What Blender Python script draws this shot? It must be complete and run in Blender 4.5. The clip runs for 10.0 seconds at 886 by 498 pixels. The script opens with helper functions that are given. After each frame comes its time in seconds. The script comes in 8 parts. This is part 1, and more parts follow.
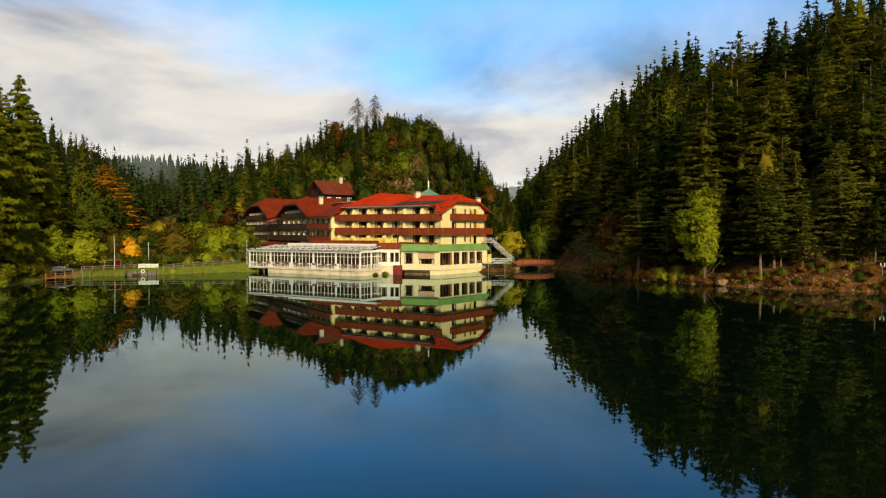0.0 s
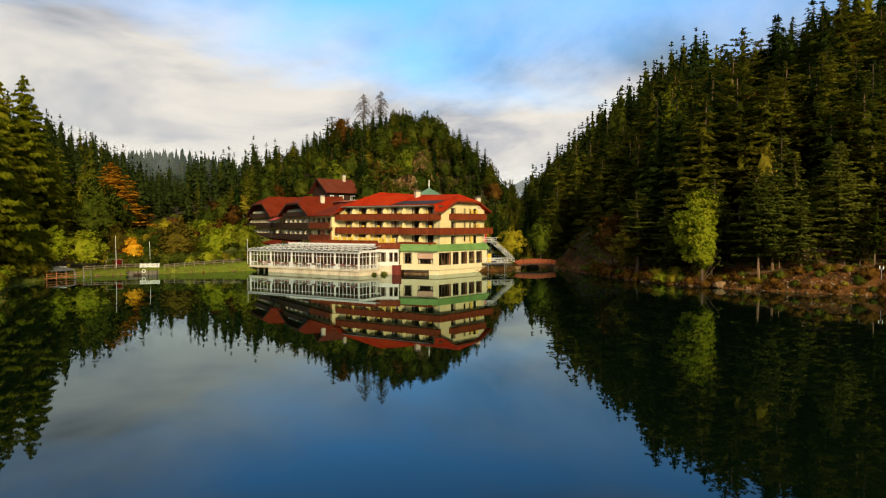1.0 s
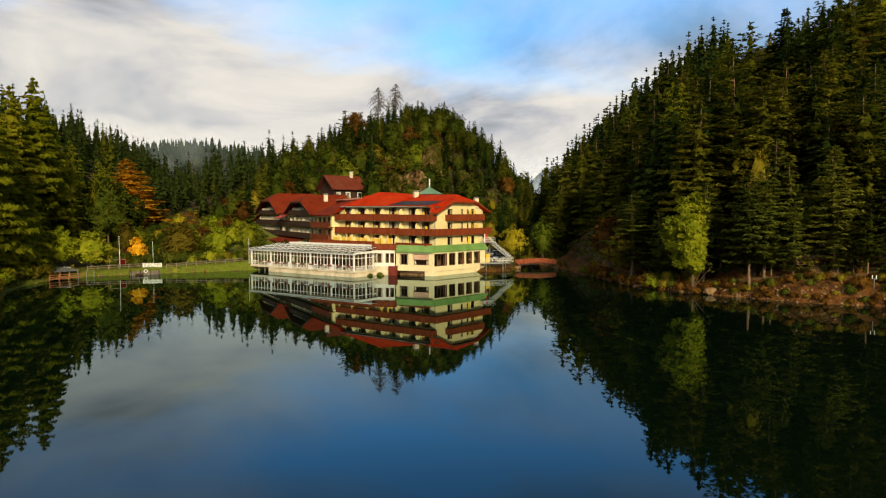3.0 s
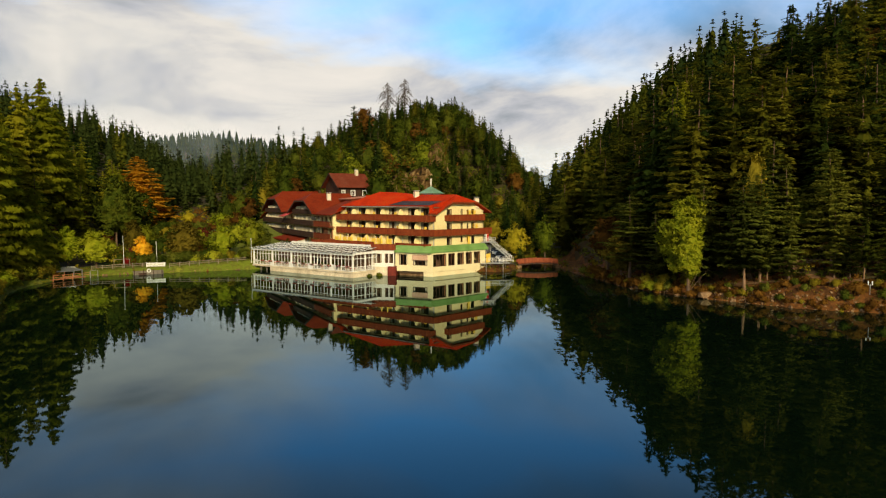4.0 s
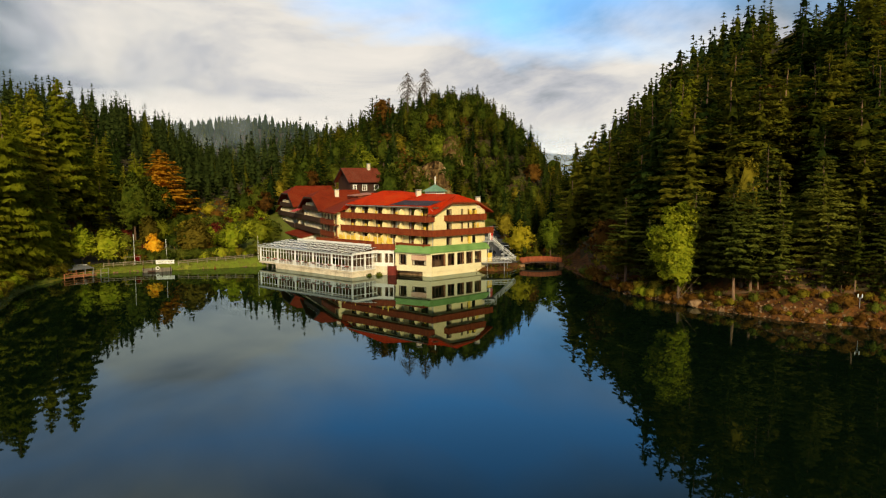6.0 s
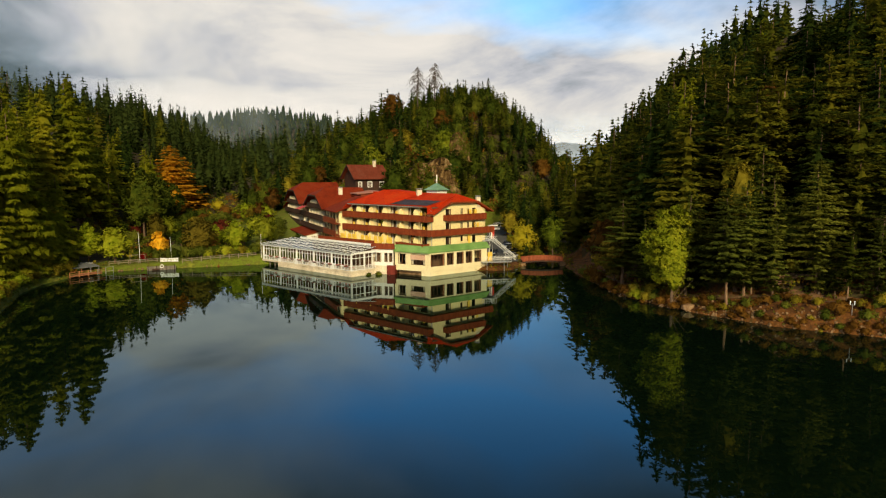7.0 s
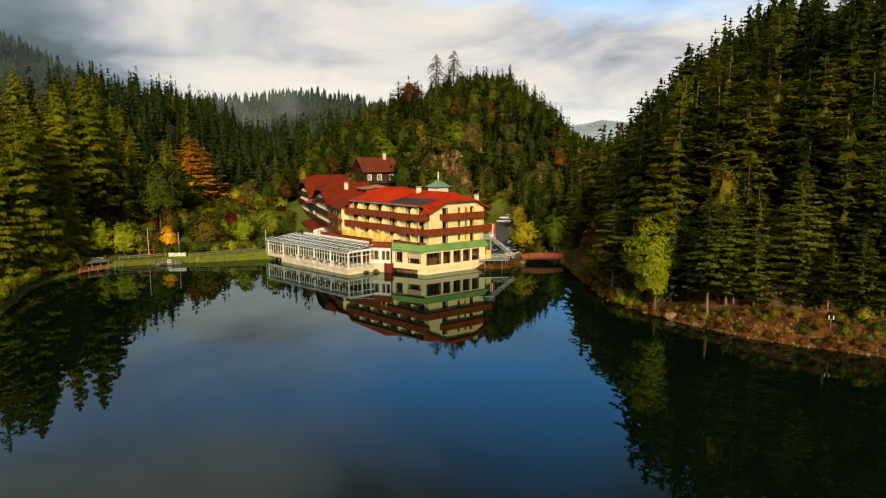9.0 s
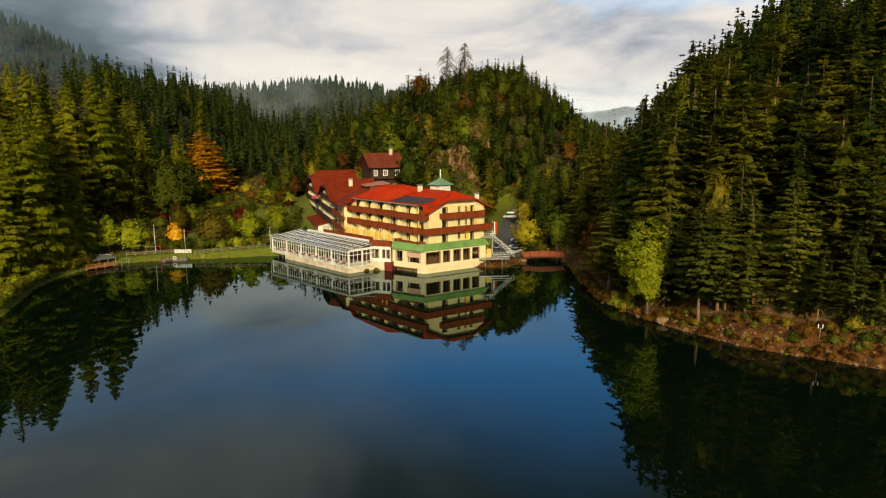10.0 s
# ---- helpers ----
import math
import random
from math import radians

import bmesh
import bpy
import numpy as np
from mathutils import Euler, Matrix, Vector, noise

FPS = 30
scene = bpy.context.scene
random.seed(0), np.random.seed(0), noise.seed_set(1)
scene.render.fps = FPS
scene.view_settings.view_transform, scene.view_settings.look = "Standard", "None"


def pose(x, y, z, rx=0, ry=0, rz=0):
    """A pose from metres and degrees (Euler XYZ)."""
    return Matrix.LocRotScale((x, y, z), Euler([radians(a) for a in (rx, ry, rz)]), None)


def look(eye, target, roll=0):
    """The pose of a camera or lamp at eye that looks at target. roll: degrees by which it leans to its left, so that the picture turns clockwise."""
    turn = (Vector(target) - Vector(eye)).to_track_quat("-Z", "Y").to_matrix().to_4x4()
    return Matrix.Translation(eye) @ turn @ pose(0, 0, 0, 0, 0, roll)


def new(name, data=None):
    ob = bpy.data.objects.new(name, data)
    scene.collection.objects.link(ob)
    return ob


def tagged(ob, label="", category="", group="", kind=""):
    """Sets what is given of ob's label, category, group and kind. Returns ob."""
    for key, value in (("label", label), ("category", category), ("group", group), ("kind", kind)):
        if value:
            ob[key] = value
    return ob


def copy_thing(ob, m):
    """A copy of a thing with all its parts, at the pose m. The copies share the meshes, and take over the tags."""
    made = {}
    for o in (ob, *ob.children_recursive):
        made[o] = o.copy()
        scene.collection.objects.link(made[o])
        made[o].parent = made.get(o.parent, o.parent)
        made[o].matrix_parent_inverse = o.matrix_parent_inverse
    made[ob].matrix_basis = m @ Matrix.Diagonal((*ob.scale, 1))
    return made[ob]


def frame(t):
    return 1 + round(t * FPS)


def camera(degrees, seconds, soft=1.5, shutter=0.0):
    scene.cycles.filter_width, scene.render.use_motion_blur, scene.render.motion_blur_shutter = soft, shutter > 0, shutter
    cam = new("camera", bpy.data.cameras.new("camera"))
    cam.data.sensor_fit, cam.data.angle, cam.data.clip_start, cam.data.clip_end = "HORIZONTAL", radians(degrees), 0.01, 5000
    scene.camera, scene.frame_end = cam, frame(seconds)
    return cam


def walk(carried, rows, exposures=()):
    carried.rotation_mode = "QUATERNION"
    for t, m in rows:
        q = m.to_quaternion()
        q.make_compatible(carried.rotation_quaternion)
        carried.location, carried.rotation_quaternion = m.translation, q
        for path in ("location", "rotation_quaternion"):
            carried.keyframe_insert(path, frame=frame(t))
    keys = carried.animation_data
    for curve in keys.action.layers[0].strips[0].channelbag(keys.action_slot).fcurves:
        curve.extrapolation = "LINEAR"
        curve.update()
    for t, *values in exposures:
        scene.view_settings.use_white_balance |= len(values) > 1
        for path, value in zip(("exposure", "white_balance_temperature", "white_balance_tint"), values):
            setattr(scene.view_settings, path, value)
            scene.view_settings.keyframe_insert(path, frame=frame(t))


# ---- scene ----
cam = camera(65.0, 10.0, 1.2)
# seconds, eye x, y, z, yaw, pitch
PATH = [
    (0.0, 0.027, -0.006, 9.805, 0.032, -1.486),
    (0.5, 1.367, 0.098, 10.453, 0.531, -1.748),
    (1.0, 2.955, 0.212, 11.149, 1.079, -2.013),
    (1.5, 4.725, 0.330, 11.900, 1.675, -2.289),
    (2.0, 6.620, 0.448, 12.712, 2.318, -2.582),
    (2.5, 8.601, 0.564, 13.585, 3.002, -2.895),
    (3.0, 10.638, 0.681, 14.514, 3.725, -3.229),
    (3.5, 12.710, 0.801, 15.493, 4.478, -3.584),
    (4.0, 14.806, 0.928, 16.512, 5.258, -3.958),
    (4.5, 16.921, 1.066, 17.564, 6.057, -4.348),
    (5.0, 19.053, 1.220, 18.638, 6.868, -4.751),
    (5.5, 21.206, 1.395, 19.727, 7.687, -5.164),
    (6.0, 23.385, 1.597, 20.824, 8.509, -5.584),
    (6.5, 25.593, 1.829, 21.925, 9.329, -6.010),
    (7.0, 27.835, 2.093, 23.033, 10.145, -6.441),
    (7.5, 30.109, 2.390, 24.151, 10.957, -6.878),
    (8.0, 32.411, 2.720, 25.292, 11.766, -7.326),
    (8.5, 34.730, 3.078, 26.474, 12.577, -7.790),
    (9.0, 37.045, 3.459, 27.721, 13.395, -8.281),
    (9.5, 39.328, 3.852, 29.068, 14.231, -8.810),
    (10.0, 41.538, 4.245, 30.560, 15.099, -9.396),
]
walk(cam, [(t, pose(x, y, z, 90 + pitch, 0, yaw)) for t, x, y, z, yaw, pitch in PATH], [(0.0, 0.0, 6950, 10), (10.0, 0.0, 6950, 10)])

# ---- world, sun ----
SUN = Vector((0.3, -0.86, 0.39)).normalized()
world = bpy.data.worlds.new("world")
scene.world = world
world.use_nodes = True


def build_sky():
    """A Nishita sky under a broken cloud deck: bright low banks, blue breaks, heavier grey cloud higher up."""
    nt = world.node_tree
    nt.nodes.clear()
    N, L = nt.nodes.new, nt.links.new
    out, bg = N("ShaderNodeOutputWorld"), N("ShaderNodeBackground")
    sky = N("ShaderNodeTexSky")
    sky.sky_type, sky.sun_disc = "NISHITA", False
    sky.sun_elevation = math.asin(SUN.z)
    sky.sun_rotation = math.atan2(SUN.x, SUN.y)
    sky.air_density, sky.dust_density, sky.ozone_density = 1.0, 0.3, 3.0

    def m(op, a, b=None, c=None, clamp=False):
        n = N("ShaderNodeMath")
        n.operation, n.use_clamp = op, clamp
        for k, q in enumerate((a, b, c)):
            if q is None:
                continue
            if isinstance(q, (int, float)):
                n.inputs[k].default_value = q
            else:
                L(q, n.inputs[k])
        return n.outputs[0]

    tc, sep = N("ShaderNodeTexCoord"), N("ShaderNodeSeparateXYZ")
    L(tc.outputs["Generated"], sep.inputs[0])
    z = m("MAXIMUM", sep.outputs["Z"], 0.0)
    clear = mix_rgb(nt, 1.0, sky.outputs["Color"], BLUE_TINT, "MULTIPLY")
    den = m("ADD", z, 0.14)
    cx, cy = m("DIVIDE", sep.outputs["X"], den), m("DIVIDE", sep.outputs["Y"], den)
    com = N("ShaderNodeCombineXYZ")
    L(cx, com.inputs[0]), L(cy, com.inputs[1])

    def cloud_noise(scale, offset, detail, rough, stretch=(1, 1, 1), turn=0.0, distort=0.0):
        mp, no = N("ShaderNodeMapping"), N("ShaderNodeTexNoise")
        mp.inputs["Location"].default_value = offset
        mp.inputs["Scale"].default_value = stretch
        mp.inputs["Rotation"].default_value = (0, 0, turn)
        L(com.outputs[0], mp.inputs[0]), L(mp.outputs[0], no.inputs["Vector"])
        no.inputs["Scale"].default_value, no.inputs["Detail"].default_value = scale, detail
        no.inputs["Roughness"].default_value = rough
        no.inputs["Distortion"].default_value = distort
        return no.outputs["Fac"]

    cover = cloud_noise(0.55, CLOUD_SHIFT, 5, 0.52, (1.0, 0.7, 1), 0.5, 0.4)
    # more cloud towards the horizon and to either side, fewer in the break ahead
    aside = m("ABSOLUTE", m("ADD", sep.outputs["X"], 0.06))
    lift = m("ADD", m("MULTIPLY", aside, 0.52), m("MULTIPLY_ADD", z, -1.8, 0.3))
    high = m("MULTIPLY", m("SUBTRACT", z, 0.34, None, True), 4.2)
    dens = m("ADD", m("ADD", cover, lift), high)
    ramp = ramp_node(nt, [(CLOUD_RAMP[0], (0, 0, 0)), (CLOUD_RAMP[1], (1, 1, 1))])
    L(dens, ramp.inputs[0])
    # light and heavy parts of the cloud: cream banks low on the left, lavender grey higher up and to the right
    thick = cloud_noise(1.0, (3.1, 7.7, 0), 7, 0.56, (1, 0.7, 1), 0.45, 0.5)
    tone = m("ADD", thick, m("ADD", m("MULTIPLY", sep.outputs["X"], -0.07), m("MULTIPLY_ADD", z, -0.85, 0.22)))
    gloom = m("MINIMUM", m("MULTIPLY", m("SUBTRACT", m("MULTIPLY", sep.outputs["X"], -1.0), 0.55, None, True), 4.0), 0.5)
    gloom = m("MULTIPLY", gloom, m("MULTIPLY_ADD", z, -5.5, 1.85, True))
    tone = m("SUBTRACT", tone, gloom)
    # a brighter bank higher up in the west
    west = m("SUBTRACT", m("MULTIPLY", sep.outputs["X"], -1.0), 0.3, None, True)
    tone = m("MULTIPLY_ADD", m("MULTIPLY", west, m("SUBTRACT", z, 0.25, None, True)), 5.0, tone)
    shade = ramp_node(nt, CLOUD_TONES)
    L(tone, shade.inputs[0])
    mixed = mix_rgb(nt, ramp.outputs["Color"], clear, shade.outputs["Color"])
    L(mixed, bg.inputs["Color"])
    bg.inputs["Strength"].default_value = SKY_STRENGTH
    L(bg.outputs[0], out.inputs[0])


BLUE_TINT = (0.105, 0.225, 0.305)
CLOUD_SHIFT = (1.7, 0.4, 0)
CLOUD_RAMP = (0.27, 0.57)
CLOUD_TONES = [(0.2, (0.1, 0.14, 0.165)), (0.38, (0.27, 0.325, 0.385)), (0.5, (0.56, 0.59, 0.66)), (0.62, (0.84, 0.83, 0.81)), (0.75, (0.99, 0.95, 0.9))]
SKY_STRENGTH = 0.92


sun = new("sun", bpy.data.lights.new("sun", "SUN"))
sun.data.energy, sun.data.angle, sun.data.color = 4.8, radians(10.0), (1.0, 0.83, 0.52)
sun.matrix_world = look((0, 0, 200), Vector((0, 0, 200)) - SUN)
scene.view_settings.exposure = 0.0


# ---- materials ----
def nodes_of(name):
    mat = bpy.data.materials.new(name)
    mat.use_nodes = True
    nt = mat.node_tree
    return mat, nt, nt.nodes["Principled BSDF"]


def ramp_node(nt, stops):
    r = nt.nodes.new("ShaderNodeValToRGB")
    els = r.color_ramp.elements
    els[0].position, els[0].color = stops[0][0], (*stops[0][1], 1)
    els[1].position, els[1].color = stops[-1][0], (*stops[-1][1], 1)
    for p, c in stops[1:-1]:
        els.new(p).color = (*c, 1)
    return r


def noise_node(nt, scale, detail=4, rough=0.55, stretch=None, space="Object", distortion=0.0):
    tc, no = nt.nodes.new("ShaderNodeTexCoord"), nt.nodes.new("ShaderNodeTexNoise")
    no.inputs["Scale"].default_value, no.inputs["Detail"].default_value = scale, detail
    no.inputs["Roughness"].default_value, no.inputs["Distortion"].default_value = rough, distortion
    src = tc.outputs[space]
    if stretch:
        mp = nt.nodes.new("ShaderNodeMapping")
        mp.inputs["Scale"].default_value = stretch
        nt.links.new(src, mp.inputs[0])
        src = mp.outputs[0]
    nt.links.new(src, no.inputs["Vector"])
    return no


def mix_rgb(nt, fac, a, b, blend="MIX"):
    n = nt.nodes.new("ShaderNodeMix")
    n.data_type, n.blend_type = "RGBA", blend
    for key, q in (("Factor", fac), ("A", a), ("B", b)):
        if isinstance(q, (int, float)):
            n.inputs[key].default_value = q
        elif isinstance(q, tuple):
            n.inputs[key].default_value = (*q, 1)
        else:
            nt.links.new(q, n.inputs[key])
    return n.outputs["Result"]


def surface(name, tones, scale=1.0, rough=0.8, fine=14.0, bump=0.15, stretch=None, metallic=0.0, depth=0.02, spec=0.25):
    """Two scales of noise over three or more tones, with a fine relief."""
    mat, nt, bsdf = nodes_of(name)
    n1, n2 = noise_node(nt, scale, 5, 0.6, stretch), noise_node(nt, fine, 3, 0.6, stretch)
    r = ramp_node(nt, [(0.3 + 0.4 * i / (len(tones) - 1), t) for i, t in enumerate(tones)])
    nt.links.new(n1.outputs["Fac"], r.inputs[0])
    fine_ramp = ramp_node(nt, [(0.3, (0.72, 0.72, 0.72)), (0.7, (1.15, 1.15, 1.15))])
    nt.links.new(n2.outputs["Fac"], fine_ramp.inputs[0])
    nt.links.new(mix_rgb(nt, 1.0, r.outputs["Color"], fine_ramp.outputs["Color"], "MULTIPLY"), bsdf.inputs["Base Color"])
    bsdf.inputs["Roughness"].default_value, bsdf.inputs["Metallic"].default_value = rough, metallic
    bsdf.inputs["Specular IOR Level"].default_value = spec
    if bump:
        b = nt.nodes.new("ShaderNodeBump")
        b.inputs["Strength"].default_value, b.inputs["Distance"].default_value = bump, depth
        nt.links.new(n2.outputs["Fac"], b.inputs["Height"])
        nt.links.new(b.outputs[0], bsdf.inputs["Normal"])
    return mat


def foliage(name, dark, mid, light, glow=0.3, patch=0.35):
    """Leaves: each plant, each clump and each leaf a little different, thin enough to let light through."""
    mat, nt, bsdf = nodes_of(name)
    L = nt.links.new
    info, geo = nt.nodes.new("ShaderNodeObjectInfo"), nt.nodes.new("ShaderNodeNewGeometry")
    n1 = noise_node(nt, patch, 4, 0.6)
    add = nt.nodes.new("ShaderNodeMath")
    add.operation = "MULTIPLY_ADD"
    L(info.outputs["Random"], add.inputs[0])
    add.inputs[1].default_value, add.inputs[2].default_value = 0.42, -0.16
    add2 = nt.nodes.new("ShaderNodeMath")
    add2.operation = "ADD"
    L(add.outputs[0], add2.inputs[0]), L(n1.outputs["Fac"], add2.inputs[1])
    add3 = nt.nodes.new("ShaderNodeMath")
    add3.operation = "MULTIPLY_ADD"
    L(geo.outputs["Random Per Island"], add3.inputs[0])
    add3.inputs[1].default_value = 0.2
    L(add2.outputs[0], add3.inputs[2])
    r = ramp_node(nt, [(p, (c[0] * 0.84, c[1], c[2])) for p, c in ((0.32, dark), (0.58, mid), (0.86, light))])
    L(add3.outputs[0], r.inputs[0])
    L(r.outputs["Color"], bsdf.inputs["Base Color"])
    bsdf.inputs["Roughness"].default_value = 1.0
    bsdf.inputs["Specular IOR Level"].default_value = 0.0
    tr, mx = nt.nodes.new("ShaderNodeBsdfTranslucent"), nt.nodes.new("ShaderNodeMixShader")
    L(r.outputs["Color"], tr.inputs["Color"])
    mx.inputs[0].default_value = glow
    L(bsdf.outputs[0], mx.inputs[1]), L(tr.outputs[0], mx.inputs[2])
    L(mx.outputs[0], nt.nodes["Material Output"].inputs["Surface"])
    return mat


def water_material():
    mat, nt, bsdf = nodes_of("lake_water")
    df, gl, mx, fr = (nt.nodes.new("ShaderNode" + k) for k in ("BsdfDiffuse", "BsdfGlossy", "MixShader", "Fresnel"))
    df.inputs["Color"].default_value = (0.0015, 0.0052, 0.0024, 1)
    gl.inputs["Color"].default_value = (0.75, 0.92, 0.94, 1)
    gl.inputs["Roughness"].default_value = 0.015
    fr.inputs["IOR"].default_value = 1.36
    a = noise_node(nt, 0.9, 2, 0.5, (1.0, 0.35, 1.0))
    b = nt.nodes.new("ShaderNodeBump")
    b.inputs["Strength"].default_value, b.inputs["Distance"].default_value = 0.05, 0.02
    nt.links.new(a.outputs["Fac"], b.inputs["Height"])
    for n in (df, gl, fr):
        nt.links.new(b.outputs[0], n.inputs["Normal"])
    nt.links.new(fr.outputs[0], mx.inputs[0]), nt.links.new(df.outputs[0], mx.inputs[1]), nt.links.new(gl.outputs[0], mx.inputs[2])
    nt.links.new(mx.outputs[0], nt.nodes["Material Output"].inputs["Surface"])
    return mat


build_sky()
M_WATER = water_material()
M_GROUND = surface("forest_floor", [(0.022, 0.014, 0.007), (0.05, 0.032, 0.012), (0.04, 0.04, 0.012), (0.085, 0.05, 0.018)], 0.12, 0.95, 3.0, 0.4, depth=0.2)
M_LAWN = surface("lawn_grass", [(0.06, 0.08, 0.009), (0.13, 0.17, 0.013), (0.1, 0.11, 0.014), (0.2, 0.21, 0.024)], 0.5, 0.95, 6.0, 0.5, depth=0.08)
M_BANK = surface("bank_earth", [(0.028, 0.011, 0.003), (0.066, 0.026, 0.006), (0.15, 0.058, 0.012), (0.045, 0.034, 0.008)], 0.6, 0.95, 5.0, 0.6, depth=0.15)
M_PATH = surface("path_gravel", [(0.08, 0.04, 0.018), (0.13, 0.07, 0.03), (0.2, 0.12, 0.06)], 0.6, 0.95, 20.0, 0.4)
M_ASPHALT = surface("asphalt", [(0.07, 0.072, 0.076), (0.09, 0.092, 0.096), (0.11, 0.11, 0.114)], 0.4, 0.85, 30.0, 0.2)
M_ROCK = surface("cliff_rock", [(0.016, 0.011, 0.006), (0.085, 0.05, 0.02), (0.23, 0.15, 0.065), (0.38, 0.29, 0.17)], 0.5, 0.95, 1.8, 0.8, (1, 1, 0.45), depth=0.4, spec=0.05)
M_STONE = surface("bank_stone", [(0.07, 0.04, 0.018), (0.18, 0.105, 0.052), (0.34, 0.225, 0.125)], 0.8, 0.9, 8.0, 0.5, depth=0.05)
M_BARK = surface("bark", [(0.07, 0.045, 0.03), (0.13, 0.085, 0.055), (0.19, 0.13, 0.09)], 1.2, 0.95, 9.0, 0.6, (1, 1, 0.25), depth=0.05)
M_PINEBARK = surface("pine_bark", [(0.13, 0.075, 0.045), (0.22, 0.135, 0.08), (0.32, 0.22, 0.15)], 1.0, 0.95, 8.0, 0.6, (1, 1, 0.25), depth=0.05)
M_SPRUCE = foliage("spruce_needles", (0.013, 0.026, 0.006), (0.034, 0.052, 0.01), (0.078, 0.092, 0.015), 0.4)
M_PINE = foliage("pine_needles", (0.034, 0.042, 0.006), (0.092, 0.092, 0.011), (0.2, 0.158, 0.016), 0.42)
M_LARCH = foliage("larch_needles", (0.17, 0.165, 0.013), (0.31, 0.285, 0.018), (0.45, 0.36, 0.028), 0.54)
M_GREEN = foliage("green_leaves", (0.026, 0.038, 0.006), (0.066, 0.08, 0.01), (0.13, 0.126, 0.015), 0.34)
# Darker copy of M_SPRUCE: the shade on the far slopes is put into its colour.
M_SHADESPRUCE = foliage("dark_spruce_needles", (0.009, 0.018, 0.006), (0.022, 0.034, 0.009), (0.05, 0.06, 0.014), 0.3)
M_SHOREPINE = foliage("olive_pine_needles", (0.055, 0.06, 0.012), (0.132, 0.134, 0.021), (0.235, 0.205, 0.03), 0.46)
M_LIMEGOLD = foliage("golden_green_leaves", (0.17, 0.13, 0.01), (0.36, 0.27, 0.016), (0.54, 0.38, 0.03), 0.36)
M_BROWNLEAF = foliage("brown_olive_leaves", (0.06, 0.045, 0.008), (0.125, 0.085, 0.012), (0.2, 0.13, 0.018), 0.34)
M_FRESH = foliage("fresh_green_leaves", (0.06, 0.075, 0.01), (0.14, 0.155, 0.013), (0.28, 0.25, 0.02), 0.34)
M_LIME = foliage("yellow_green_leaves", (0.12, 0.14, 0.01), (0.26, 0.27, 0.015), (0.42, 0.37, 0.028), 0.34)
M_LIMEGREEN = foliage("light_green_leaves", (0.12, 0.14, 0.011), (0.27, 0.27, 0.018), (0.47, 0.4, 0.03), 0.45)
M_GOLD = foliage("golden_leaves", (0.1, 0.07, 0.01), (0.24, 0.165, 0.016), (0.42, 0.29, 0.03), 0.36)
M_ORANGE = foliage("orange_leaves", (0.62, 0.19, 0.01), (0.95, 0.36, 0.015), (0.98, 0.5, 0.04), 0.3)
M_RUST = foliage("rust_leaves", (0.07, 0.03, 0.008), (0.15, 0.06, 0.012), (0.25, 0.105, 0.02), 0.36)
M_MAROON = foliage("maroon_leaves", (0.035, 0.008, 0.006), (0.09, 0.014, 0.01), (0.16, 0.03, 0.015), 0.3)
M_REDLEAF = foliage("crimson_leaves", (0.12, 0.008, 0.008), (0.3, 0.015, 0.015), (0.45, 0.04, 0.03), 0.35)
M_OLIVELEAF = foliage("olive_leaves", (0.055, 0.06, 0.01), (0.115, 0.12, 0.016), (0.19, 0.175, 0.025), 0.4)
M_RUSTLARCH = foliage("orange_larch_needles", (0.4, 0.15, 0.012), (0.62, 0.26, 0.02), (0.8, 0.38, 0.04), 0.35)
M_DEADWOOD = surface("bare_grey_wood", [(0.05, 0.042, 0.032), (0.085, 0.07, 0.055), (0.13, 0.11, 0.09)], 1.0, 0.9, 9.0, 0.3, (1, 1, 0.2))


# ---- builders ----
def base_of(ob):
    p = Vector((0, 0, 0))
    while ob is not None:
        p += ob.location
        ob = ob.parent
    return p


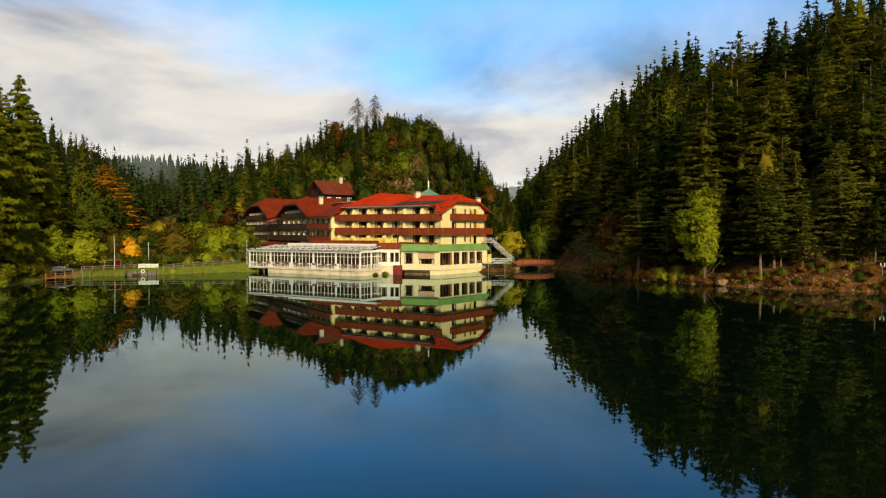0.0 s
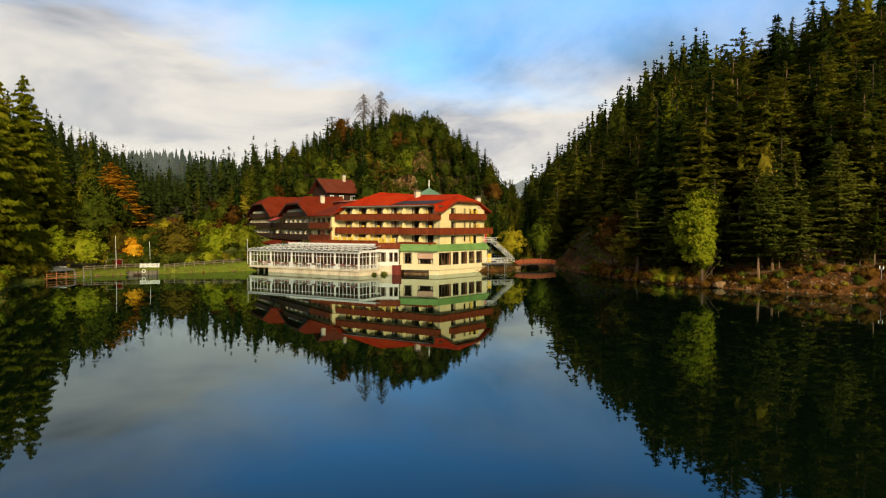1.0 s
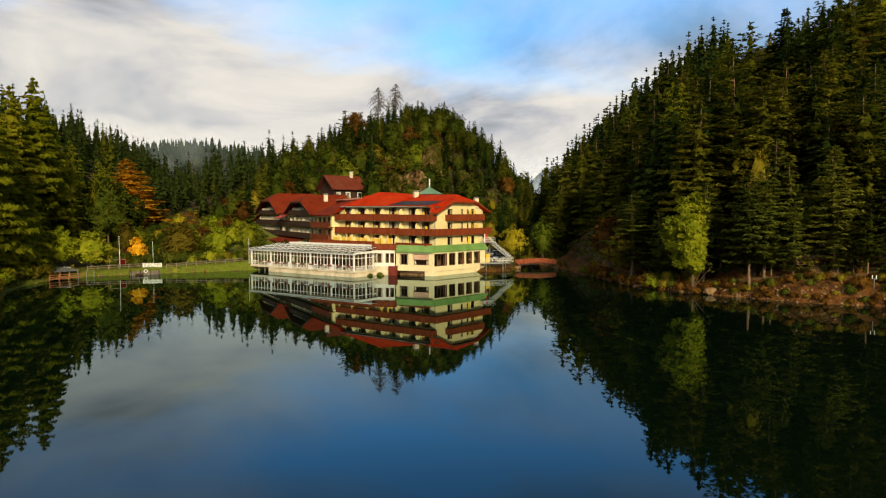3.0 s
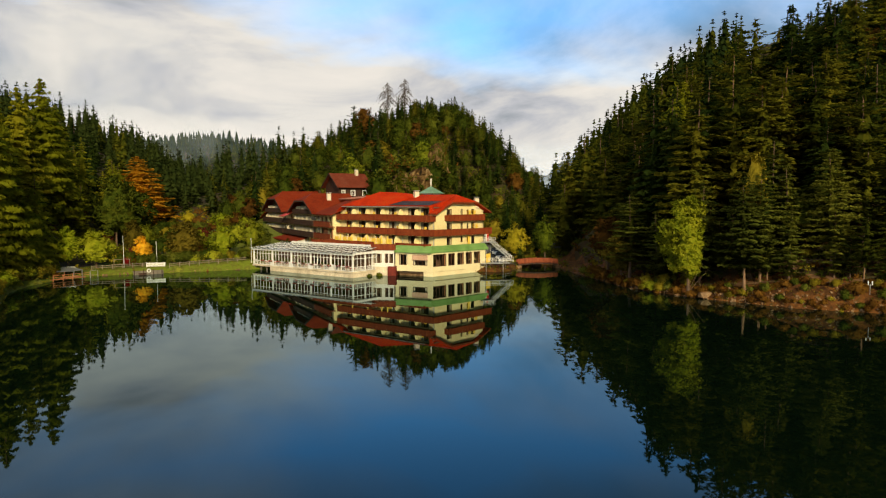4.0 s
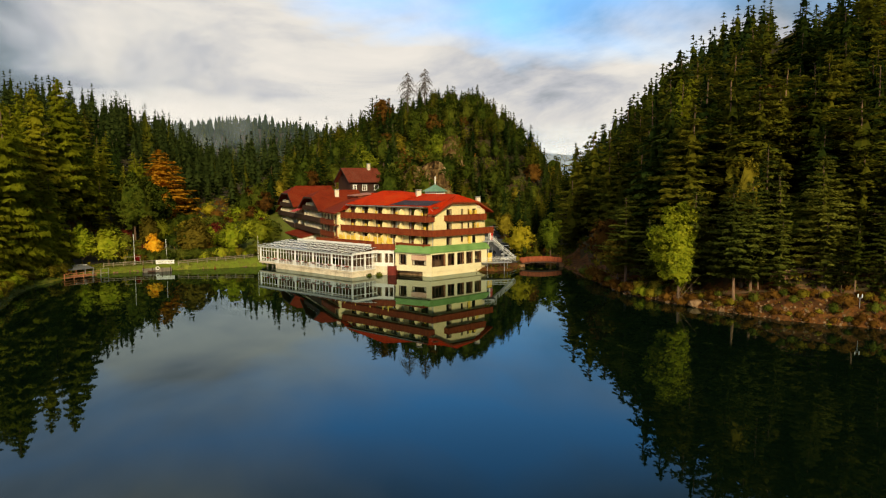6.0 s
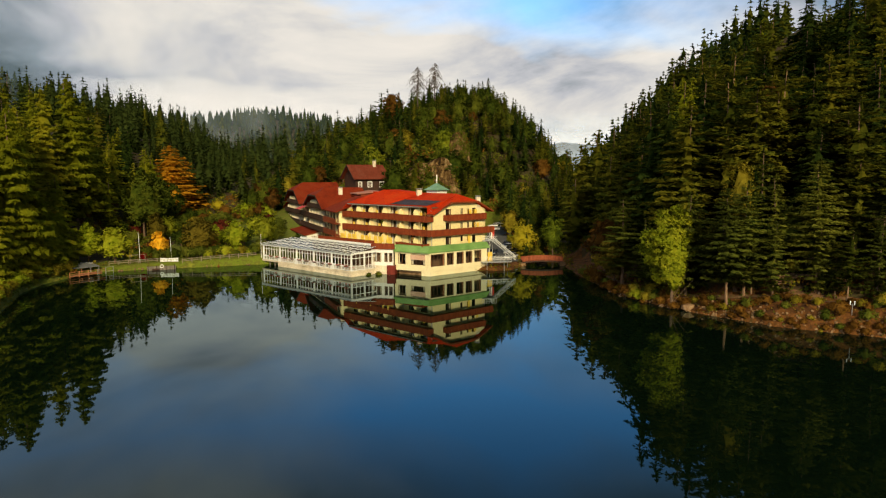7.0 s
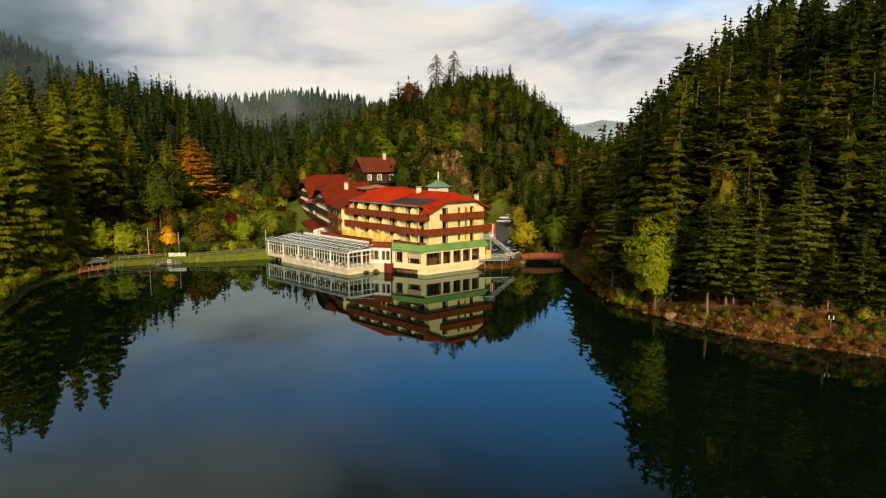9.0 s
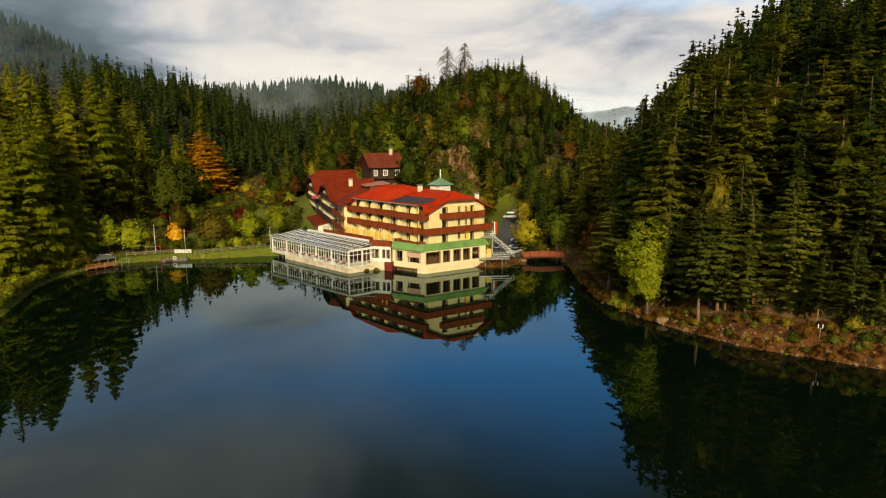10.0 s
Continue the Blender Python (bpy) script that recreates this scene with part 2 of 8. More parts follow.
class Mesh:
    """Collects faces in a frame of its own and links them as one mesh object."""

    def __init__(self, frame_matrix=None):
        self.v, self.f, self.m = [], [], frame_matrix

    def face(self, *pts):
        k = len(self.v)
        self.v.extend(pts)
        self.f.append(tuple(range(k, k + len(pts))))

    def box(self, x0, x1, y0, y1, z0, z1):
        k = len(self.v)
        self.v += [(x, y, z) for z in (z0, z1) for y in (y0, y1) for x in (x0, x1)]
        self.f += [tuple(k + i for i in q) for q in ((0, 2, 3, 1), (4, 5, 7, 6), (0, 1, 5, 4), (2, 6, 7, 3), (0, 4, 6, 2), (1, 3, 7, 5))]

    def prism(self, outline, a, b, axis="y"):
        """An outline of (p, q) pairs drawn out from a to b along an axis: y (x, z), x (y, z) or z (x, y)."""
        put = {"y": lambda p, q, w: (p, w, q), "x": lambda p, q, w: (w, p, q), "z": lambda p, q, w: (p, q, w)}[axis]
        k, n = len(self.v), len(outline)
        self.v += [put(p, q, a) for p, q in outline] + [put(p, q, b) for p, q in outline]
        self.f.append(tuple(k + i for i in range(n)))
        self.f.append(tuple(k + n + i for i in reversed(range(n))))
        self.f += [(k + i, k + n + i, k + n + (i + 1) % n, k + (i + 1) % n) for i in range(n)]

    def tube(self, pts, radii, sides=6, cap=True):
        k0 = len(self.v)
        for i, p in enumerate(pts):
            p = Vector(p)
            way = (Vector(pts[min(i + 1, len(pts) - 1)]) - Vector(pts[max(i - 1, 0)])).normalized()
            a = way.orthogonal().normalized() if abs(way.z) < 0.95 else Vector((1, 0, 0)).cross(way).normalized()
            b = way.cross(a)
            r = radii[i] if isinstance(radii, (list, tuple)) else radii
            for s in range(sides):
                w = 2 * math.pi * s / sides
                self.v.append(tuple(p + a * (r * math.cos(w)) + b * (r * math.sin(w))))
        for i in range(len(pts) - 1):
            for s in range(sides):
                a, b = k0 + i * sides + s, k0 + i * sides + (s + 1) % sides
                self.f.append((a, b, b + sides, a + sides))
        if cap:
            self.f.append(tuple(k0 + s for s in reversed(range(sides))))
            self.f.append(tuple(k0 + (len(pts) - 1) * sides + s for s in range(sides)))

    def slab(self, top, thickness):
        """A sheet of any outline in space with a thickness straight down."""
        k, n = len(self.v), len(top)
        self.v += list(top) + [(x, y, z - thickness) for x, y, z in top]
        self.f.append(tuple(range(k, k + n)))
        self.f.append(tuple(k + n + i for i in reversed(range(n))))
        self.f += [(k + i, k + n + i, k + n + (i + 1) % n, k + (i + 1) % n) for i in range(n)]

    def world_points(self):
        if self.m is None:
            return self.v
        return [tuple(self.m @ Vector(p)) for p in self.v]

    def data(self, name, origin=(0, 0, 0)):
        me = bpy.data.meshes.new(name)
        o = Vector(origin)
        flip = self.m is not None and self.m.to_3x3().determinant() < 0
        me.from_pydata([tuple(Vector(p) - o) for p in self.world_points()], [], [tuple(reversed(f)) for f in self.f] if flip else self.f)
        me.update()
        bm = bmesh.new()
        bm.from_mesh(me)
        bmesh.ops.recalc_face_normals(bm, faces=bm.faces)
        bm.to_mesh(me)
        bm.free()
        return me


def part(name, mesh, material, parent=None, label="", smooth=False):
    """One mesh object under a thing or a part (or a top-level one, where no parent is given)."""
    me = mesh.data(name, base_of(parent) if parent else (0, 0, 0)) if isinstance(mesh, Mesh) else mesh
    if material and not me.materials:
        me.materials.append(material)
    if smooth:
        me.polygons.foreach_set("use_smooth", [True] * len(me.polygons))
    ob = new(name, me)
    ob.parent = parent
    return tagged(ob, label)


def thing(name, place, label, category, group="", kind=""):
    ob = new(name)
    ob.location = place
    ob.empty_display_size = 0.3
    return tagged(ob, label, category, group, kind)


def array_mesh(name, verts, faces, material):
    """A mesh from arrays of corners and equal-sided faces."""
    me = bpy.data.meshes.new(name)
    verts, faces = np.asarray(verts, np.float32), np.asarray(faces, np.int32)
    n, k = faces.shape
    me.vertices.add(len(verts))
    me.vertices.foreach_set("co", verts.ravel())
    me.loops.add(n * k)
    me.loops.foreach_set("vertex_index", faces.ravel())
    me.polygons.add(n)
    me.polygons.foreach_set("loop_start", np.arange(n, dtype=np.int32) * k)
    me.polygons.foreach_set("loop_total", np.full(n, k, np.int32))
    me.update(calc_edges=True)
    if material:
        me.materials.append(material)
    return me


def crown_mesh(v, material, low, high):
    """Leaf triangles turned outwards and shaded as one soft mass, so that a crown has a lit and a shaded side."""
    t = np.asarray(v, np.float64).reshape(-1, 3, 3)
    c = t.mean(1)
    n = np.cross(t[:, 1] - t[:, 0], t[:, 2] - t[:, 0])
    n /= np.maximum(np.linalg.norm(n, axis=1, keepdims=True), 1e-9)
    mid = low + 0.4 * (high - low)
    out = np.stack([c[:, 0], c[:, 1], 0.45 * (c[:, 2] - mid)], 1)
    out /= np.maximum(np.linalg.norm(out, axis=1, keepdims=True), 1e-6)
    out[:, 2] += 0.35
    back = (n * out).sum(1) < 0
    t[back] = t[back][:, ::-1]
    n[back] *= -1
    soft = 0.8 * out + 0.32 * n
    soft /= np.maximum(np.linalg.norm(soft, axis=1, keepdims=True), 1e-9)
    me = array_mesh("crown", t.reshape(-1, 3), np.arange(len(t) * 3).reshape(-1, 3), material)
    me.polygons.foreach_set("use_smooth", [True] * len(me.polygons))
    me.normals_split_custom_set_from_vertices(np.repeat(soft, 3, axis=0).tolist())
    SOFT[me.name] = np.repeat(soft, 3, axis=0)
    return me


SOFT = {}


# ---- the land ----
SHORE = [(-58.5, 94), (-65, 104.5), (-70.5, 113), (-74, 122), (-75.5, 138), (-66, 145.6), (-55, 151.8), (-45.5, 158.0), (-38, 160.5), (-22, 153), (-9, 150.5), (-0.5, 149.2),
         (7.6, 156.6), (12.4, 157.0), (15.6, 158.8), (18, 166.0), (20, 176), (25, 176), (27, 168), (30, 154), (37, 130), (43, 121.5), (48, 116), (53, 112), (57.5, 108),
         (64, 105.5), (75, 101.5), (105, 92), (150, 50), (150, -130), (-130, -130), (-110, 40), (-78, 62), (-58, 84)]


def ease(x, a, b):
    t = np.clip((x - a) / (b - a), 0, 1)
    return t * t * (3 - 2 * t)


def lattice(ix, iy):
    w = np.sin(ix * 127.1 + iy * 311.7) * 43758.5453
    return w - np.floor(w)


def waves(x, y, size, octaves=3):
    """Smooth value noise about zero."""
    total, amp = 0.0, 1.0
    for _ in range(octaves):
        u, v = np.asarray(x) / size, np.asarray(y) / size
        iu, iv = np.floor(u), np.floor(v)
        fu, fv = u - iu, v - iv
        fu, fv = fu * fu * (3 - 2 * fu), fv * fv * (3 - 2 * fv)
        low = lattice(iu, iv) * (1 - fu) + lattice(iu + 1, iv) * fu
        high = lattice(iu, iv + 1) * (1 - fu) + lattice(iu + 1, iv + 1) * fu
        total = total + amp * (low * (1 - fv) + high * fv - 0.5)
        amp, size = amp * 0.5, size * 0.5
    return total


def inland(x, y):
    """Metres from the lake's edge, minus over the water."""
    x, y = np.asarray(x, float), np.asarray(y, float)
    best, inside = np.full(x.shape, 1e9), np.zeros(x.shape, bool)
    for (ax, ay), (bx, by) in zip(SHORE, SHORE[1:] + SHORE[:1]):
        dx, dy = bx - ax, by - ay
        t = np.clip(((x - ax) * dx + (y - ay) * dy) / (dx * dx + dy * dy), 0, 1)
        best = np.minimum(best, np.hypot(x - ax - t * dx, y - ay - t * dy))
        if dy:
            inside ^= ((ay > y) != (by > y)) & (x < ax + (y - ay) * dx / dy)
    return np.where(inside, -best, best)


def bump_hill(x, y, cx, cy, sx, sy, top, turn=0.0):
    c, s = math.cos(turn), math.sin(turn)
    u, v = (x - cx) * c + (y - cy) * s, (y - cy) * c - (x - cx) * s
    return top * np.exp(-0.5 * ((u / sx) ** 2 + (v / sy) ** 2))


def land(x, y):
    """The ground's height."""
    x, y = np.asarray(x, float), np.asarray(y, float)
    sd = inland(x, y)
    rough = waves(x, y, 26.0)
    # right hill, rising from the shore path and the valley
    valley = 23.0 + 0.055 * (y - 165)
    q = np.minimum(np.where(y < 175, sd, 1e9), np.maximum(x - valley, 0) * ease(y, 150, 176) + 1e9 * (1 - ease(y, 150, 176)))
    q = np.where((x > 10) & (x > valley - 1), np.maximum(np.where(y < 175, np.minimum(q, sd), np.maximum(x - valley, 0)) - 5.5, 0), 0)
    right = 76 * (1 - np.exp(-q / 76.0)) * (0.76 + 0.24 * ease(y, 108, 165) + 0.3 * ease(y, 190, 262)) * (1 + 0.12 * rough)
    # middle hill behind the hotel
    mid = bump_hill(x, y, -28, 318, 33, 62, 37) + bump_hill(x, y, -97, 318, 34, 46, 15) + bump_hill(x, y, 2, 318, 20, 40, 8) + bump_hill(x, y, -8, 255, 20, 28, 8) + bump_hill(x, y, 2, 402, 24, 45, 8) + bump_hill(x, y, -34, 212, 9, 7, 6)
    road = 11.0 - 0.125 * (y - 165)
    mid = mid * (1 - ease(x, road - 15, road - 5) * (1 - ease(y, 238, 290)))
    # left slope
    edge = -84 - 0.30 * (y - 140)
    p = np.maximum(edge - x, 0)
    left = 50 * (1 - np.exp(-p / 48.0)) * (1 + 0.15 * rough) * ease(sd, 0, 14) * (1 - ease(np.hypot(x, y), 400, 720))
    # back of the garden
    back = 0.042 * np.maximum(y - 168, 0) * ease(y, 165, 200) * (1 - ease(y, 420, 900)) * (1 - 0.5 * ease(x, 5, 25))
    # far ridges
    r, az = np.hypot(x, y), np.degrees(np.arctan2(x, y))
    far = np.interp(az, [-80, -60, -48, -43.5, -40, -37, -34, -20, -6, 0, 3], [200, 190, 158, 142, 120, 98, 86, 84, 62, 20, 0]) * np.exp(-0.5 * ((r - 1020) / 170.0) ** 2)
    far = far + bump_hill(x, y, 60, 3300, 700, 300, 140) + bump_hill(x, y, 420, 700, 240, 260, 60)
    far = far * ease(r, 450, 800) * (1 + 0.22 * waves(x, y, 190.0))
    shelf = 1.3 * ease(sd, -0.6, 1.6) + (0.5 * ease(x, 22, 30) + 2.3 * ease(x, 43, 61)) * ease(sd, 0.3, 3.6)
    hills = right + np.maximum(mid, 0) + left + back + far
    z = shelf + hills + 0.5 * rough * ease(hills, 1.0, 6.0)
    return np.where(sd > 0, z, np.maximum(-3.0, sd * 0.8) - 0.02)


def ground_z(x, y):
    return float(land(np.array([x]), np.array([y]))[0])


def spread(stops):
    return np.concatenate([np.arange(a, b, s) for a, b, s in stops])


def build_ground():
    xs = spread([(-4200, -900, 150), (-900, -260, 20), (-260, -150, 4), (-150, -90, 2.5), (-90, 86, 1.6), (86, 130, 2.5), (130, 260, 6), (260, 900, 30), (900, 4300, 150)])
    ys = spread([(-1200, -130, 60), (-130, 70, 8), (70, 92, 2.0), (92, 180, 1.3), (180, 270, 2.4), (270, 460, 5), (460, 1400, 24), (1400, 4600, 100)])
    gx, gy = np.meshgrid(xs, ys)
    gz = land(gx, gy)
    n, k = gx.shape
    i = np.arange(n * k).reshape(n, k)
    faces = np.stack([i[:-1, :-1], i[:-1, 1:], i[1:, 1:], i[1:, :-1]], -1).reshape(-1, 4)
    me = array_mesh("ground", np.stack([gx, gy, gz], -1).reshape(-1, 3), faces, None)
    me.polygons.foreach_set("use_smooth", [True] * len(me.polygons))
    for mat in (M_GROUND, M_LAWN, M_BANK):
        me.materials.append(mat)
    cx, cy = gx[:-1, :-1].ravel() + 0.8, gy[:-1, :-1].ravel() + 0.8
    sd = inland(cx, cy)
    lawn = (cx > -80) & (cx < -24) & (cy < 232) & (cy > 130) & (cx > -84 - 0.42 * (cy - 140)) & (sd > -0.6)
    lawn |= (cx > -8) & (cx < 7) & (cy > 178) & (cy < 258)
    lawn |= (cx < -50) & (sd > -1.5) & (sd < 5.0) & (cy > 60) & (cy < 145)
    slot = np.where(lawn, 1, np.where((sd < 6.5) & (cy > 60) & (cy < 200), 2, 0)).astype(np.int32)
    me.polygons.foreach_set("material_index", slot)
    return tagged(new("ground", me), "wooded hillsides, garden lawn and earth banks round a lake", "ground", kind="structure")


build_ground()


LEVEL = 0.5


def build_lake():
    m = Mesh()
    m.face((-400, -1000, LEVEL), (400, -1000, LEVEL), (400, 60, LEVEL), (-400, 60, LEVEL))
    m.face((-130, 60, LEVEL), (160, 60, LEVEL), (160, 182, LEVEL), (-130, 182, LEVEL))
    return tagged(part("water", m, M_WATER), "still dark blue lake mirroring the hotel and hills", "lake", kind="structure")


build_lake()


# ---- trees ----
def unit(v):
    return v / np.maximum(np.linalg.norm(v, axis=-1, keepdims=True), 1e-9)


def bough_crown(height, radius, bare, rng, whorls=30, boughs=6, sprigs=22, droop=0.3, lift=0.05, taper=0.8, ragged=0.3, leaf=0.75, fan=0.36, hang=0.3, round_top=0.0, core=0.62, jitter=0.35):
    """Whorls of boughs, each a flat fan of many short needle sprigs that hang a little. Returns corners and triangles."""
    rows = []
    for w in range(whorls):
        t = min(max((w + rng.uniform(-0.35, 0.35)) / (whorls - 1), 0), 0.995)
        t = t ** 0.92
        shape = (1 - t) ** taper * (1 - round_top) + round_top * math.sqrt(max(1 - t ** 2.2, 0)) * (0.55 + 0.45 * min(1, t / 0.3))
        reach = radius * shape * (0.6 + 0.4 * min(1, (t + 0.05) / 0.16)) + 0.2
        n = max(3, round(boughs * (1 - 0.4 * t)))
        turn = rng.uniform(0, 6.28)
        for b in range(n):
            if rng.random() < 0.25 * ragged:
                continue
            rows.append((bare + (height - bare) * t + rng.uniform(-jitter, jitter) * min(1.0, 4 * (1 - t)), turn + 6.283 * (b + rng.uniform(-0.3, 0.3)) / n, reach * rng.uniform(1 - ragged, 1 + 0.55 * ragged)))
    rows = np.array(rows)
    count = np.maximum(3, np.round(sprigs * np.clip(rows[:, 2] / radius, 0.2, 1.2) ** 0.85)).astype(int)
    rows = np.repeat(rows, count, axis=0)
    n = len(rows)
    z0, a, r = rows[:, 0], rows[:, 1], rows[:, 2]
    f = 0.1 + 0.9 * rng.random(n) ** 0.72
    out = np.stack([np.cos(a), np.sin(a), 0 * a], 1)
    side = np.stack([-np.sin(a), np.cos(a), 0 * a], 1)
    s = rng.uniform(-1, 1, n)
    off = s * fan * r * (1.08 - f) ** 0.8 * np.minimum(1, f / 0.25)
    p = out * (r * f)[:, None] + side * off[:, None]
    p[:, 2] = z0 + r * (lift * f - droop * f * f + 0.1 * f ** 3) - 0.12 * np.abs(off) + rng.normal(size=n) * 0.08
    phi = s * 0.9 + rng.normal(size=n) * 0.35
    way = out * np.cos(phi)[:, None] + side * np.sin(phi)[:, None]
    way[:, 2] -= hang * rng.uniform(0.2, 1.6, n)
    way = unit(way)
    across = unit(np.cross(way, np.stack([rng.normal(size=n) * 0.5, rng.normal(size=n) * 0.5, np.ones(n)], 1)))
    size = leaf * rng.uniform(0.6, 1.3, n) * np.clip(0.4 + 0.6 * r / radius, 0.35, 1.1)
    wide = size * rng.uniform(0.26, 0.42, n)
    root = p - way * (0.35 * size)[:, None]
    tri = np.stack([root + across * wide[:, None], root - across * wide[:, None], p + way * (0.65 * size)[:, None]], 1)
    # inner skirts of older foliage, ragged, well inside the sprigs
    inner, tiers = [], 11
    for w in range(tiers - 2):
        t0, t1 = w / tiers, (w + 1.5) / tiers
        shape = (1 - t0) ** taper * (1 - round_top) + round_top * math.sqrt(max(1 - t0 ** 2.2, 0)) * (0.55 + 0.45 * min(1, t0 / 0.3))
        q = core * radius * shape * (0.6 + 0.4 * min(1, (t0 + 0.05) / 0.16))
        turn = rng.uniform(0, 6.28)
        ring = [np.array([math.cos(turn + k * 0.785) * q * g, math.sin(turn + k * 0.785) * q * g, bare + (height - bare) * t0 - 0.2 * q + rng.uniform(-0.5, 0.5)]) for k, g in enumerate(rng.uniform(0.4, 1.3, 8))]
        peak = np.array([0, 0, bare + (height - bare) * t1])
        inner += [(ring[k], ring[(k + 1) % 8], peak) for k in range(8)]
    tip = []
    top = np.array([0, 0, height])
    for b in range(5):
        d, fall = np.array([math.cos(b * 1.26), math.sin(b * 1.26), 0.0]) * (0.07 * radius), np.array([0, 0, 0.07 * height])
        tip.append((top + np.array([0, 0, 0.4]), top + d - fall, top - d * 0.6 - fall))
    v = np.concatenate([tri, np.array(inner), np.array(tip)]).reshape(-1, 3)
    return v, np.arange(len(v)).reshape(-1, 3)


def tier_crown(height, radius, bare, rng, tiers=6, sides=6):
    """A far spruce: ragged skirts one above the other."""
    out = []
    for w in range(tiers):
        t = w / tiers
        z0 = bare + (height - bare) * t
        z1 = z0 + (height - bare) * (1.75 / tiers)
        r = radius * (1 - t) ** 0.75
        turn = rng.uniform(0, 6.28)
        ring = []
        for k in range(sides):
            a = turn + 6.283 * (k + rng.uniform(-0.25, 0.25)) / sides
            q = r * rng.uniform(0.55, 1.15)
            ring.append(np.array([q * math.cos(a), q * math.sin(a), z0 - rng.uniform(0, 0.12) * r]))
        tip = np.array([0, 0, min(z1, height)])
        for k in range(sides):
            out.append((ring[k], ring[(k + 1) % sides], tip))
    v = np.array(out).reshape(-1, 3)
    return v, None


def make_tiers(name, material, seeds, height, radius):
    shapes = []
    for s in seeds:
        g = np.random.default_rng(s)
        h = height * g.uniform(0.93, 1.07)
        v, _ = tier_crown(h, radius * g.uniform(0.85, 1.15), 0.3, g)
        shapes.append((crown_mesh(v, material, 0, h), None, h))
    return TreeKind(name, "tree", shapes)


def clump(centre, size, n, rng, flat=0.7):
    """A tuft of n leaf triangles round a centre."""
    d = unit(rng.normal(size=(n, 3)))
    c = np.asarray(centre) + d * np.array([1, 1, flat]) * size * rng.uniform(0.35, 1.0, (n, 1))
    a = unit(rng.normal(size=(n, 3)) + 0.4 * d)
    b = unit(np.cross(a, rng.normal(size=(n, 3))))
    s = size * rng.uniform(0.18, 0.38, (n, 1))
    return np.stack([c + a * s, c - a * s * 0.5 + b * s * 0.75, c - a * s * 0.5 - b * s * 0.75], 1)


def leafy_crown(height, radius, bare, rng, clumps=66, leaves=30, shape=1.0, size=0.25, lumpy=0.32):
    """A lumpy crown of many tufts with gaps between them, fuller on its outside."""
    out = []
    mid, half = 0.5 * (height + bare), 0.5 * (height - bare)
    lumps = unit(rng.normal(size=(9, 3)))
    for k in range(clumps):
        d = unit(rng.normal(size=3))
        d[2] = d[2] * 0.9 + 0.12
        swell = 1.12 - lumpy + lumpy * max(0.0, float((lumps @ d).max()) - 0.55) / 0.45
        f = rng.uniform(0.5, 1.0) ** 0.5 * swell
        wide = radius * (1 - 0.28 * shape * max(d[2], 0) - 0.1 * max(-d[2], 0))
        c = np.array([d[0] * wide * f, d[1] * wide * f, mid + d[2] * half * f])
        out.append(clump(c, size * radius * rng.uniform(0.8, 1.35), leaves, rng, 0.8))
    # shaded inner foliage, an uneven lump inside the tufts
    rows, cols, inner = 6, 8, radius * (1.1 - 0.62 * lumpy)
    g = rng.uniform(0.42, 0.78, (rows + 1, cols))
    pts = [[np.array([math.cos(6.283 * c / cols) * math.sin(math.pi * r / rows) * inner * g[r, c], math.sin(6.283 * c / cols) * math.sin(math.pi * r / rows) * inner * g[r, c],
                      mid - math.cos(math.pi * r / rows) * half * (g[r, c] if 0 < r < rows else 0.7)]) for c in range(cols)] for r in range(rows + 1)]
    for r in range(rows):
        for c in range(cols):
            a, b, d, e = pts[r][c], pts[r][(c + 1) % cols], pts[r + 1][(c + 1) % cols], pts[r + 1][c]
            out.append(np.array([[a, b, d], [a, d, e]]))
    v = np.concatenate(out).reshape(-1, 3)
    return v, np.arange(len(v)).reshape(-1, 3)


def trunk_mesh(name, height, r0, bare_to, rng, limbs=(), lean=0.02):
    m = Mesh()
    k = 6
    pts = [(lean * height * (i / k) ** 2 * math.cos(rng.uniform(0, 0.4)) if i else 0, 0.3 * lean * height * (i / k), -0.6 + (bare_to + 0.6) * i / k) for i in range(k + 1)]
    m.tube(pts, [r0 * (1.25 if i == 0 else 1 - 0.85 * i / k) + 0.02 for i in range(k + 1)], 7)
    for a, b in limbs:
        m.tube([tuple(a), tuple((np.asarray(a) + b) / 2 + np.array([0, 0, 0.05])), tuple(b)], [0.05, 0.035, 0.012], 3, False)
    return m.data(name)


class TreeKind:
    """Prototypes of one kind of tree: crown and trunk meshes to be shared by its trees."""

    def __init__(self, name, category, shapes):
        self.name, self.category, self.shapes = name, category, shapes  # shapes: (crown mesh, trunk mesh, height)
        self.first = {}


def make_spruces(name, material, bark, seeds, height, radius, bare, **kw):
    shapes = []
    for s in seeds:
        rng = np.random.default_rng(s)
        h = height * rng.uniform(0.93, 1.07)
        v, f = bough_crown(h, radius * rng.uniform(0.88, 1.12), bare, rng, **kw)
        shapes.append((crown_mesh(v, material, bare, h), None, h))
        t = trunk_mesh("trunk", h, 0.009 * h + 0.05, h * 0.97, rng)
        t.materials.append(bark)
        shapes[-1] = (shapes[-1][0], t, h)
    return TreeKind(name, "tree", shapes)


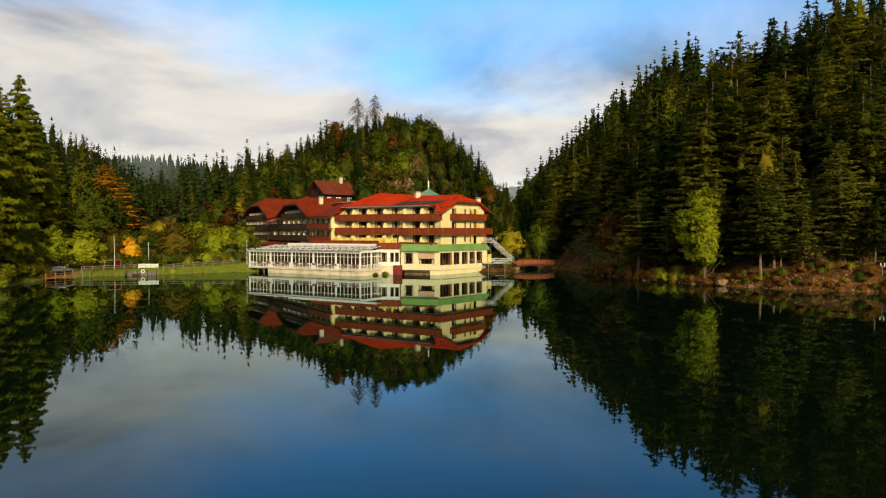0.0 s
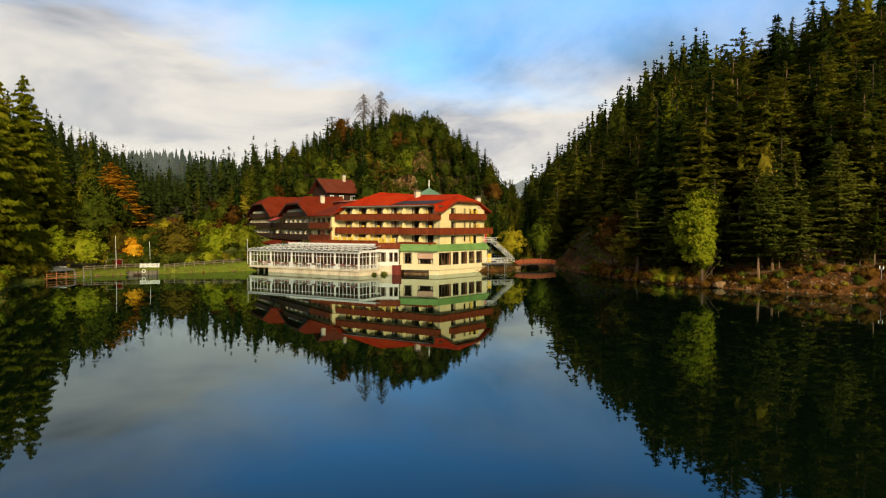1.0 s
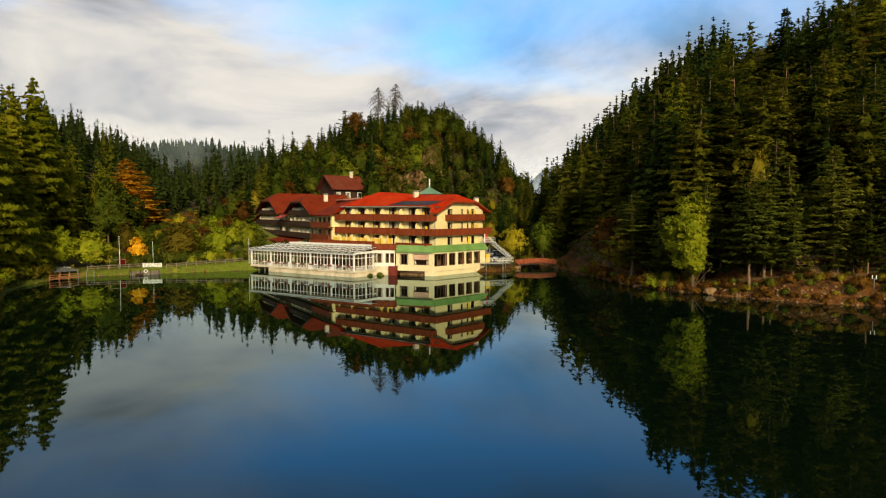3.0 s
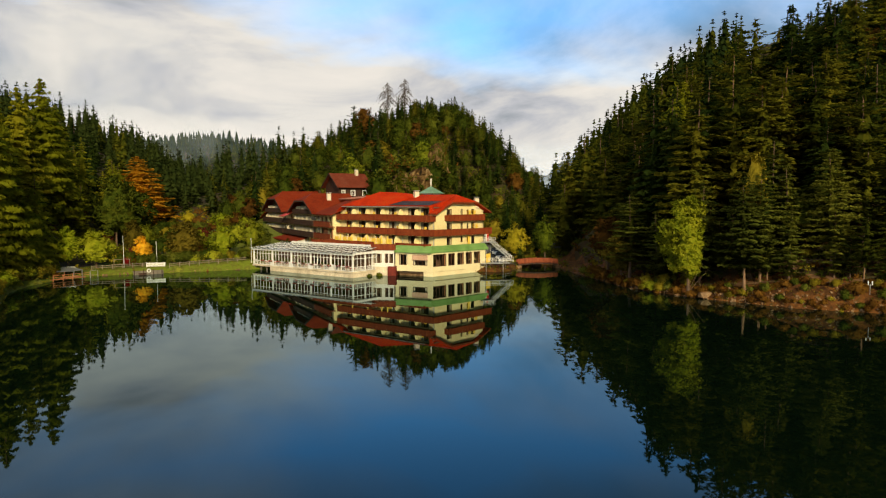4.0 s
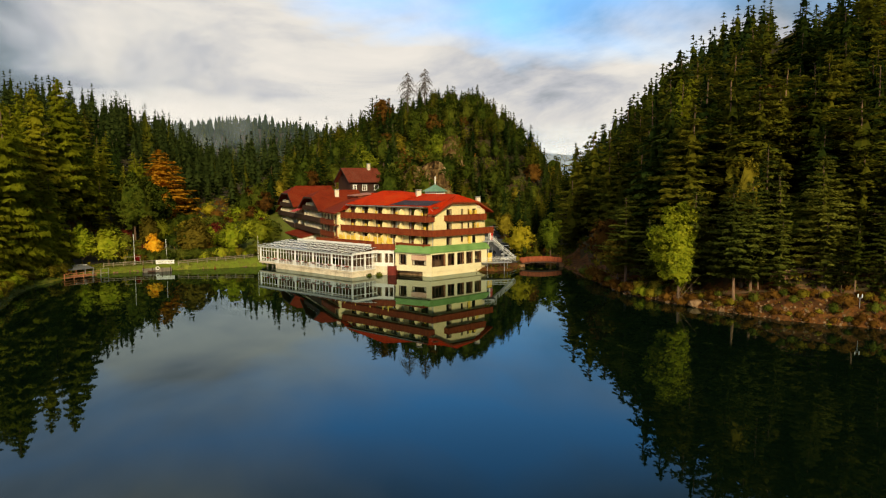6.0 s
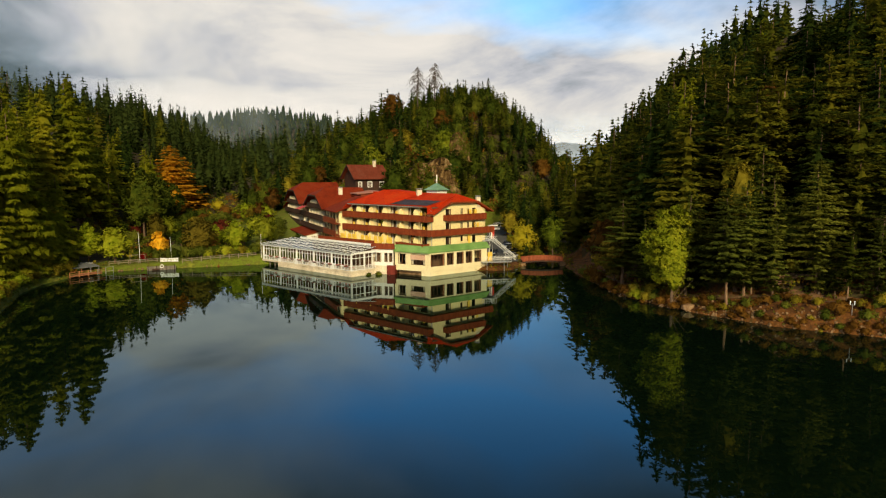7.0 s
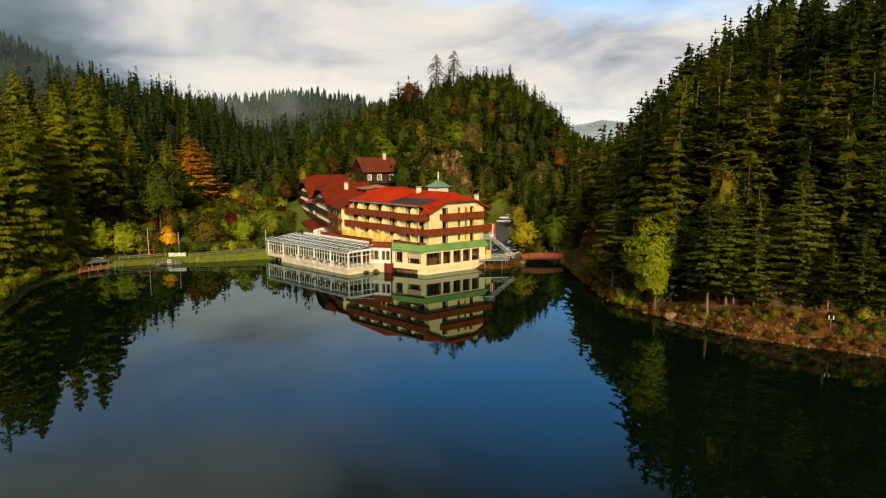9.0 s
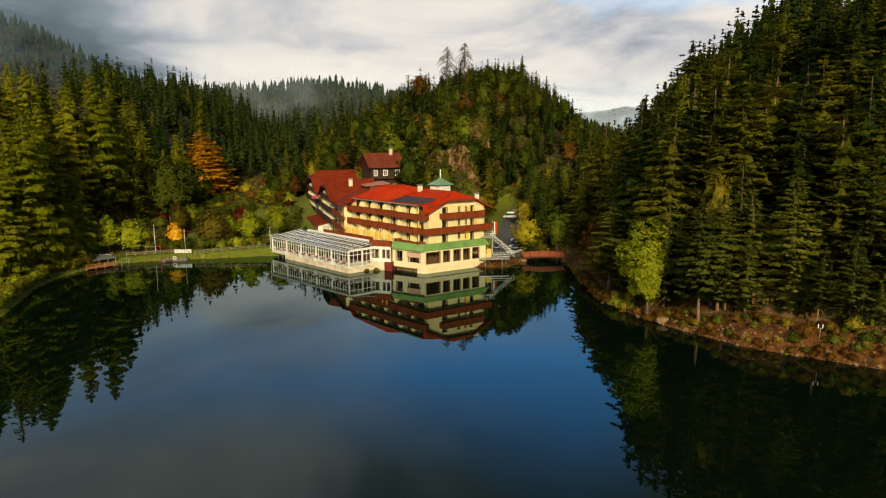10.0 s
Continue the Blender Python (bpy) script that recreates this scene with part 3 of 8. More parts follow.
def make_leafy(name, material, bark, seeds, height, radius, bare, category="tree", **kw):
    shapes = []
    for s in seeds:
        rng = np.random.default_rng(s)
        h = height * rng.uniform(0.94, 1.06)
        v, f = leafy_crown(h, radius, bare, rng, **kw)
        limbs = []
        for k in range(7):
            a = k * 0.9 + rng.uniform(0, 0.5)
            z0 = bare + (h - bare) * rng.uniform(0.0, 0.35)
            limbs.append((np.array([0, 0, z0]), np.array([math.cos(a) * radius * 0.65, math.sin(a) * radius * 0.65, z0 + (h - bare) * rng.uniform(0.15, 0.4)])))
        t = trunk_mesh("trunk", h, 0.014 * h + 0.05, bare + 0.6 * (h - bare), rng, limbs, 0.0)
        t.materials.append(bark)
        shapes.append((crown_mesh(v, material, bare, h), t, h))
    return TreeKind(name, category, shapes)


def plant(kind, x, y, height, rng, label, group="", z=None, widen=1.0, sink=0.15):
    """One tree as a thing with its trunk and crown."""
    k = int(rng.integers(len(kind.shapes)))
    crown, trunk, h = kind.shapes[k]
    ob = thing(kind.name, (0, 0, 0), label, kind.category, group)
    part("trunk", trunk, None, ob)
    part("crown", crown, None, ob)
    s = height / h
    ob.location = (x, y, (ground_z(x, y) if z is None else z) - sink)
    ob.rotation_euler = (rng.normal() * 0.015, rng.normal() * 0.015, rng.uniform(0, 6.28))
    ob.scale = (s * widen, s * widen, s)
    return ob


SPRUCE = make_spruces("spruce_tree", M_SPRUCE, M_BARK, (1, 2, 3), 22, 4.4, 1.0, whorls=28, boughs=7, sprigs=15, leaf=1.15, droop=0.34, ragged=0.45, taper=0.72, core=0.48)
OLIVE = make_spruces("conifer_tree", M_PINE, M_BARK, (11, 12, 13), 21, 4.6, 1.5, whorls=24, boughs=7, sprigs=16, leaf=1.15, droop=0.2, ragged=0.6, taper=0.7, round_top=0.35, core=0.45)
SPRUCE_NEAR = make_spruces("spruce_tree", M_SPRUCE, M_BARK, (5, 6, 7, 8), 22, 4.5, 1.6, whorls=32, boughs=7, sprigs=42, leaf=0.8, droop=0.36, ragged=0.5, taper=0.7, core=0.36)
OLIVE_NEAR = make_spruces("conifer_tree", M_PINE, M_BARK, (112, 113, 114, 115), 21, 4.8, 2.2, whorls=25, boughs=7, sprigs=50, leaf=0.8, droop=0.16, lift=0.05, ragged=0.65, taper=0.62, round_top=0.4, core=0.33)
LARCH = make_spruces("larch_tree", M_LARCH, M_BARK, (21, 22, 23), 24, 4.8, 1.6, whorls=28, boughs=7, sprigs=26, leaf=0.95, droop=0.22, lift=0.08, ragged=0.6, hang=0.8, taper=0.7, round_top=0.15, core=0.42, jitter=0.8)
LARCH_NEAR = make_spruces("larch_tree", M_LARCH, M_BARK, (24, 25, 26), 30, 7.0, 2.0, whorls=50, boughs=6, sprigs=96, leaf=0.98, droop=0.2, lift=0.08, ragged=0.42, taper=0.72, hang=0.8, fan=0.42, round_top=0.15, core=0.52, jitter=1.2)
PINE = make_spruces("pine_tree", M_PINE, M_PINEBARK, (31, 32, 33), 20, 4.2, 5.5, whorls=20, boughs=6, sprigs=50, leaf=0.75, droop=0.08, lift=0.16, ragged=0.7, round_top=0.7, hang=0.1, core=0.24)
LEAFY = make_leafy("broadleaf_tree", M_GREEN, M_BARK, (41, 42, 43), 14, 4.2, 2.0)
GOLDEN = make_leafy("golden_tree", M_GOLD, M_BARK, (51, 52), 12, 3.4, 2.0)
LIME = make_leafy("yellow_green_tree", M_LIME, M_BARK, (61, 62, 63), 12, 4.2, 0.8)
LIMEGOLD = make_leafy("golden_tree", M_LIMEGOLD, M_BARK, (53, 54), 12, 4.0, 1.0)
BROWNLEAF = make_leafy("brown_leaved_tree", M_BROWNLEAF, M_BARK, (73, 74), 12, 4.4, 0.4, clumps=110)
MAROON = make_leafy("maroon_tree", M_MAROON, M_BARK, (75,), 8, 3.2, 0.4)
FRESH = make_leafy("fresh_green_tree", M_FRESH, M_BARK, (45, 46), 12, 3.8, 1.6)
RUSTY = make_leafy("rust_tree", M_RUST, M_BARK, (71, 72), 11, 3.4, 1.6)


def scatter(x0, x1, y0, y1, gap, rng, keep):
    pts = []
    for gy in np.arange(y0, y1, gap):
        for gx in np.arange(x0, x1, gap):
            x, y = gx + rng.uniform(-0.42, 0.42) * gap, gy + rng.uniform(-0.42, 0.42) * gap
            if keep(x, y):
                pts.append((x, y))
    return pts


def crowd(name, kinds, spots, rng, label):
    """A wood too thick to count: one mesh of many trees for each kind of crown."""
    groups = {}
    for x, y, k, h in spots:
        groups.setdefault(k, []).append((x, y, h))
    home = thing(name, (0, 0, 0), label, "forest", kind="stuff")
    for k, rows in groups.items():
        V, F = [], []
        for x, y, h in rows:
            crown = kinds[k].shapes[int(rng.integers(len(kinds[k].shapes)))]
            key = crown[0].name
            if key not in ARRAYS:
                co = np.empty(len(crown[0].vertices) * 3, np.float32)
                crown[0].vertices.foreach_get("co", co)
                ARRAYS[key] = co.reshape(-1, 3)
            co = ARRAYS[key]
            a, s = rng.uniform(0, 6.28), h / crown[2]
            c, d = math.cos(a) * s, math.sin(a) * s
            z = ground_z(x, y) - 0.3
            V.append(np.stack([co[:, 0] * c - co[:, 1] * d + x, co[:, 0] * d + co[:, 1] * c + y, co[:, 2] * s + z], 1))
            q = SOFT[key]
            ca, sa = math.cos(a), math.sin(a)
            F.append(np.stack([q[:, 0] * ca - q[:, 1] * sa, q[:, 0] * sa + q[:, 1] * ca, q[:, 2]], 1))
        V = np.concatenate(V)
        me = array_mesh("trees", V, np.arange(len(V)).reshape(-1, 3), kinds[k].shapes[0][0].materials[0])
        me.polygons.foreach_set("use_smooth", [True] * len(me.polygons))
        me.normals_split_custom_set_from_vertices(np.concatenate(F).tolist())
        part("trees", me, None, home)
    return home


ARRAYS = {}
rng = np.random.default_rng(7)


def built_over(x, y):
    """True on and close to houses, car park and lawn."""
    h = HOTEL_SPOT @ Vector((x, y, 0))
    w = WING_SPOT @ Vector((x, y, 0))
    if -3 < h.x < 31 and -16 < h.y < 20 or -4 < w.x < 72 and -5.8 < w.y < 18:
        return True
    u, v = (x + 22) * 0.64 + (y - 209.5) * 0.77, (x + 22) * 0.77 - (y - 209.5) * 0.64
    if -1 < u < 26 and -1.5 < v < 9:
        return True
    if math.hypot(x + 33.5, y - 207.5) < 8.5 or math.hypot(x + 3.6, y - 169) < 6:
        return True
    road = 11.0 - 0.125 * (y - 165)
    return (150 < y < 250 and abs(x - road) < 5.4) or (-23 < x < -8 and 206 < y < 224)


def frame_at(origin, along, inward):
    """Local (s along a wall, d into the house, z) to the world."""
    return Matrix(((along[0], inward[0], 0, origin[0]), (along[1], inward[1], 0, origin[1]), (0, 0, 1, origin[2] if len(origin) > 2 else 0), (0, 0, 0, 1)))


HOTEL = frame_at((-0.4, 147.6, 0), (-0.85, 0.527), (0.63, 0.777))
WING = frame_at((-26.0, 161.6, 0), (-0.545, 0.839), (0.839, 0.545))
HOTEL_SPOT, WING_SPOT = HOTEL.inverted(), WING.inverted()


def right_slope(x, y):
    return x > 23 + 0.055 * (y - 165) + 3 and inland(np.array([x]), np.array([y]))[0] > 7.0


def plant_right_hill():
    for x, y in scatter(26, 104, 96, 206, 5.9, rng, right_slope):
        d = float(inland(np.array([x]), np.array([y]))[0])
        if x > 86 + 0.3 * (y - 100):
            continue
        u, near = rng.random(), y < 172
        kind = (SPRUCE_NEAR if near else SPRUCE) if u < 0.33 else (OLIVE_NEAR if near else OLIVE) if u < 0.66 else PINE if u < 0.86 else LARCH if u < 0.9 else LEAFY if u < 0.95 else RUSTY
        h = rng.uniform(14, 24) * (0.85 if d < 14 else 1.0 if d < 30 else 0.9) * (1.12 if y > 150 and x < 60 else 1.08 if y > 140 and x < 50 else 1.15 if 124 < y < 172 and x < 88 else 0.84 if x > 80 else 1.0) * (0.55 if kind in (RUSTY, LEAFY) else 1)
        label = {"spruce_tree": "tall dark green spruce on the wooded slope", "conifer_tree": "olive green conifer on the wooded slope", "pine_tree": "tall pine with bare lower trunk on the slope",
                 "larch_tree": "yellowing larch on the wooded slope", "rust_tree": "rust-leaved tree among the conifers", "broadleaf_tree": "green broadleaf tree among the conifers"}[kind.name]
        plant(kind, x, y, h, rng, label, "trees on the lakeside hill", widen=rng.uniform(1.0, 1.35))
    for k, (x, y, top) in enumerate(((48, 128, 35), (51, 134, 40), (55, 130, 39), (59, 127, 37), (46, 136, 38), (63, 131, 41), (67, 125, 38), (43.5, 141, 37), (57, 140, 45), (71, 131, 43), (76, 124, 40))):
        kind = (OLIVE_NEAR, SPRUCE_NEAR, PINE)[k % 3]
        text = ("olive green conifer on the wooded slope", "tall dark green spruce on the wooded slope", "tall pine with bare lower trunk on the slope")[k % 3]
        plant(kind, x, y, top - ground_z(x, y), rng, text, "trees on the lakeside hill", widen=1.05)
    spots = [(x, y, int(rng.integers(2)), rng.uniform(15, 25)) for x, y in scatter(26, 124, 206, 380, 8.0, rng, lambda x, y: right_slope(x, y) and x < 70 + 0.4 * (y - 200))]
    spots += [(x, y, int(rng.integers(2)), rng.uniform(14, 21)) for x, y in scatter(92, 146, 130, 206, 7.6, rng, lambda x, y: x > 100 or x > 86 + 0.3 * (y - 100))]
    crowd("hill_forest", [SPRUCE_FAR, OLIVE_FAR], spots, rng, "dense dark conifer forest on the steep hillside")


SPRUCE_FAR = make_spruces("spruce_tree", M_SHADESPRUCE, M_BARK, (81, 82, 83), 20, 3.9, 1.2, whorls=17, boughs=5, sprigs=8, leaf=1.7, ragged=0.35)
OLIVE_FAR = make_spruces("conifer_tree", M_PINE, M_BARK, (84, 85), 19, 3.9, 1.2, whorls=16, boughs=5, sprigs=8, leaf=1.7, ragged=0.45, droop=0.22)
LEAFY_FAR = make_leafy("broadleaf_tree", M_GREEN, M_BARK, (86, 87), 12, 4.2, 1.0, clumps=34, leaves=14, size=0.3)
RUST_FAR = make_leafy("rust_tree", M_RUST, M_BARK, (89,), 10, 3.6, 1.0, clumps=34, leaves=14, size=0.3)
plant_right_hill()


def plant_middle_hill():
    def keep(x, y):
        return x < 22 + 0.055 * (y - 165) and x > -74 - 0.1 * (y - 200) and not built_over(x, y) and not (x < -44 and y < 214)

    for x, y in scatter(-80, 30, 172, 330, 6.4, rng, keep):
        u, high = rng.random(), ground_z(x, y) > 31 or x > -8 and rng.random() < 0.65
        if high:
            kind = SPRUCE if u < 0.5 else OLIVE if u < 0.82 else RUSTY if u < 0.85 else GOLDEN if u < 0.9 else LEAFY
        else:
            kind = LEAFY if u < 0.5 else GOLDEN if u < 0.62 else RUSTY if u < 0.65 else OLIVE if u < 0.85 else SPRUCE
        kind = FRESH if kind is LEAFY and -52 < x < -8 and 222 < y < 300 and rng.random() < 0.42 else kind
        h = (rng.uniform(6, 13) if kind in (LEAFY, FRESH, GOLDEN, RUSTY) else rng.uniform(9, 17)) * (0.6 if y < 200 else 1.0) * (0.86 if y > 260 else 1.0) * (0.6 if math.hypot(x + 33.5, y - 294) < 12 else 1.0)
        label = {"broadleaf_tree": "green broadleaf tree turning in autumn on the hill", "golden_tree": "golden autumn tree on the hill", "fresh_green_tree": "light green broadleaf tree on the hill", "rust_tree": "rust-red autumn tree on the hill",
                 "conifer_tree": "olive green conifer on the hill", "spruce_tree": "dark spruce on the hill behind the hotel"}[kind.name]
        plant(kind, x, y, h, rng, label, "trees on the hill behind the hotel", widen=rng.uniform(0.95, 1.25))
    spots = [(x, y, int(rng.choice([0, 0, 1, 1, 2])), rng.uniform(9, 16)) for x, y in scatter(-70, 40, 330, 460, 8, rng, lambda x, y: x < 24 + 0.055 * (y - 165) + (8 if y > 430 else 0))]
    crowd("hilltop_forest", [SPRUCE_FAR, OLIVE_FAR, LEAFY_FAR, RUST_FAR], spots, rng, "mixed autumn forest over the hilltop")


plant_middle_hill()


def plant_hill_foot():
    g = np.random.default_rng(46)
    for x, y in scatter(-22, 9, 238, 306, 5.6, g, lambda x, y: not built_over(x, y) and not (y < 272 and abs(x - (7 if y < 256 else 13)) < 7)):
        u = g.random()
        kind, text = (LEAFY, "green broadleaf tree turning in autumn on the hill") if u < 0.5 else (OLIVE, "olive green conifer on the hill") if u < 0.8 else (SPRUCE, "dark spruce on the hill behind the hotel")
        plant(kind, x, y, g.uniform(8, 13), g, text, "trees on the hill behind the hotel")


plant_hill_foot()


def plant_left_woods():
    def keep(x, y):
        edge = -84 - 0.30 * (y - 140)
        if y < 134:
            return x < -67 and not (y < 109 and x > -82) and inland(np.array([x]), np.array([y]))[0] > 4.5
        return x < edge - 1

    for x, y, top in ((-99, 165, 46.5), (-79, 121, 35), (-86.5, 129, 36.5), (-97, 152.5, 42.5), (-114.5, 158, 48.5), (-84, 112, 33), (-92, 139, 37), (-105, 178, 42), (-76.5, 111, 27)):
        plant(LARCH_NEAR, x, y, top - ground_z(x, y), rng, "tall larch with yellowing feathery boughs", "trees on the garden slope", widen=0.9 if top > 40 else 1.0)
    for x, y in scatter(-176, -66, 100, 236, 8.2, rng, keep):
        if x < -92 - 0.75 * (y - 92) or x < -150 + 0.2 * (y - 200) or math.hypot(x + 99, y - 165) < 4:
            continue
        u, near = rng.random(), y < 150 or x > -104
        kind = (OLIVE_NEAR if near else OLIVE) if u < 0.36 else (SPRUCE_NEAR if near else SPRUCE) if u < 0.55 else LARCH
        label = {"conifer_tree": "olive green conifer on the lakeside slope", "spruce_tree": "dark spruce on the lakeside slope", "larch_tree": "tall larch with yellowing needles"}[kind.name]
        plant(kind, x, y, rng.uniform(16, 27) * (1.0 if y < 140 else 0.8), rng, label, "trees on the garden slope", widen=rng.uniform(1.0, 1.3))
    g = np.random.default_rng(48)
    for k in range(26):
        t = (k + g.uniform(0.1, 0.9)) / 26
        x = float(np.interp(t, [0, 0.3, 0.62, 1.0], [-78.0, -79.5, -81.0, -87.0])) + g.normal() * 0.8 - (4.5 if k % 2 else -1.2)
        y = float(np.interp(t, [0, 0.3, 0.62, 1.0], [109, 118, 129, 144])) + g.normal()
        plant(LARCH_LOW, x, y, g.uniform(11, 20), g, "yellowing larch with boughs down to the ground", "trees on the garden slope", widen=1.1)
    spots = [(x, y, 0 if rng.random() < 0.9 else 1, rng.uniform(12, 24)) for x, y in
             scatter(-330, -50, 226, 480, 9.8, rng, lambda x, y: x < -66 - 0.16 * (y - 226) + (0 if y < 330 else 40) and y > 236 and x > -0.75 * y)]
    crowd("valley_forest", [SPRUCE_FAR, OLIVE_FAR], spots, rng, "dense conifer forest along the valley side")
    far = [(x, y, 0 if rng.random() < 0.8 else 1, rng.uniform(10, 21)) for x, y in
           scatter(-1000, 60, 520, 1100, 12.5, rng, lambda x, y: x > -1.2 * y and x < 0.03 * y and (y > 800 or x < -0.1 * y) and 640 < math.hypot(x, y) < 1150)]
    crowd("ridge_forest", [SPRUCE_RIDGE, OLIVE_RIDGE], far, rng, "distant dark conifer forest on the ridge")


LARCH_LOW = make_spruces("larch_tree", M_LARCH, M_BARK, (27, 28), 18, 4.4, 0.3, whorls=34, boughs=7, sprigs=46, leaf=0.92, droop=0.26, lift=0.08, ragged=0.4, hang=0.8, core=0.55, jitter=0.9)
SPRUCE_RIDGE = make_tiers("spruce_tree", M_SHADESPRUCE, (91, 92, 93, 96), 18, 4.2)
OLIVE_RIDGE = make_tiers("conifer_tree", M_PINE, (94, 95), 17, 4.2)
plant_left_woods()


# ---- single trees by the shore and in the garden ----
BIGLIME = make_leafy("yellow_green_tree", M_LIMEGREEN, M_BARK, (101,), 17, 5.0, 0.5, clumps=200, leaves=50, size=0.17, lumpy=0.8, shape=0.8)
PINE_BIG = make_spruces("pine_tree", M_SHOREPINE, M_PINEBARK, (102, 103, 104), 20, 4.6, 4.4, whorls=30, boughs=7, sprigs=76, leaf=0.65, droop=0.14, lift=0.06, ragged=0.55, taper=0.7, round_top=0.3, hang=0.2, core=0.16)
GOLDTOP = make_leafy("golden_tree", M_GOLD, M_BARK, (105,), 22, 2.6, 9.0, clumps=60, leaves=24)
ORANGE = make_leafy("orange_tree", M_ORANGE, M_BARK, (106,), 5.6, 2.0, 0.3, clumps=120, leaves=44, shape=1.3, size=0.2)
SHORE_FIR = make_spruces("conifer_tree", M_SHOREPINE, M_BARK, (116, 117, 118), 20, 4.4, 2.0, whorls=26, boughs=7, sprigs=52, leaf=0.72, droop=0.18, lift=0.05, ragged=0.6, taper=0.66, round_top=0.25, core=0.16)
ORANGELARCH = make_spruces("orange_larch", M_RUSTLARCH, M_BARK, (107,), 25, 7.2, 1.5, whorls=40, boughs=9, sprigs=46, leaf=0.95, droop=0.2, lift=0.1, ragged=0.4, taper=0.62, hang=0.5)
ROUND = make_leafy("round_tree", M_GREEN, M_BARK, (108, 109), 17, 7.0, 2.0, clumps=150, leaves=34, shape=0.6, size=0.17)
SHRUB = {m.name: make_leafy("shrub", m, M_BARK, (110, 111), 3.0, 1.9, 0.15, "shrub", clumps=38, leaves=21, size=0.28) for m in (M_GREEN, M_LIME, M_GOLD, M_RUST, M_MAROON, M_REDLEAF, M_OLIVELEAF)}


def shore_trees():
    g = "trees along the shore path"
    for x, y, h, k in ((52.4, 114.6, 18.5, PINE_BIG), (55.2, 116.0, 18.0, PINE_BIG), (64.6, 112.6, 19.5, PINE_BIG), (67.3, 108.3, 11.0, PINE), (74.0, 112.5, 19.0, PINE_BIG),
                       (60.0, 117.5, 16.0, SHORE_FIR), (70.0, 114.5, 18.0, PINE), (47.6, 122.5, 17.5, SHORE_FIR), (58.2, 120.0, 20.0, SHORE_FIR), (42.0, 130.0, 13.0, SHORE_FIR), (80.0, 110.0, 19.0, SHORE_FIR)):
        plant(k, x, y, h, rng, "tall pine with a bare reddish trunk by the shore path", g)
    plant(PINE_BIG, 38.3, 136.3, 16.5, rng, "broad pine with drooping olive boughs over the shore", g, widen=1.5)
    plant(BROWNLEAF, 37.0, 138.5, 9.0, rng, "brown-olive tree leaning over the shore", g, widen=1.1)
    plant(BIGLIME, 45.0, 119.6, 16.2, rng, "yellow-green maple overhanging the shore", g, widen=1.12)
    plant(GOLDTOP, 54.6, 118.6, 21.5, rng, "slim tree with a golden autumn crown", g)
    plant(RUSTY, 35.5, 146.0, 11.5, rng, "rust-brown tree near the valley mouth", g)
    plant(LIMEGOLD, 16.9, 174.6, 9.6, rng, "golden-green tree beside the car park", "trees by the footbridge", widen=1.05)
    plant(FRESH, 24.4, 176.8, 11.5, rng, "bushy green tree beside the footbridge", "trees by the footbridge", widen=0.9)
    for x, y, k in ((62.5, 116.8, M_GOLD), (71.5, 107.0, M_GOLD), (66.0, 106.9, M_RUST), (64.2, 106.8, M_GREEN), (41.5, 124.5, M_GOLD), (38.8, 128.5, M_RUST), (40.2, 126.2, M_LIME), (75.0, 104.2, M_GOLD), (69.0, 105.4, M_OLIVELEAF), (59.5, 109.5, M_OLIVELEAF), (72.6, 104.8, M_OLIVELEAF), (55.0, 112.6, M_OLIVELEAF)):
        plant(SHRUB[k.name], x, y, rng.uniform(1.3, 2.2), rng, "low autumn shrub on the stony bank", "shrubs on the bank")


def bank_trees():
    """Pines and young conifers that stand close behind the shore path."""
    g = np.random.default_rng(47)
    for k in range(18):
        t = (k + g.uniform(0, 0.8)) / 18
        x, y = (42 + 14 * t * 2, 133 - 15 * t * 2) if t < 0.5 else (55 + 34 * (t - 0.5) * 2, 115.6 - 13 * (t - 0.5) * 2)
        x, y = x + g.normal() * 0.5, y + g.normal() * 0.6 + 0.2
        kind, text = (SHORE_FIR, "young olive green conifer above the shore path") if k % 3 else (PINE_BIG, "pine with a ragged crown above the shore path")
        plant(kind, x, y, g.uniform(6, 13), g, text, "trees along the shore path", widen=1.25)
    for k in range(120):
        t = (k + g.random()) / 120
        x, y = 31 + 51 * t, 0
        line = [(30, 154), (37, 130), (43, 121.5), (48, 116), (53, 112), (57.5, 108), (64, 105.5), (75, 101.5), (90, 97)]
        y = float(np.interp(x, [p[0] for p in line], [p[1] for p in line])) + (1.2 if k % 2 else 3.2) + g.normal() * 0.5
        tone, word = ((M_RUST, "rust"), (M_OLIVELEAF, "olive"), (M_GOLD, "golden"), (M_GREEN, "green"))[int(g.choice(4, p=(0.56, 0.2, 0.22, 0.02)))]
        plant(SHRUB[tone.name], x, y, g.uniform(0.6, 1.6) * (1.5 if x < 46 else 1.0), g, word + " leaved shrub on the stony bank", "shrubs on the bank")


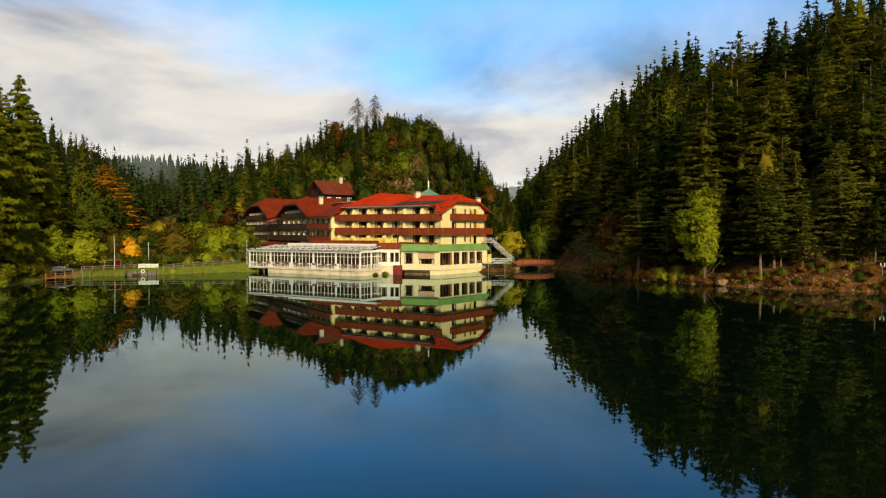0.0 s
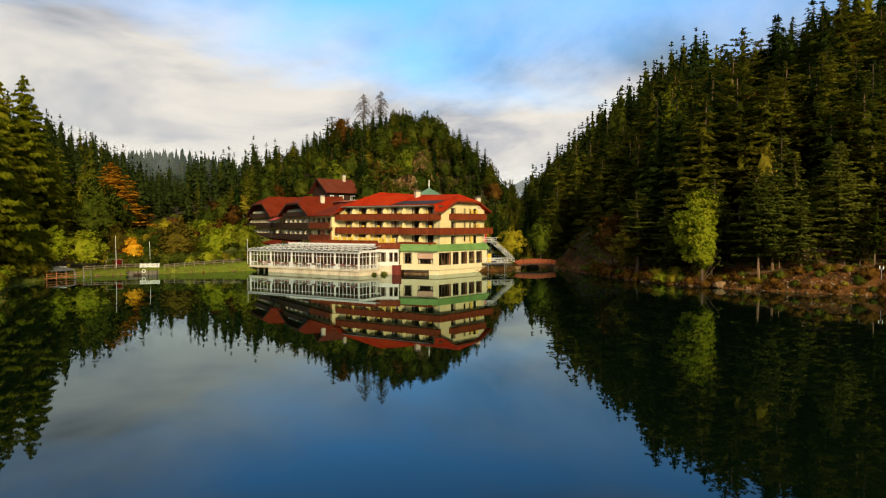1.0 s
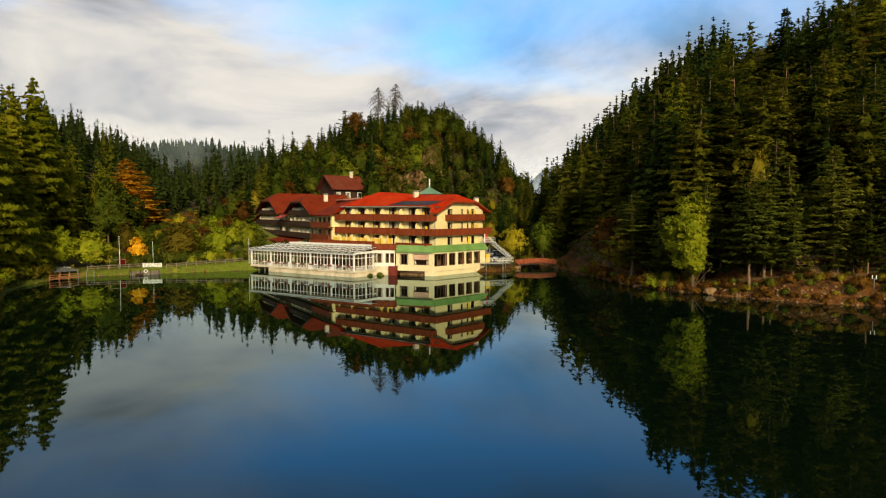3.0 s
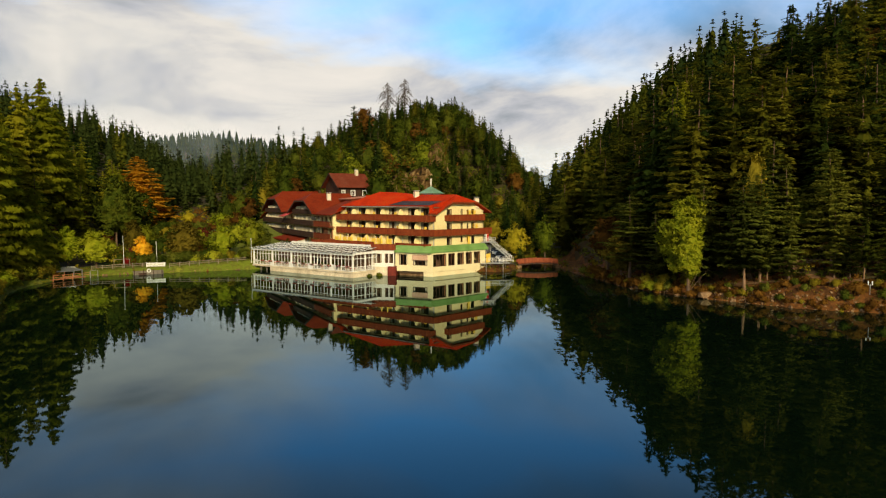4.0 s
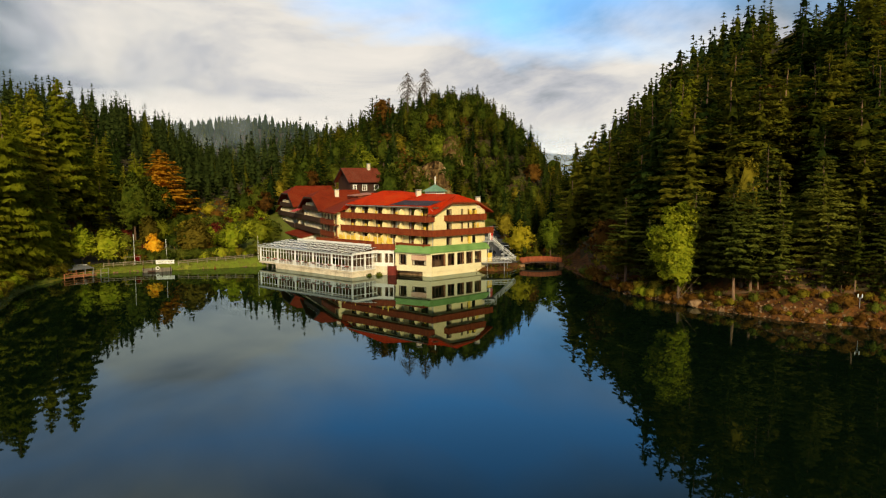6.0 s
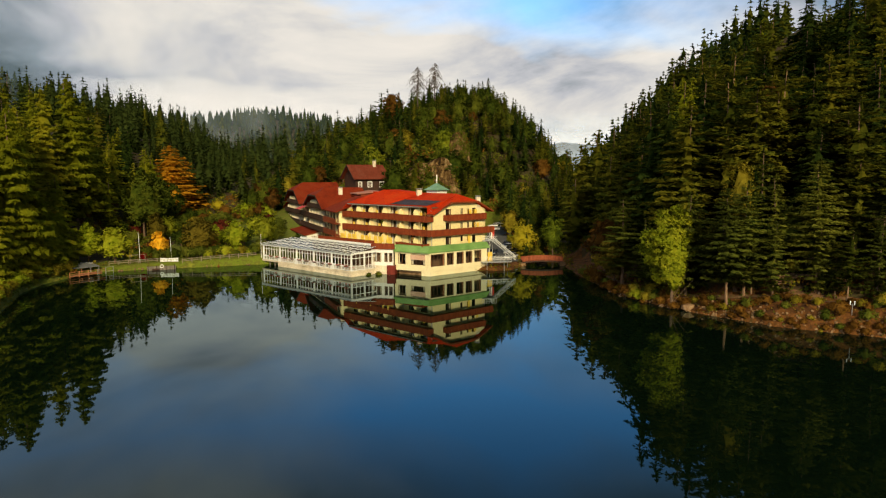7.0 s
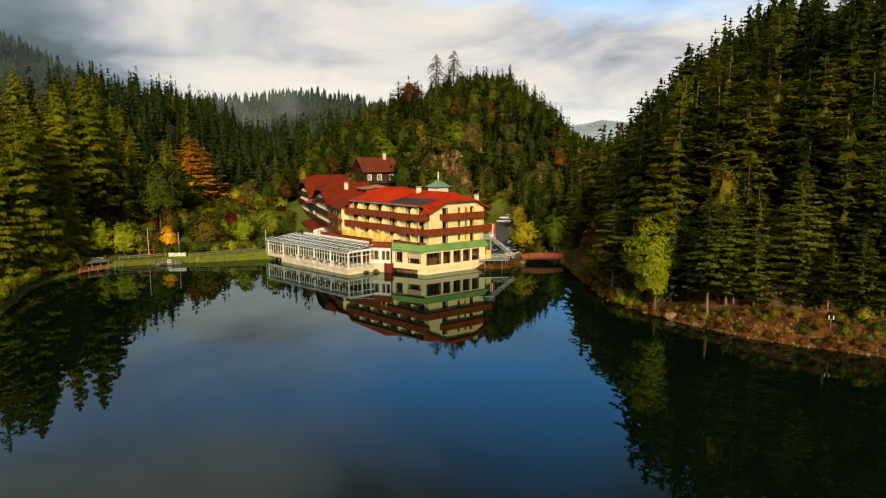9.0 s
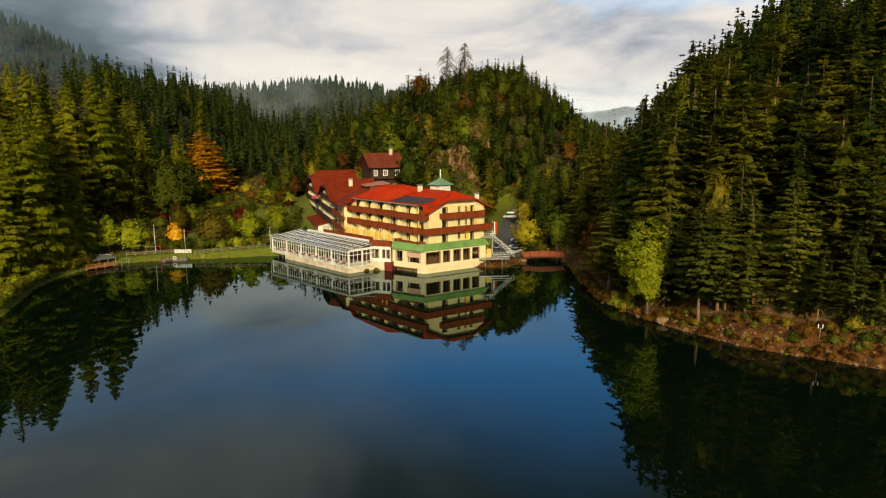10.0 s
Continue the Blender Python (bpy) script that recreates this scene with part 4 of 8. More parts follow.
def left_bank_shrubs():
    g = np.random.default_rng(49)
    for k in range(44):
        t = (k + g.random()) / 44
        y = 92 + 43 * t
        x = float(np.interp(y, [92, 98, 105, 113, 122, 135], [-59, -62.6, -66.8, -71.8, -75.4, -77.4])) - abs(g.normal()) * 1.6
        tone, word = ((M_LIME, "yellow-green"), (M_OLIVELEAF, "olive"), (M_GOLD, "golden"))[int(g.choice(3, p=(0.4, 0.35, 0.25)))]
        plant(SHRUB[tone.name], x, y, g.uniform(1.3, 3.0), g, word + " leaved shrub leaning over the water", "shrubs on the wooded bank")
    for k in range(16):
        t = (k + g.random()) / 16
        kind, text = (LEAFY, "small green tree at the top of the cliff") if k % 3 else (OLIVE, "young conifer at the top of the cliff")
        back = 7.0 + g.uniform(0, 3)
        x, y = -23.5 + 20 * t - 0.77 * back, 209.5 + 22 * t + 0.64 * back
        plant(kind, x, y, g.uniform(4, 8), g, text, "trees on the hill behind the hotel", z=max(ground_z(x, y), 24.5 * math.sin(math.pi * t) ** 0.35))


def garden_trees():
    g = "garden trees"
    hedge = np.random.default_rng(45)
    for k in range(44):
        t = k / 43
        x, y = -73 + 27.5 * t + hedge.normal() * 0.6, 147.6 + 13.2 * t + 1.2 + abs(hedge.normal()) * 1.6
        if built_over(x, y):
            continue
        tone, word = ((M_OLIVELEAF, "olive"), (M_GREEN, "green"), (M_GOLD, "golden"), (M_LIME, "yellow-green"))[int(hedge.choice(4, p=(0.4, 0.3, 0.15, 0.15)))]
        plant(SHRUB[tone.name], x, y, hedge.uniform(1.4, 3.6), hedge, word + " leaved bush behind the garden fence", "garden shrubs")
    plant(ORANGELARCH, -111.9, 232.2, 25.0, rng, "large orange autumn larch at the wood's edge", g, widen=1.85)
    plant(ROUND, -95.4, 188.5, 19.5, rng, "broad round green tree behind the garden", g)
    plant(ROUND, -100.0, 206.0, 15.0, rng, "broad round green tree behind the garden", g)
    plant(ORANGE, -70.2, 156.2, 6.6, rng, "small bright orange maple on the lawn", g)
    for x, y, h, kind, wide, text in ((-82.0, 146.2, 9.4, LIME, 0.85, "olive-yellow garden tree by the lake"), (-76.0, 147.2, 8.2, LIME, 1.5, "broad olive-yellow garden tree by the lake"),
                                     (-60.9, 158.6, 9.2, BROWNLEAF, 1.2, "big rounded brown-olive garden bush"), (-54.3, 165.0, 7.8, LIME, 1.1, "yellow-green garden tree by the fence"),
                                     (-49.6, 171.4, 8.8, FRESH, 1.15, "fresh green garden tree beside the veranda"), (-71.1, 189.2, 5.6, MAROON, 1.0, "dark maroon garden tree"),
                                     (-83.9, 182.0, 7.6, FRESH, 1.2, "dense green garden tree"), (-97.7, 187.6, 5.0, MAROON, 1.1, "dark maroon garden tree"),
                                     (-60.2, 165.5, 7.0, LIME, 0.75, "slender yellow-green garden tree"), (-94.2, 231.0, 5.0, LIMEGOLD, 1.3, "golden bush on the garden slope"),
                                     (-83.0, 175.5, 9.0, BROWNLEAF, 0.8, "brownish olive garden tree"), (-66.0, 172.0, 7.0, BROWNLEAF, 1.1, "rounded brown-olive garden bush")):
        plant(kind, x, y, h, rng, text, g, widen=wide)
    mix = np.random.default_rng(44)
    tones = ((SHRUB[M_LIME.name], "yellow-green"), (SHRUB[M_GREEN.name], "green"), (SHRUB[M_OLIVELEAF.name], "olive"), (SHRUB[M_GOLD.name], "golden"), (SHRUB[M_MAROON.name], "dark maroon"), (SHRUB[M_RUST.name], "rust"))
    for x, y in scatter(-98, -44, 176, 226, 5.6, mix, lambda x, y: not built_over(x, y) and x > -92 - 0.3 * (y - 150) and x < -30 - 0.3 * (y - 166)):
        if mix.random() < 0.4:
            continue
        kind, word = tones[int(mix.choice(6, p=(0.16, 0.42, 0.28, 0.06, 0.05, 0.03)))]
        plant(kind, x, y, mix.uniform(2.6, 5.6), mix, word + " leaved bush in the lakeside garden", "garden shrubs")
    for s, d, h, kind, text in ((9, -8.6, 4.6, LEAFY, "green rounded tree before the annex"), (62, -10.0, 6.0, RUSTY, "brownish rounded tree beside the annex")):
        p = WING @ Vector((s, d, 0))
        plant(kind, p.x, p.y, h, rng, text, g)
    plant(RUSTY, -74.0, 222.0, 10.0, rng, "rust-brown tree behind the garden", g)
    plant(RUSTY, -66.0, 214.0, 9.0, rng, "rust-brown tree behind the garden", g)
    for x, y, h, k, text in ((-70.6, 150.5, 2.4, M_REDLEAF, "crimson"), (-73.0, 160.5, 4.6, M_MAROON, "dark maroon"), (-66.5, 181.0, 6.0, M_MAROON, "dark maroon"), (-84.0, 200.0, 3.4, M_REDLEAF, "crimson"),
                             (-80.5, 205.0, 4.5, M_GOLD, "golden"), (-59.5, 170.0, 5.0, M_GREEN, "green"), (-71.5, 153.5, 2.6, M_LIME, "yellow-green"), (-61.5, 163.5, 4.8, M_RUST, "brown-red"), (-63.2, 158.5, 4.2, M_OLIVELEAF, "olive"),
                             (-57.0, 175.0, 4.6, M_GREEN, "green"), (-70.0, 190.0, 4.0, M_LIME, "yellow-green"), (-76.0, 176.0, 4.4, M_GREEN, "green"), (-50.0, 178.0, 5.0, M_OLIVELEAF, "olive"), (-60.0, 190.0, 4.5, M_GOLD, "golden"),
                             (-78.0, 214.0, 3.4, M_RUST, "rust"), (-90.5, 214.0, 3.2, M_RUST, "rust"), (-68.0, 201.0, 3.0, M_GREEN, "green"), (-78.0, 137.2, 1.6, M_OLIVELEAF, "olive"), (-75.8, 127.5, 2.2, M_GOLD, "golden"), (-76.0, 122.5, 2.6, M_OLIVELEAF, "olive"),
                             (-74.5, 116.5, 2.4, M_GOLD, "golden"), (-73.2, 110.5, 2.4, M_OLIVELEAF, "olive"), (-79.0, 131.0, 3.0, M_OLIVELEAF, "olive"), (-12.3, 147.0, 1.3, M_OLIVELEAF, "olive"), (-14.3, 146.0, 1.1, M_OLIVELEAF, "olive")):
        plant(SHRUB[k.name], x, y, h, rng, text + " leaved shrub in the lakeside garden", "garden shrubs", z=0.1 if x > -16 else None)


shore_trees()
bank_trees()
left_bank_shrubs()
garden_trees()


def snag(x, y, height, seed):
    """A half-dead larch: bare trunk and a ragged umbrella of thin drooping branches."""
    r = np.random.default_rng(seed)
    ob = thing("bare_tree", (x, y, ground_z(x, y) - 0.2), "tall half-dead larch with drooping bare branches", "tree", "bare trees on the hilltop")
    m = Mesh()
    m.tube([(0.12 * k * r.normal() * 0.3, 0, height * k / 6) for k in range(7)], [0.34 * (1 - k / 6.4) + 0.04 for k in range(7)], 7)
    part("trunk", m.data("trunk"), M_DEADWOOD, ob)
    b = Mesh()
    for k in range(84):
        t = 0.45 + 0.54 * (k + r.random()) / 84
        a = r.uniform(0, 6.28)
        l = (4.4 * min((t - 0.4) / 0.22, 1.0) * min((1.02 - t) / 0.32, 1.0) ** 0.8 + 0.3) * r.uniform(0.45, 1.1)
        p = Vector((0, 0, height * t))
        d = Vector((math.cos(a), math.sin(a), 0))
        mid, end = p + d * l * 0.55 + Vector((0, 0, 0.06 * l)), p + d * l + Vector((0, 0, -0.35 * l))
        b.tube([tuple(p), tuple(mid), tuple(end)], [0.1, 0.08, 0.04], 3, False)
        for j in range(5):
            f = 0.35 + 0.15 * j
            q = p.lerp(mid, f / 0.55) if f < 0.55 else mid.lerp(end, (f - 0.55) / 0.45)
            s = Vector((-d.y, d.x, 0)) * (1 if j % 2 else -1) * l * 0.2
            b.tube([tuple(q), tuple(q + s + d * 0.1 * l - Vector((0, 0, 0.3 * l)))], [0.06, 0.035], 3, False)
    part("bare_crown", b.data("bare_crown"), M_DEADWOOD, ob)


plant(SPRUCE, -11.2, 344.0, 67.5 - ground_z(-11.2, 344.0), rng, "tall dark spruce on the hilltop", "trees on the hill behind the hotel", widen=1.25)
for x, y, top in ((-1.0, 332.0, 56.0), (11.7, 301.0, 47.0), (16.0, 312.0, 45.5), (-19.5, 318.0, 61.0), (-14.0, 322.0, 58.5), (-24.5, 312.0, 60.0), (5.0, 318.0, 49.5)):
    plant(SPRUCE, x, y, top - ground_z(x, y), rng, "dark spruce standing out on the hilltop", "trees on the hill behind the hotel", widen=1.15)
plant(RUSTY, -43.0, 283.0, 54.0 - ground_z(-43.0, 283.0), rng, "rust-brown tree on the hilltop", "trees on the hill behind the hotel")
plant(PINE, -46.4, 276.3, 54.0 - ground_z(-46.4, 276.3), rng, "open-crowned pine on the hilltop", "trees on the hill behind the hotel", widen=1.1)
snag(-29.8, 304.0, 69.5 - ground_z(-29.8, 304.0), 1)
snag(-37.0, 302.0, 68.0 - ground_z(-37.0, 302.0), 2)


CLIFF = []


def undergrowth():
    """Low bushes and brambles that cover the forest floor on all three slopes."""
    g = np.random.default_rng(12)
    tones = [M_OLIVELEAF, M_GREEN, M_RUST, M_GOLD]
    heaps = [[] for _ in tones]

    def strew(pts, size, leaves, weights):
        for x, y in pts:
            k = int(g.choice(4, p=weights))
            s = size * g.uniform(0.6, 1.3)
            heaps[k].append(clump((x, y, ground_z(x, y) + 0.25 * s), 1.15 * s, int(1.5 * leaves), g, 0.75))

    strew(scatter(24, 84, 100, 200, 2.1, g, lambda x, y: inland(np.array([x]), np.array([y]))[0] > 5.6 and x > 23 + 0.055 * (y - 165) and x < 52 + 0.9 * (200 - y) * 0.35), 1.0, 20, (0.4, 0.3, 0.18, 0.12))
    strew(scatter(-62, 27, 168, 262, 2.6, g, lambda x, y: x < 22 + 0.055 * (y - 165) and not built_over(x, y) and not (x < -40 and y < 205) and inland(np.array([x]), np.array([y]))[0] > 1.0), 1.35, 22, (0.34, 0.34, 0.2, 0.12))
    strew(scatter(-130, -48, 168, 262, 2.8, g, lambda x, y: x > -100 - 0.42 * (y - 168) and not built_over(x, y) and (y > 205 or x < -84)), 1.2, 22, (0.3, 0.3, 0.2, 0.2))
    strew(scatter(-24, 4, 192, 238, 2.0, g, lambda x, y: abs(x - (11.0 - 0.125 * (y - 165))) > 5.6 and not (-6 < x < 4 and 200 < y < 222)), 1.1, 18, (0.4, 0.4, 0.12, 0.08))
    strew(scatter(36, 92, 98, 140, 1.5, g, lambda x, y: 6.9 < inland(np.array([x]), np.array([y]))[0] < 12 and x > 38), 0.85, 16, (0.45, 0.35, 0.12, 0.08))
    strew(scatter(-37, -19, 199, 224, 1.9, g, lambda x, y: math.hypot(x + 33.6, y - 209.2) > 6.8), 1.0, 18, (0.4, 0.4, 0.12, 0.08))
    strew(scatter(-30, 6, 236, 300, 2.9, g, lambda x, y: not built_over(x, y)), 1.3, 18, (0.4, 0.4, 0.12, 0.08))
    strew(scatter(6, 19, 156.5, 167, 1.6, g, lambda x, y: inland(np.array([x]), np.array([y]))[0] > 0.3 and not built_over(x, y) and (HOTEL_SPOT @ Vector((x, y, 0))).x < -2.5), 0.6, 18, (0.6, 0.2, 0.15, 0.05))
    strew(scatter(-105, -66, 92, 215, 2.6, g, lambda x, y: x < (-72 if y < 134 else -86 - 0.3 * (y - 140)) and inland(np.array([x]), np.array([y]))[0] > 0.8), 1.2, 20, (0.5, 0.22, 0.1, 0.18))
    for px, py, pz in CLIFF[::3]:
        cover = float(waves(px * 1.3 + 40, pz * 1.1 + py * 0.4, 6.0, 3))
        if cover + 0.012 * abs(pz - 20) ** 1.3 < 0.1 or g.random() < 0.55:
            continue
        heaps[int(g.choice(4, p=(0.45, 0.37, 0.15, 0.03)))].append(clump((px + 0.3, py - 0.3, pz), g.uniform(0.4, 0.9), 22, g, 0.9))
    strew(scatter(-8, 26, 222, 275, 2.3, g, lambda x, y: not built_over(x, y) and x < 22 + 0.055 * (y - 165) ), 1.4, 26, (0.4, 0.4, 0.12, 0.08))
    for k in range(70):
        t = g.random()
        rim = math.sin(math.pi * t) ** 0.35
        side = g.random() < 0.5
        z = 16 + 13 * rim + g.normal() * 1.2 if side else g.uniform(8, 12)
        back = 5.5 if side else g.uniform(-2.5, 0.5)
        heaps[int(g.choice(4, p=(0.45, 0.35, 0.15, 0.05)))].append(clump((-22 + 17.5 * t - 0.77 * back, 209.5 + 21 * t + 0.64 * back, z), g.uniform(1.0, 2.2), 30, g, 0.9))
    for x, y in scatter(-86, -71, 112, 142, 2.0, g, lambda x, y: inland(np.array([x]), np.array([y]))[0] > 1.2):
        heaps[int(g.choice(4, p=(0.5, 0.3, 0.05, 0.15)))].append(clump((x, y, ground_z(x, y) + 0.5), g.uniform(0.7, 1.4), 24, g, 0.9))
    home = thing("undergrowth", (0, 0, 0), "olive and rust undergrowth on the forest floor", "undergrowth", kind="stuff")
    for mat, heap in zip(tones, heaps):
        v = np.concatenate(heap).reshape(-1, 3)
        part("bushes", array_mesh("bushes", v, np.arange(len(v)).reshape(-1, 3), mat), None, home)


def crag(u, w, cells_u, cells_w, seed):
    """Blocky relief: each cell of a skewed grid stands out by its own amount, with slanted tops."""
    p, q = u * cells_u + 0.35 * waves(w * 40 + seed, u * 30, 5.0), w * cells_w + 0.45 * waves(u * 50, w * 20 + seed, 4.0) + 0.25 * u * cells_w
    out = lattice(np.floor(p) + seed, np.floor(q) + 3 * seed)
    tilt = lattice(np.floor(p) + 7 + seed, np.floor(q) + 11) - 0.5
    return out + 0.5 * tilt * (p - np.floor(p) - 0.5) + 0.35 * (q - np.floor(q))


def rock_face(a, b, low, high, lean, deep, n, k, seed):
    """One craggy face between two plan points: broken blocks, ledges and cracks, with a cap that runs back into the hill."""
    u, w = np.meshgrid(np.linspace(0, 1, n), np.linspace(0, 1.4, k))
    face, over = np.minimum(w, 1.0), np.maximum(w - 1.0, 0)
    edge = np.sin(np.pi * np.clip(u, 0, 1)) ** 0.4
    top = low + (high - low) * (0.45 + 0.55 * edge) + 2.4 * waves(u * 24 + seed, 0 * u, 5.0)
    z = low + (top - low) * face - 5 * over
    dx, dy = b[0] - a[0], b[1] - a[1]
    l = math.hypot(dx, dy)
    nx, ny = -dy / l, dx / l
    rough = deep * (1.0 - crag(u, w, 5, 4, seed)) + 0.45 * deep * (1 - crag(u, w, 13, 10, seed + 3)) + 0.16 * deep * (1 - crag(u, w, 34, 24, seed + 5)) + 0.1 * waves(u * 90, w * 60, 2.0)
    back = lean * face + rough - 1.2 + 20 * over + 3.0 * (1 - edge)
    x, y = a[0] + dx * u + nx * back, a[1] + dy * u + ny * back
    i = np.arange(n * k).reshape(k, n)
    f = np.stack([i[:-1, :-1], i[:-1, 1:], i[1:, 1:], i[1:, :-1]], -1).reshape(-1, 4)
    CLIFF.extend(zip(x[w < 1.05].tolist(), y[w < 1.05].tolist(), z[w < 1.05].tolist()))
    me = array_mesh("cliff", np.stack([x, y, z], -1).reshape(-1, 3), f, M_ROCK)
    return tagged(new("cliff", me), "pale grey and ochre rock face on the wooded hill", "cliff", kind="structure")


def cliff():
    rock_face((-19.5, 213.0), (-10.5, 219.0), 8.0, 25.0, 5.0, 3.4, 84, 72, 2)
    rock_face((-12.5, 216.5), (-4.5, 227.5), 8.0, 26.5, 4.0, 3.2, 64, 64, 9)
    rock_face((-9.0, 232.0), (-3.5, 236.0), 26.0, 35.5, 3.0, 1.6, 44, 44, 5)


cliff()
undergrowth()


def mist_material(name, colour, low, most):
    mat, nt, bsdf = nodes_of(name)
    L = nt.links.new
    df, tr, mx = (nt.nodes.new("ShaderNode" + k) for k in ("BsdfDiffuse", "BsdfTransparent", "MixShader"))
    df.inputs["Color"].default_value = (*colour, 1)
    no = noise_node(nt, 0.011, 6, 0.55, (1, 1, 1.8), "Object", 0.4)
    tc, sep = nt.nodes.new("ShaderNodeTexCoord"), nt.nodes.new("ShaderNodeSeparateXYZ")
    L(tc.outputs["UV"], sep.inputs[0])

    def bell(out):
        a = nt.nodes.new("ShaderNodeMath")
        a.operation = "SUBTRACT"
        L(out, a.inputs[0])
        a.inputs[1].default_value = 0.5
        b = nt.nodes.new("ShaderNodeMath")
        b.operation = "MULTIPLY"
        L(a.outputs[0], b.inputs[0]), L(a.outputs[0], b.inputs[1])
        c = nt.nodes.new("ShaderNodeMath")
        c.operation, c.use_clamp = "MULTIPLY_ADD", True
        L(b.outputs[0], c.inputs[0])
        c.inputs[1].default_value, c.inputs[2].default_value = -4.0, 1.0
        return c.outputs[0]

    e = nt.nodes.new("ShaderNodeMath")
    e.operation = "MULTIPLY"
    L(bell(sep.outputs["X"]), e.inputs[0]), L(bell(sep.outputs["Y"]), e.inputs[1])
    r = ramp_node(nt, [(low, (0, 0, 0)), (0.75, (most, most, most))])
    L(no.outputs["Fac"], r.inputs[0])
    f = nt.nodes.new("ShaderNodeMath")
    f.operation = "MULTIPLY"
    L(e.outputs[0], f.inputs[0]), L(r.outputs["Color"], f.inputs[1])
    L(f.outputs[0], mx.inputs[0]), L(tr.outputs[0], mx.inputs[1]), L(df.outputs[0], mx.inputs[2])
    L(mx.outputs[0], nt.nodes["Material Output"].inputs["Surface"])
    return mat


# M_MIST and M_WISP are valley mist; M_VEIL and M_HAZE paint distance haze.
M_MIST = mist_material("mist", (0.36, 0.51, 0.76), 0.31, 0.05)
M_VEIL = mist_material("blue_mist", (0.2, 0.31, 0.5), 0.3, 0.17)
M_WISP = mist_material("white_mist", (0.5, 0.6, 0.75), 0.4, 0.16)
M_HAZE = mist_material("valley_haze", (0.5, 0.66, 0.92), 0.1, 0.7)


def mist_bank(cx, cy, wide, high, z0, turn, bend, material=M_MIST):
    """A billowing sheet between the hills, for shreds of valley mist and for painted distance haze."""
    n, k = 40, 14
    u, w = np.meshgrid(np.linspace(0, 1, n), np.linspace(0, 1, k))
    s = (u - 0.5) * wide
    d = bend * np.sin(u * 9 + w * 3) + 0.6 * bend * np.sin(u * 23 - w * 5) + 40 * w
    x, y = cx + s * math.cos(turn) - d * math.sin(turn), cy + s * math.sin(turn) + d * math.cos(turn)
    z = z0 + high * w + 6 * np.sin(u * 13)
    i = np.arange(n * k).reshape(k, n)
    f = np.stack([i[:-1, :-1], i[:-1, 1:], i[1:, 1:], i[1:, :-1]], -1).reshape(-1, 4)
    me = array_mesh("mist", np.stack([x, y, z], -1).reshape(-1, 3), f, material)
    uv = me.uv_layers.new(name="UVMap")
    co = np.stack([u, w], -1).reshape(-1, 2)[f.ravel()]
    uv.data.foreach_set("uv", co.ravel().astype(np.float32))
    ob = tagged(new("mist", me), "thin sheets of mist and painted distance haze between the ridges", "mist", "mist over the ridges", "stuff")
    ob.visible_shadow = False
    return ob


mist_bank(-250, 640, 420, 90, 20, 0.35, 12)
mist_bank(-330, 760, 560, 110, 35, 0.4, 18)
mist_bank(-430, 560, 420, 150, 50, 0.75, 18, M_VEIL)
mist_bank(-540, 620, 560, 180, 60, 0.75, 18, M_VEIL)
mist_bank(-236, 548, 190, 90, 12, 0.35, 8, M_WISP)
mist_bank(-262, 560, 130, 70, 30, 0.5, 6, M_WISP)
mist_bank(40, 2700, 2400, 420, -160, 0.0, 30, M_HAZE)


# ---- hotel materials ----
def wood_material(name, tones, scale=3.0, rough=0.7, along=(1, 1, 0.12)):
    return surface(name, tones, scale, rough, 22.0, 0.3, along, depth=0.01)


def tile_material(name, tones):
    """Small roof tiles in rows, weathered in patches."""
    mat, nt, bsdf = nodes_of(name)
    L = nt.links.new
    n1, n2 = noise_node(nt, 0.35, 5, 0.65), noise_node(nt, 3.5, 4, 0.7)
    r = ramp_node(nt, [(0.3, tones[0]), (0.5, tones[1]), (0.72, tones[2])])
    L(n1.outputs["Fac"], r.inputs[0])
    f = ramp_node(nt, [(0.3, (0.66, 0.62, 0.6)), (0.7, (1.2, 1.15, 1.1))])
    L(n2.outputs["Fac"], f.inputs[0])
    col = mix_rgb(nt, 1.0, r.outputs["Color"], f.outputs["Color"], "MULTIPLY")
    tc, wave = nt.nodes.new("ShaderNodeTexCoord"), nt.nodes.new("ShaderNodeTexWave")
    wave.bands_direction, wave.wave_profile = "Z", "SAW"
    wave.inputs["Scale"].default_value, wave.inputs["Distortion"].default_value = 2.2, 0.6
    L(tc.outputs["Object"], wave.inputs["Vector"])
    w = ramp_node(nt, [(0.0, (0.72, 0.7, 0.7)), (0.25, (1, 1, 1)), (1.0, (1.05, 1.05, 1.05))])
    L(wave.outputs["Fac"], w.inputs[0])
    L(mix_rgb(nt, 0.8, col, w.outputs["Color"], "MULTIPLY"), bsdf.inputs["Base Color"])
    b = nt.nodes.new("ShaderNodeBump")
    b.inputs["Strength"].default_value, b.inputs["Distance"].default_value = 0.5, 0.04
    L(wave.outputs["Fac"], b.inputs["Height"]), L(b.outputs[0], bsdf.inputs["Normal"])
    bsdf.inputs["Roughness"].default_value = 0.8
    bsdf.inputs["Specular IOR Level"].default_value = 0.06
    return mat


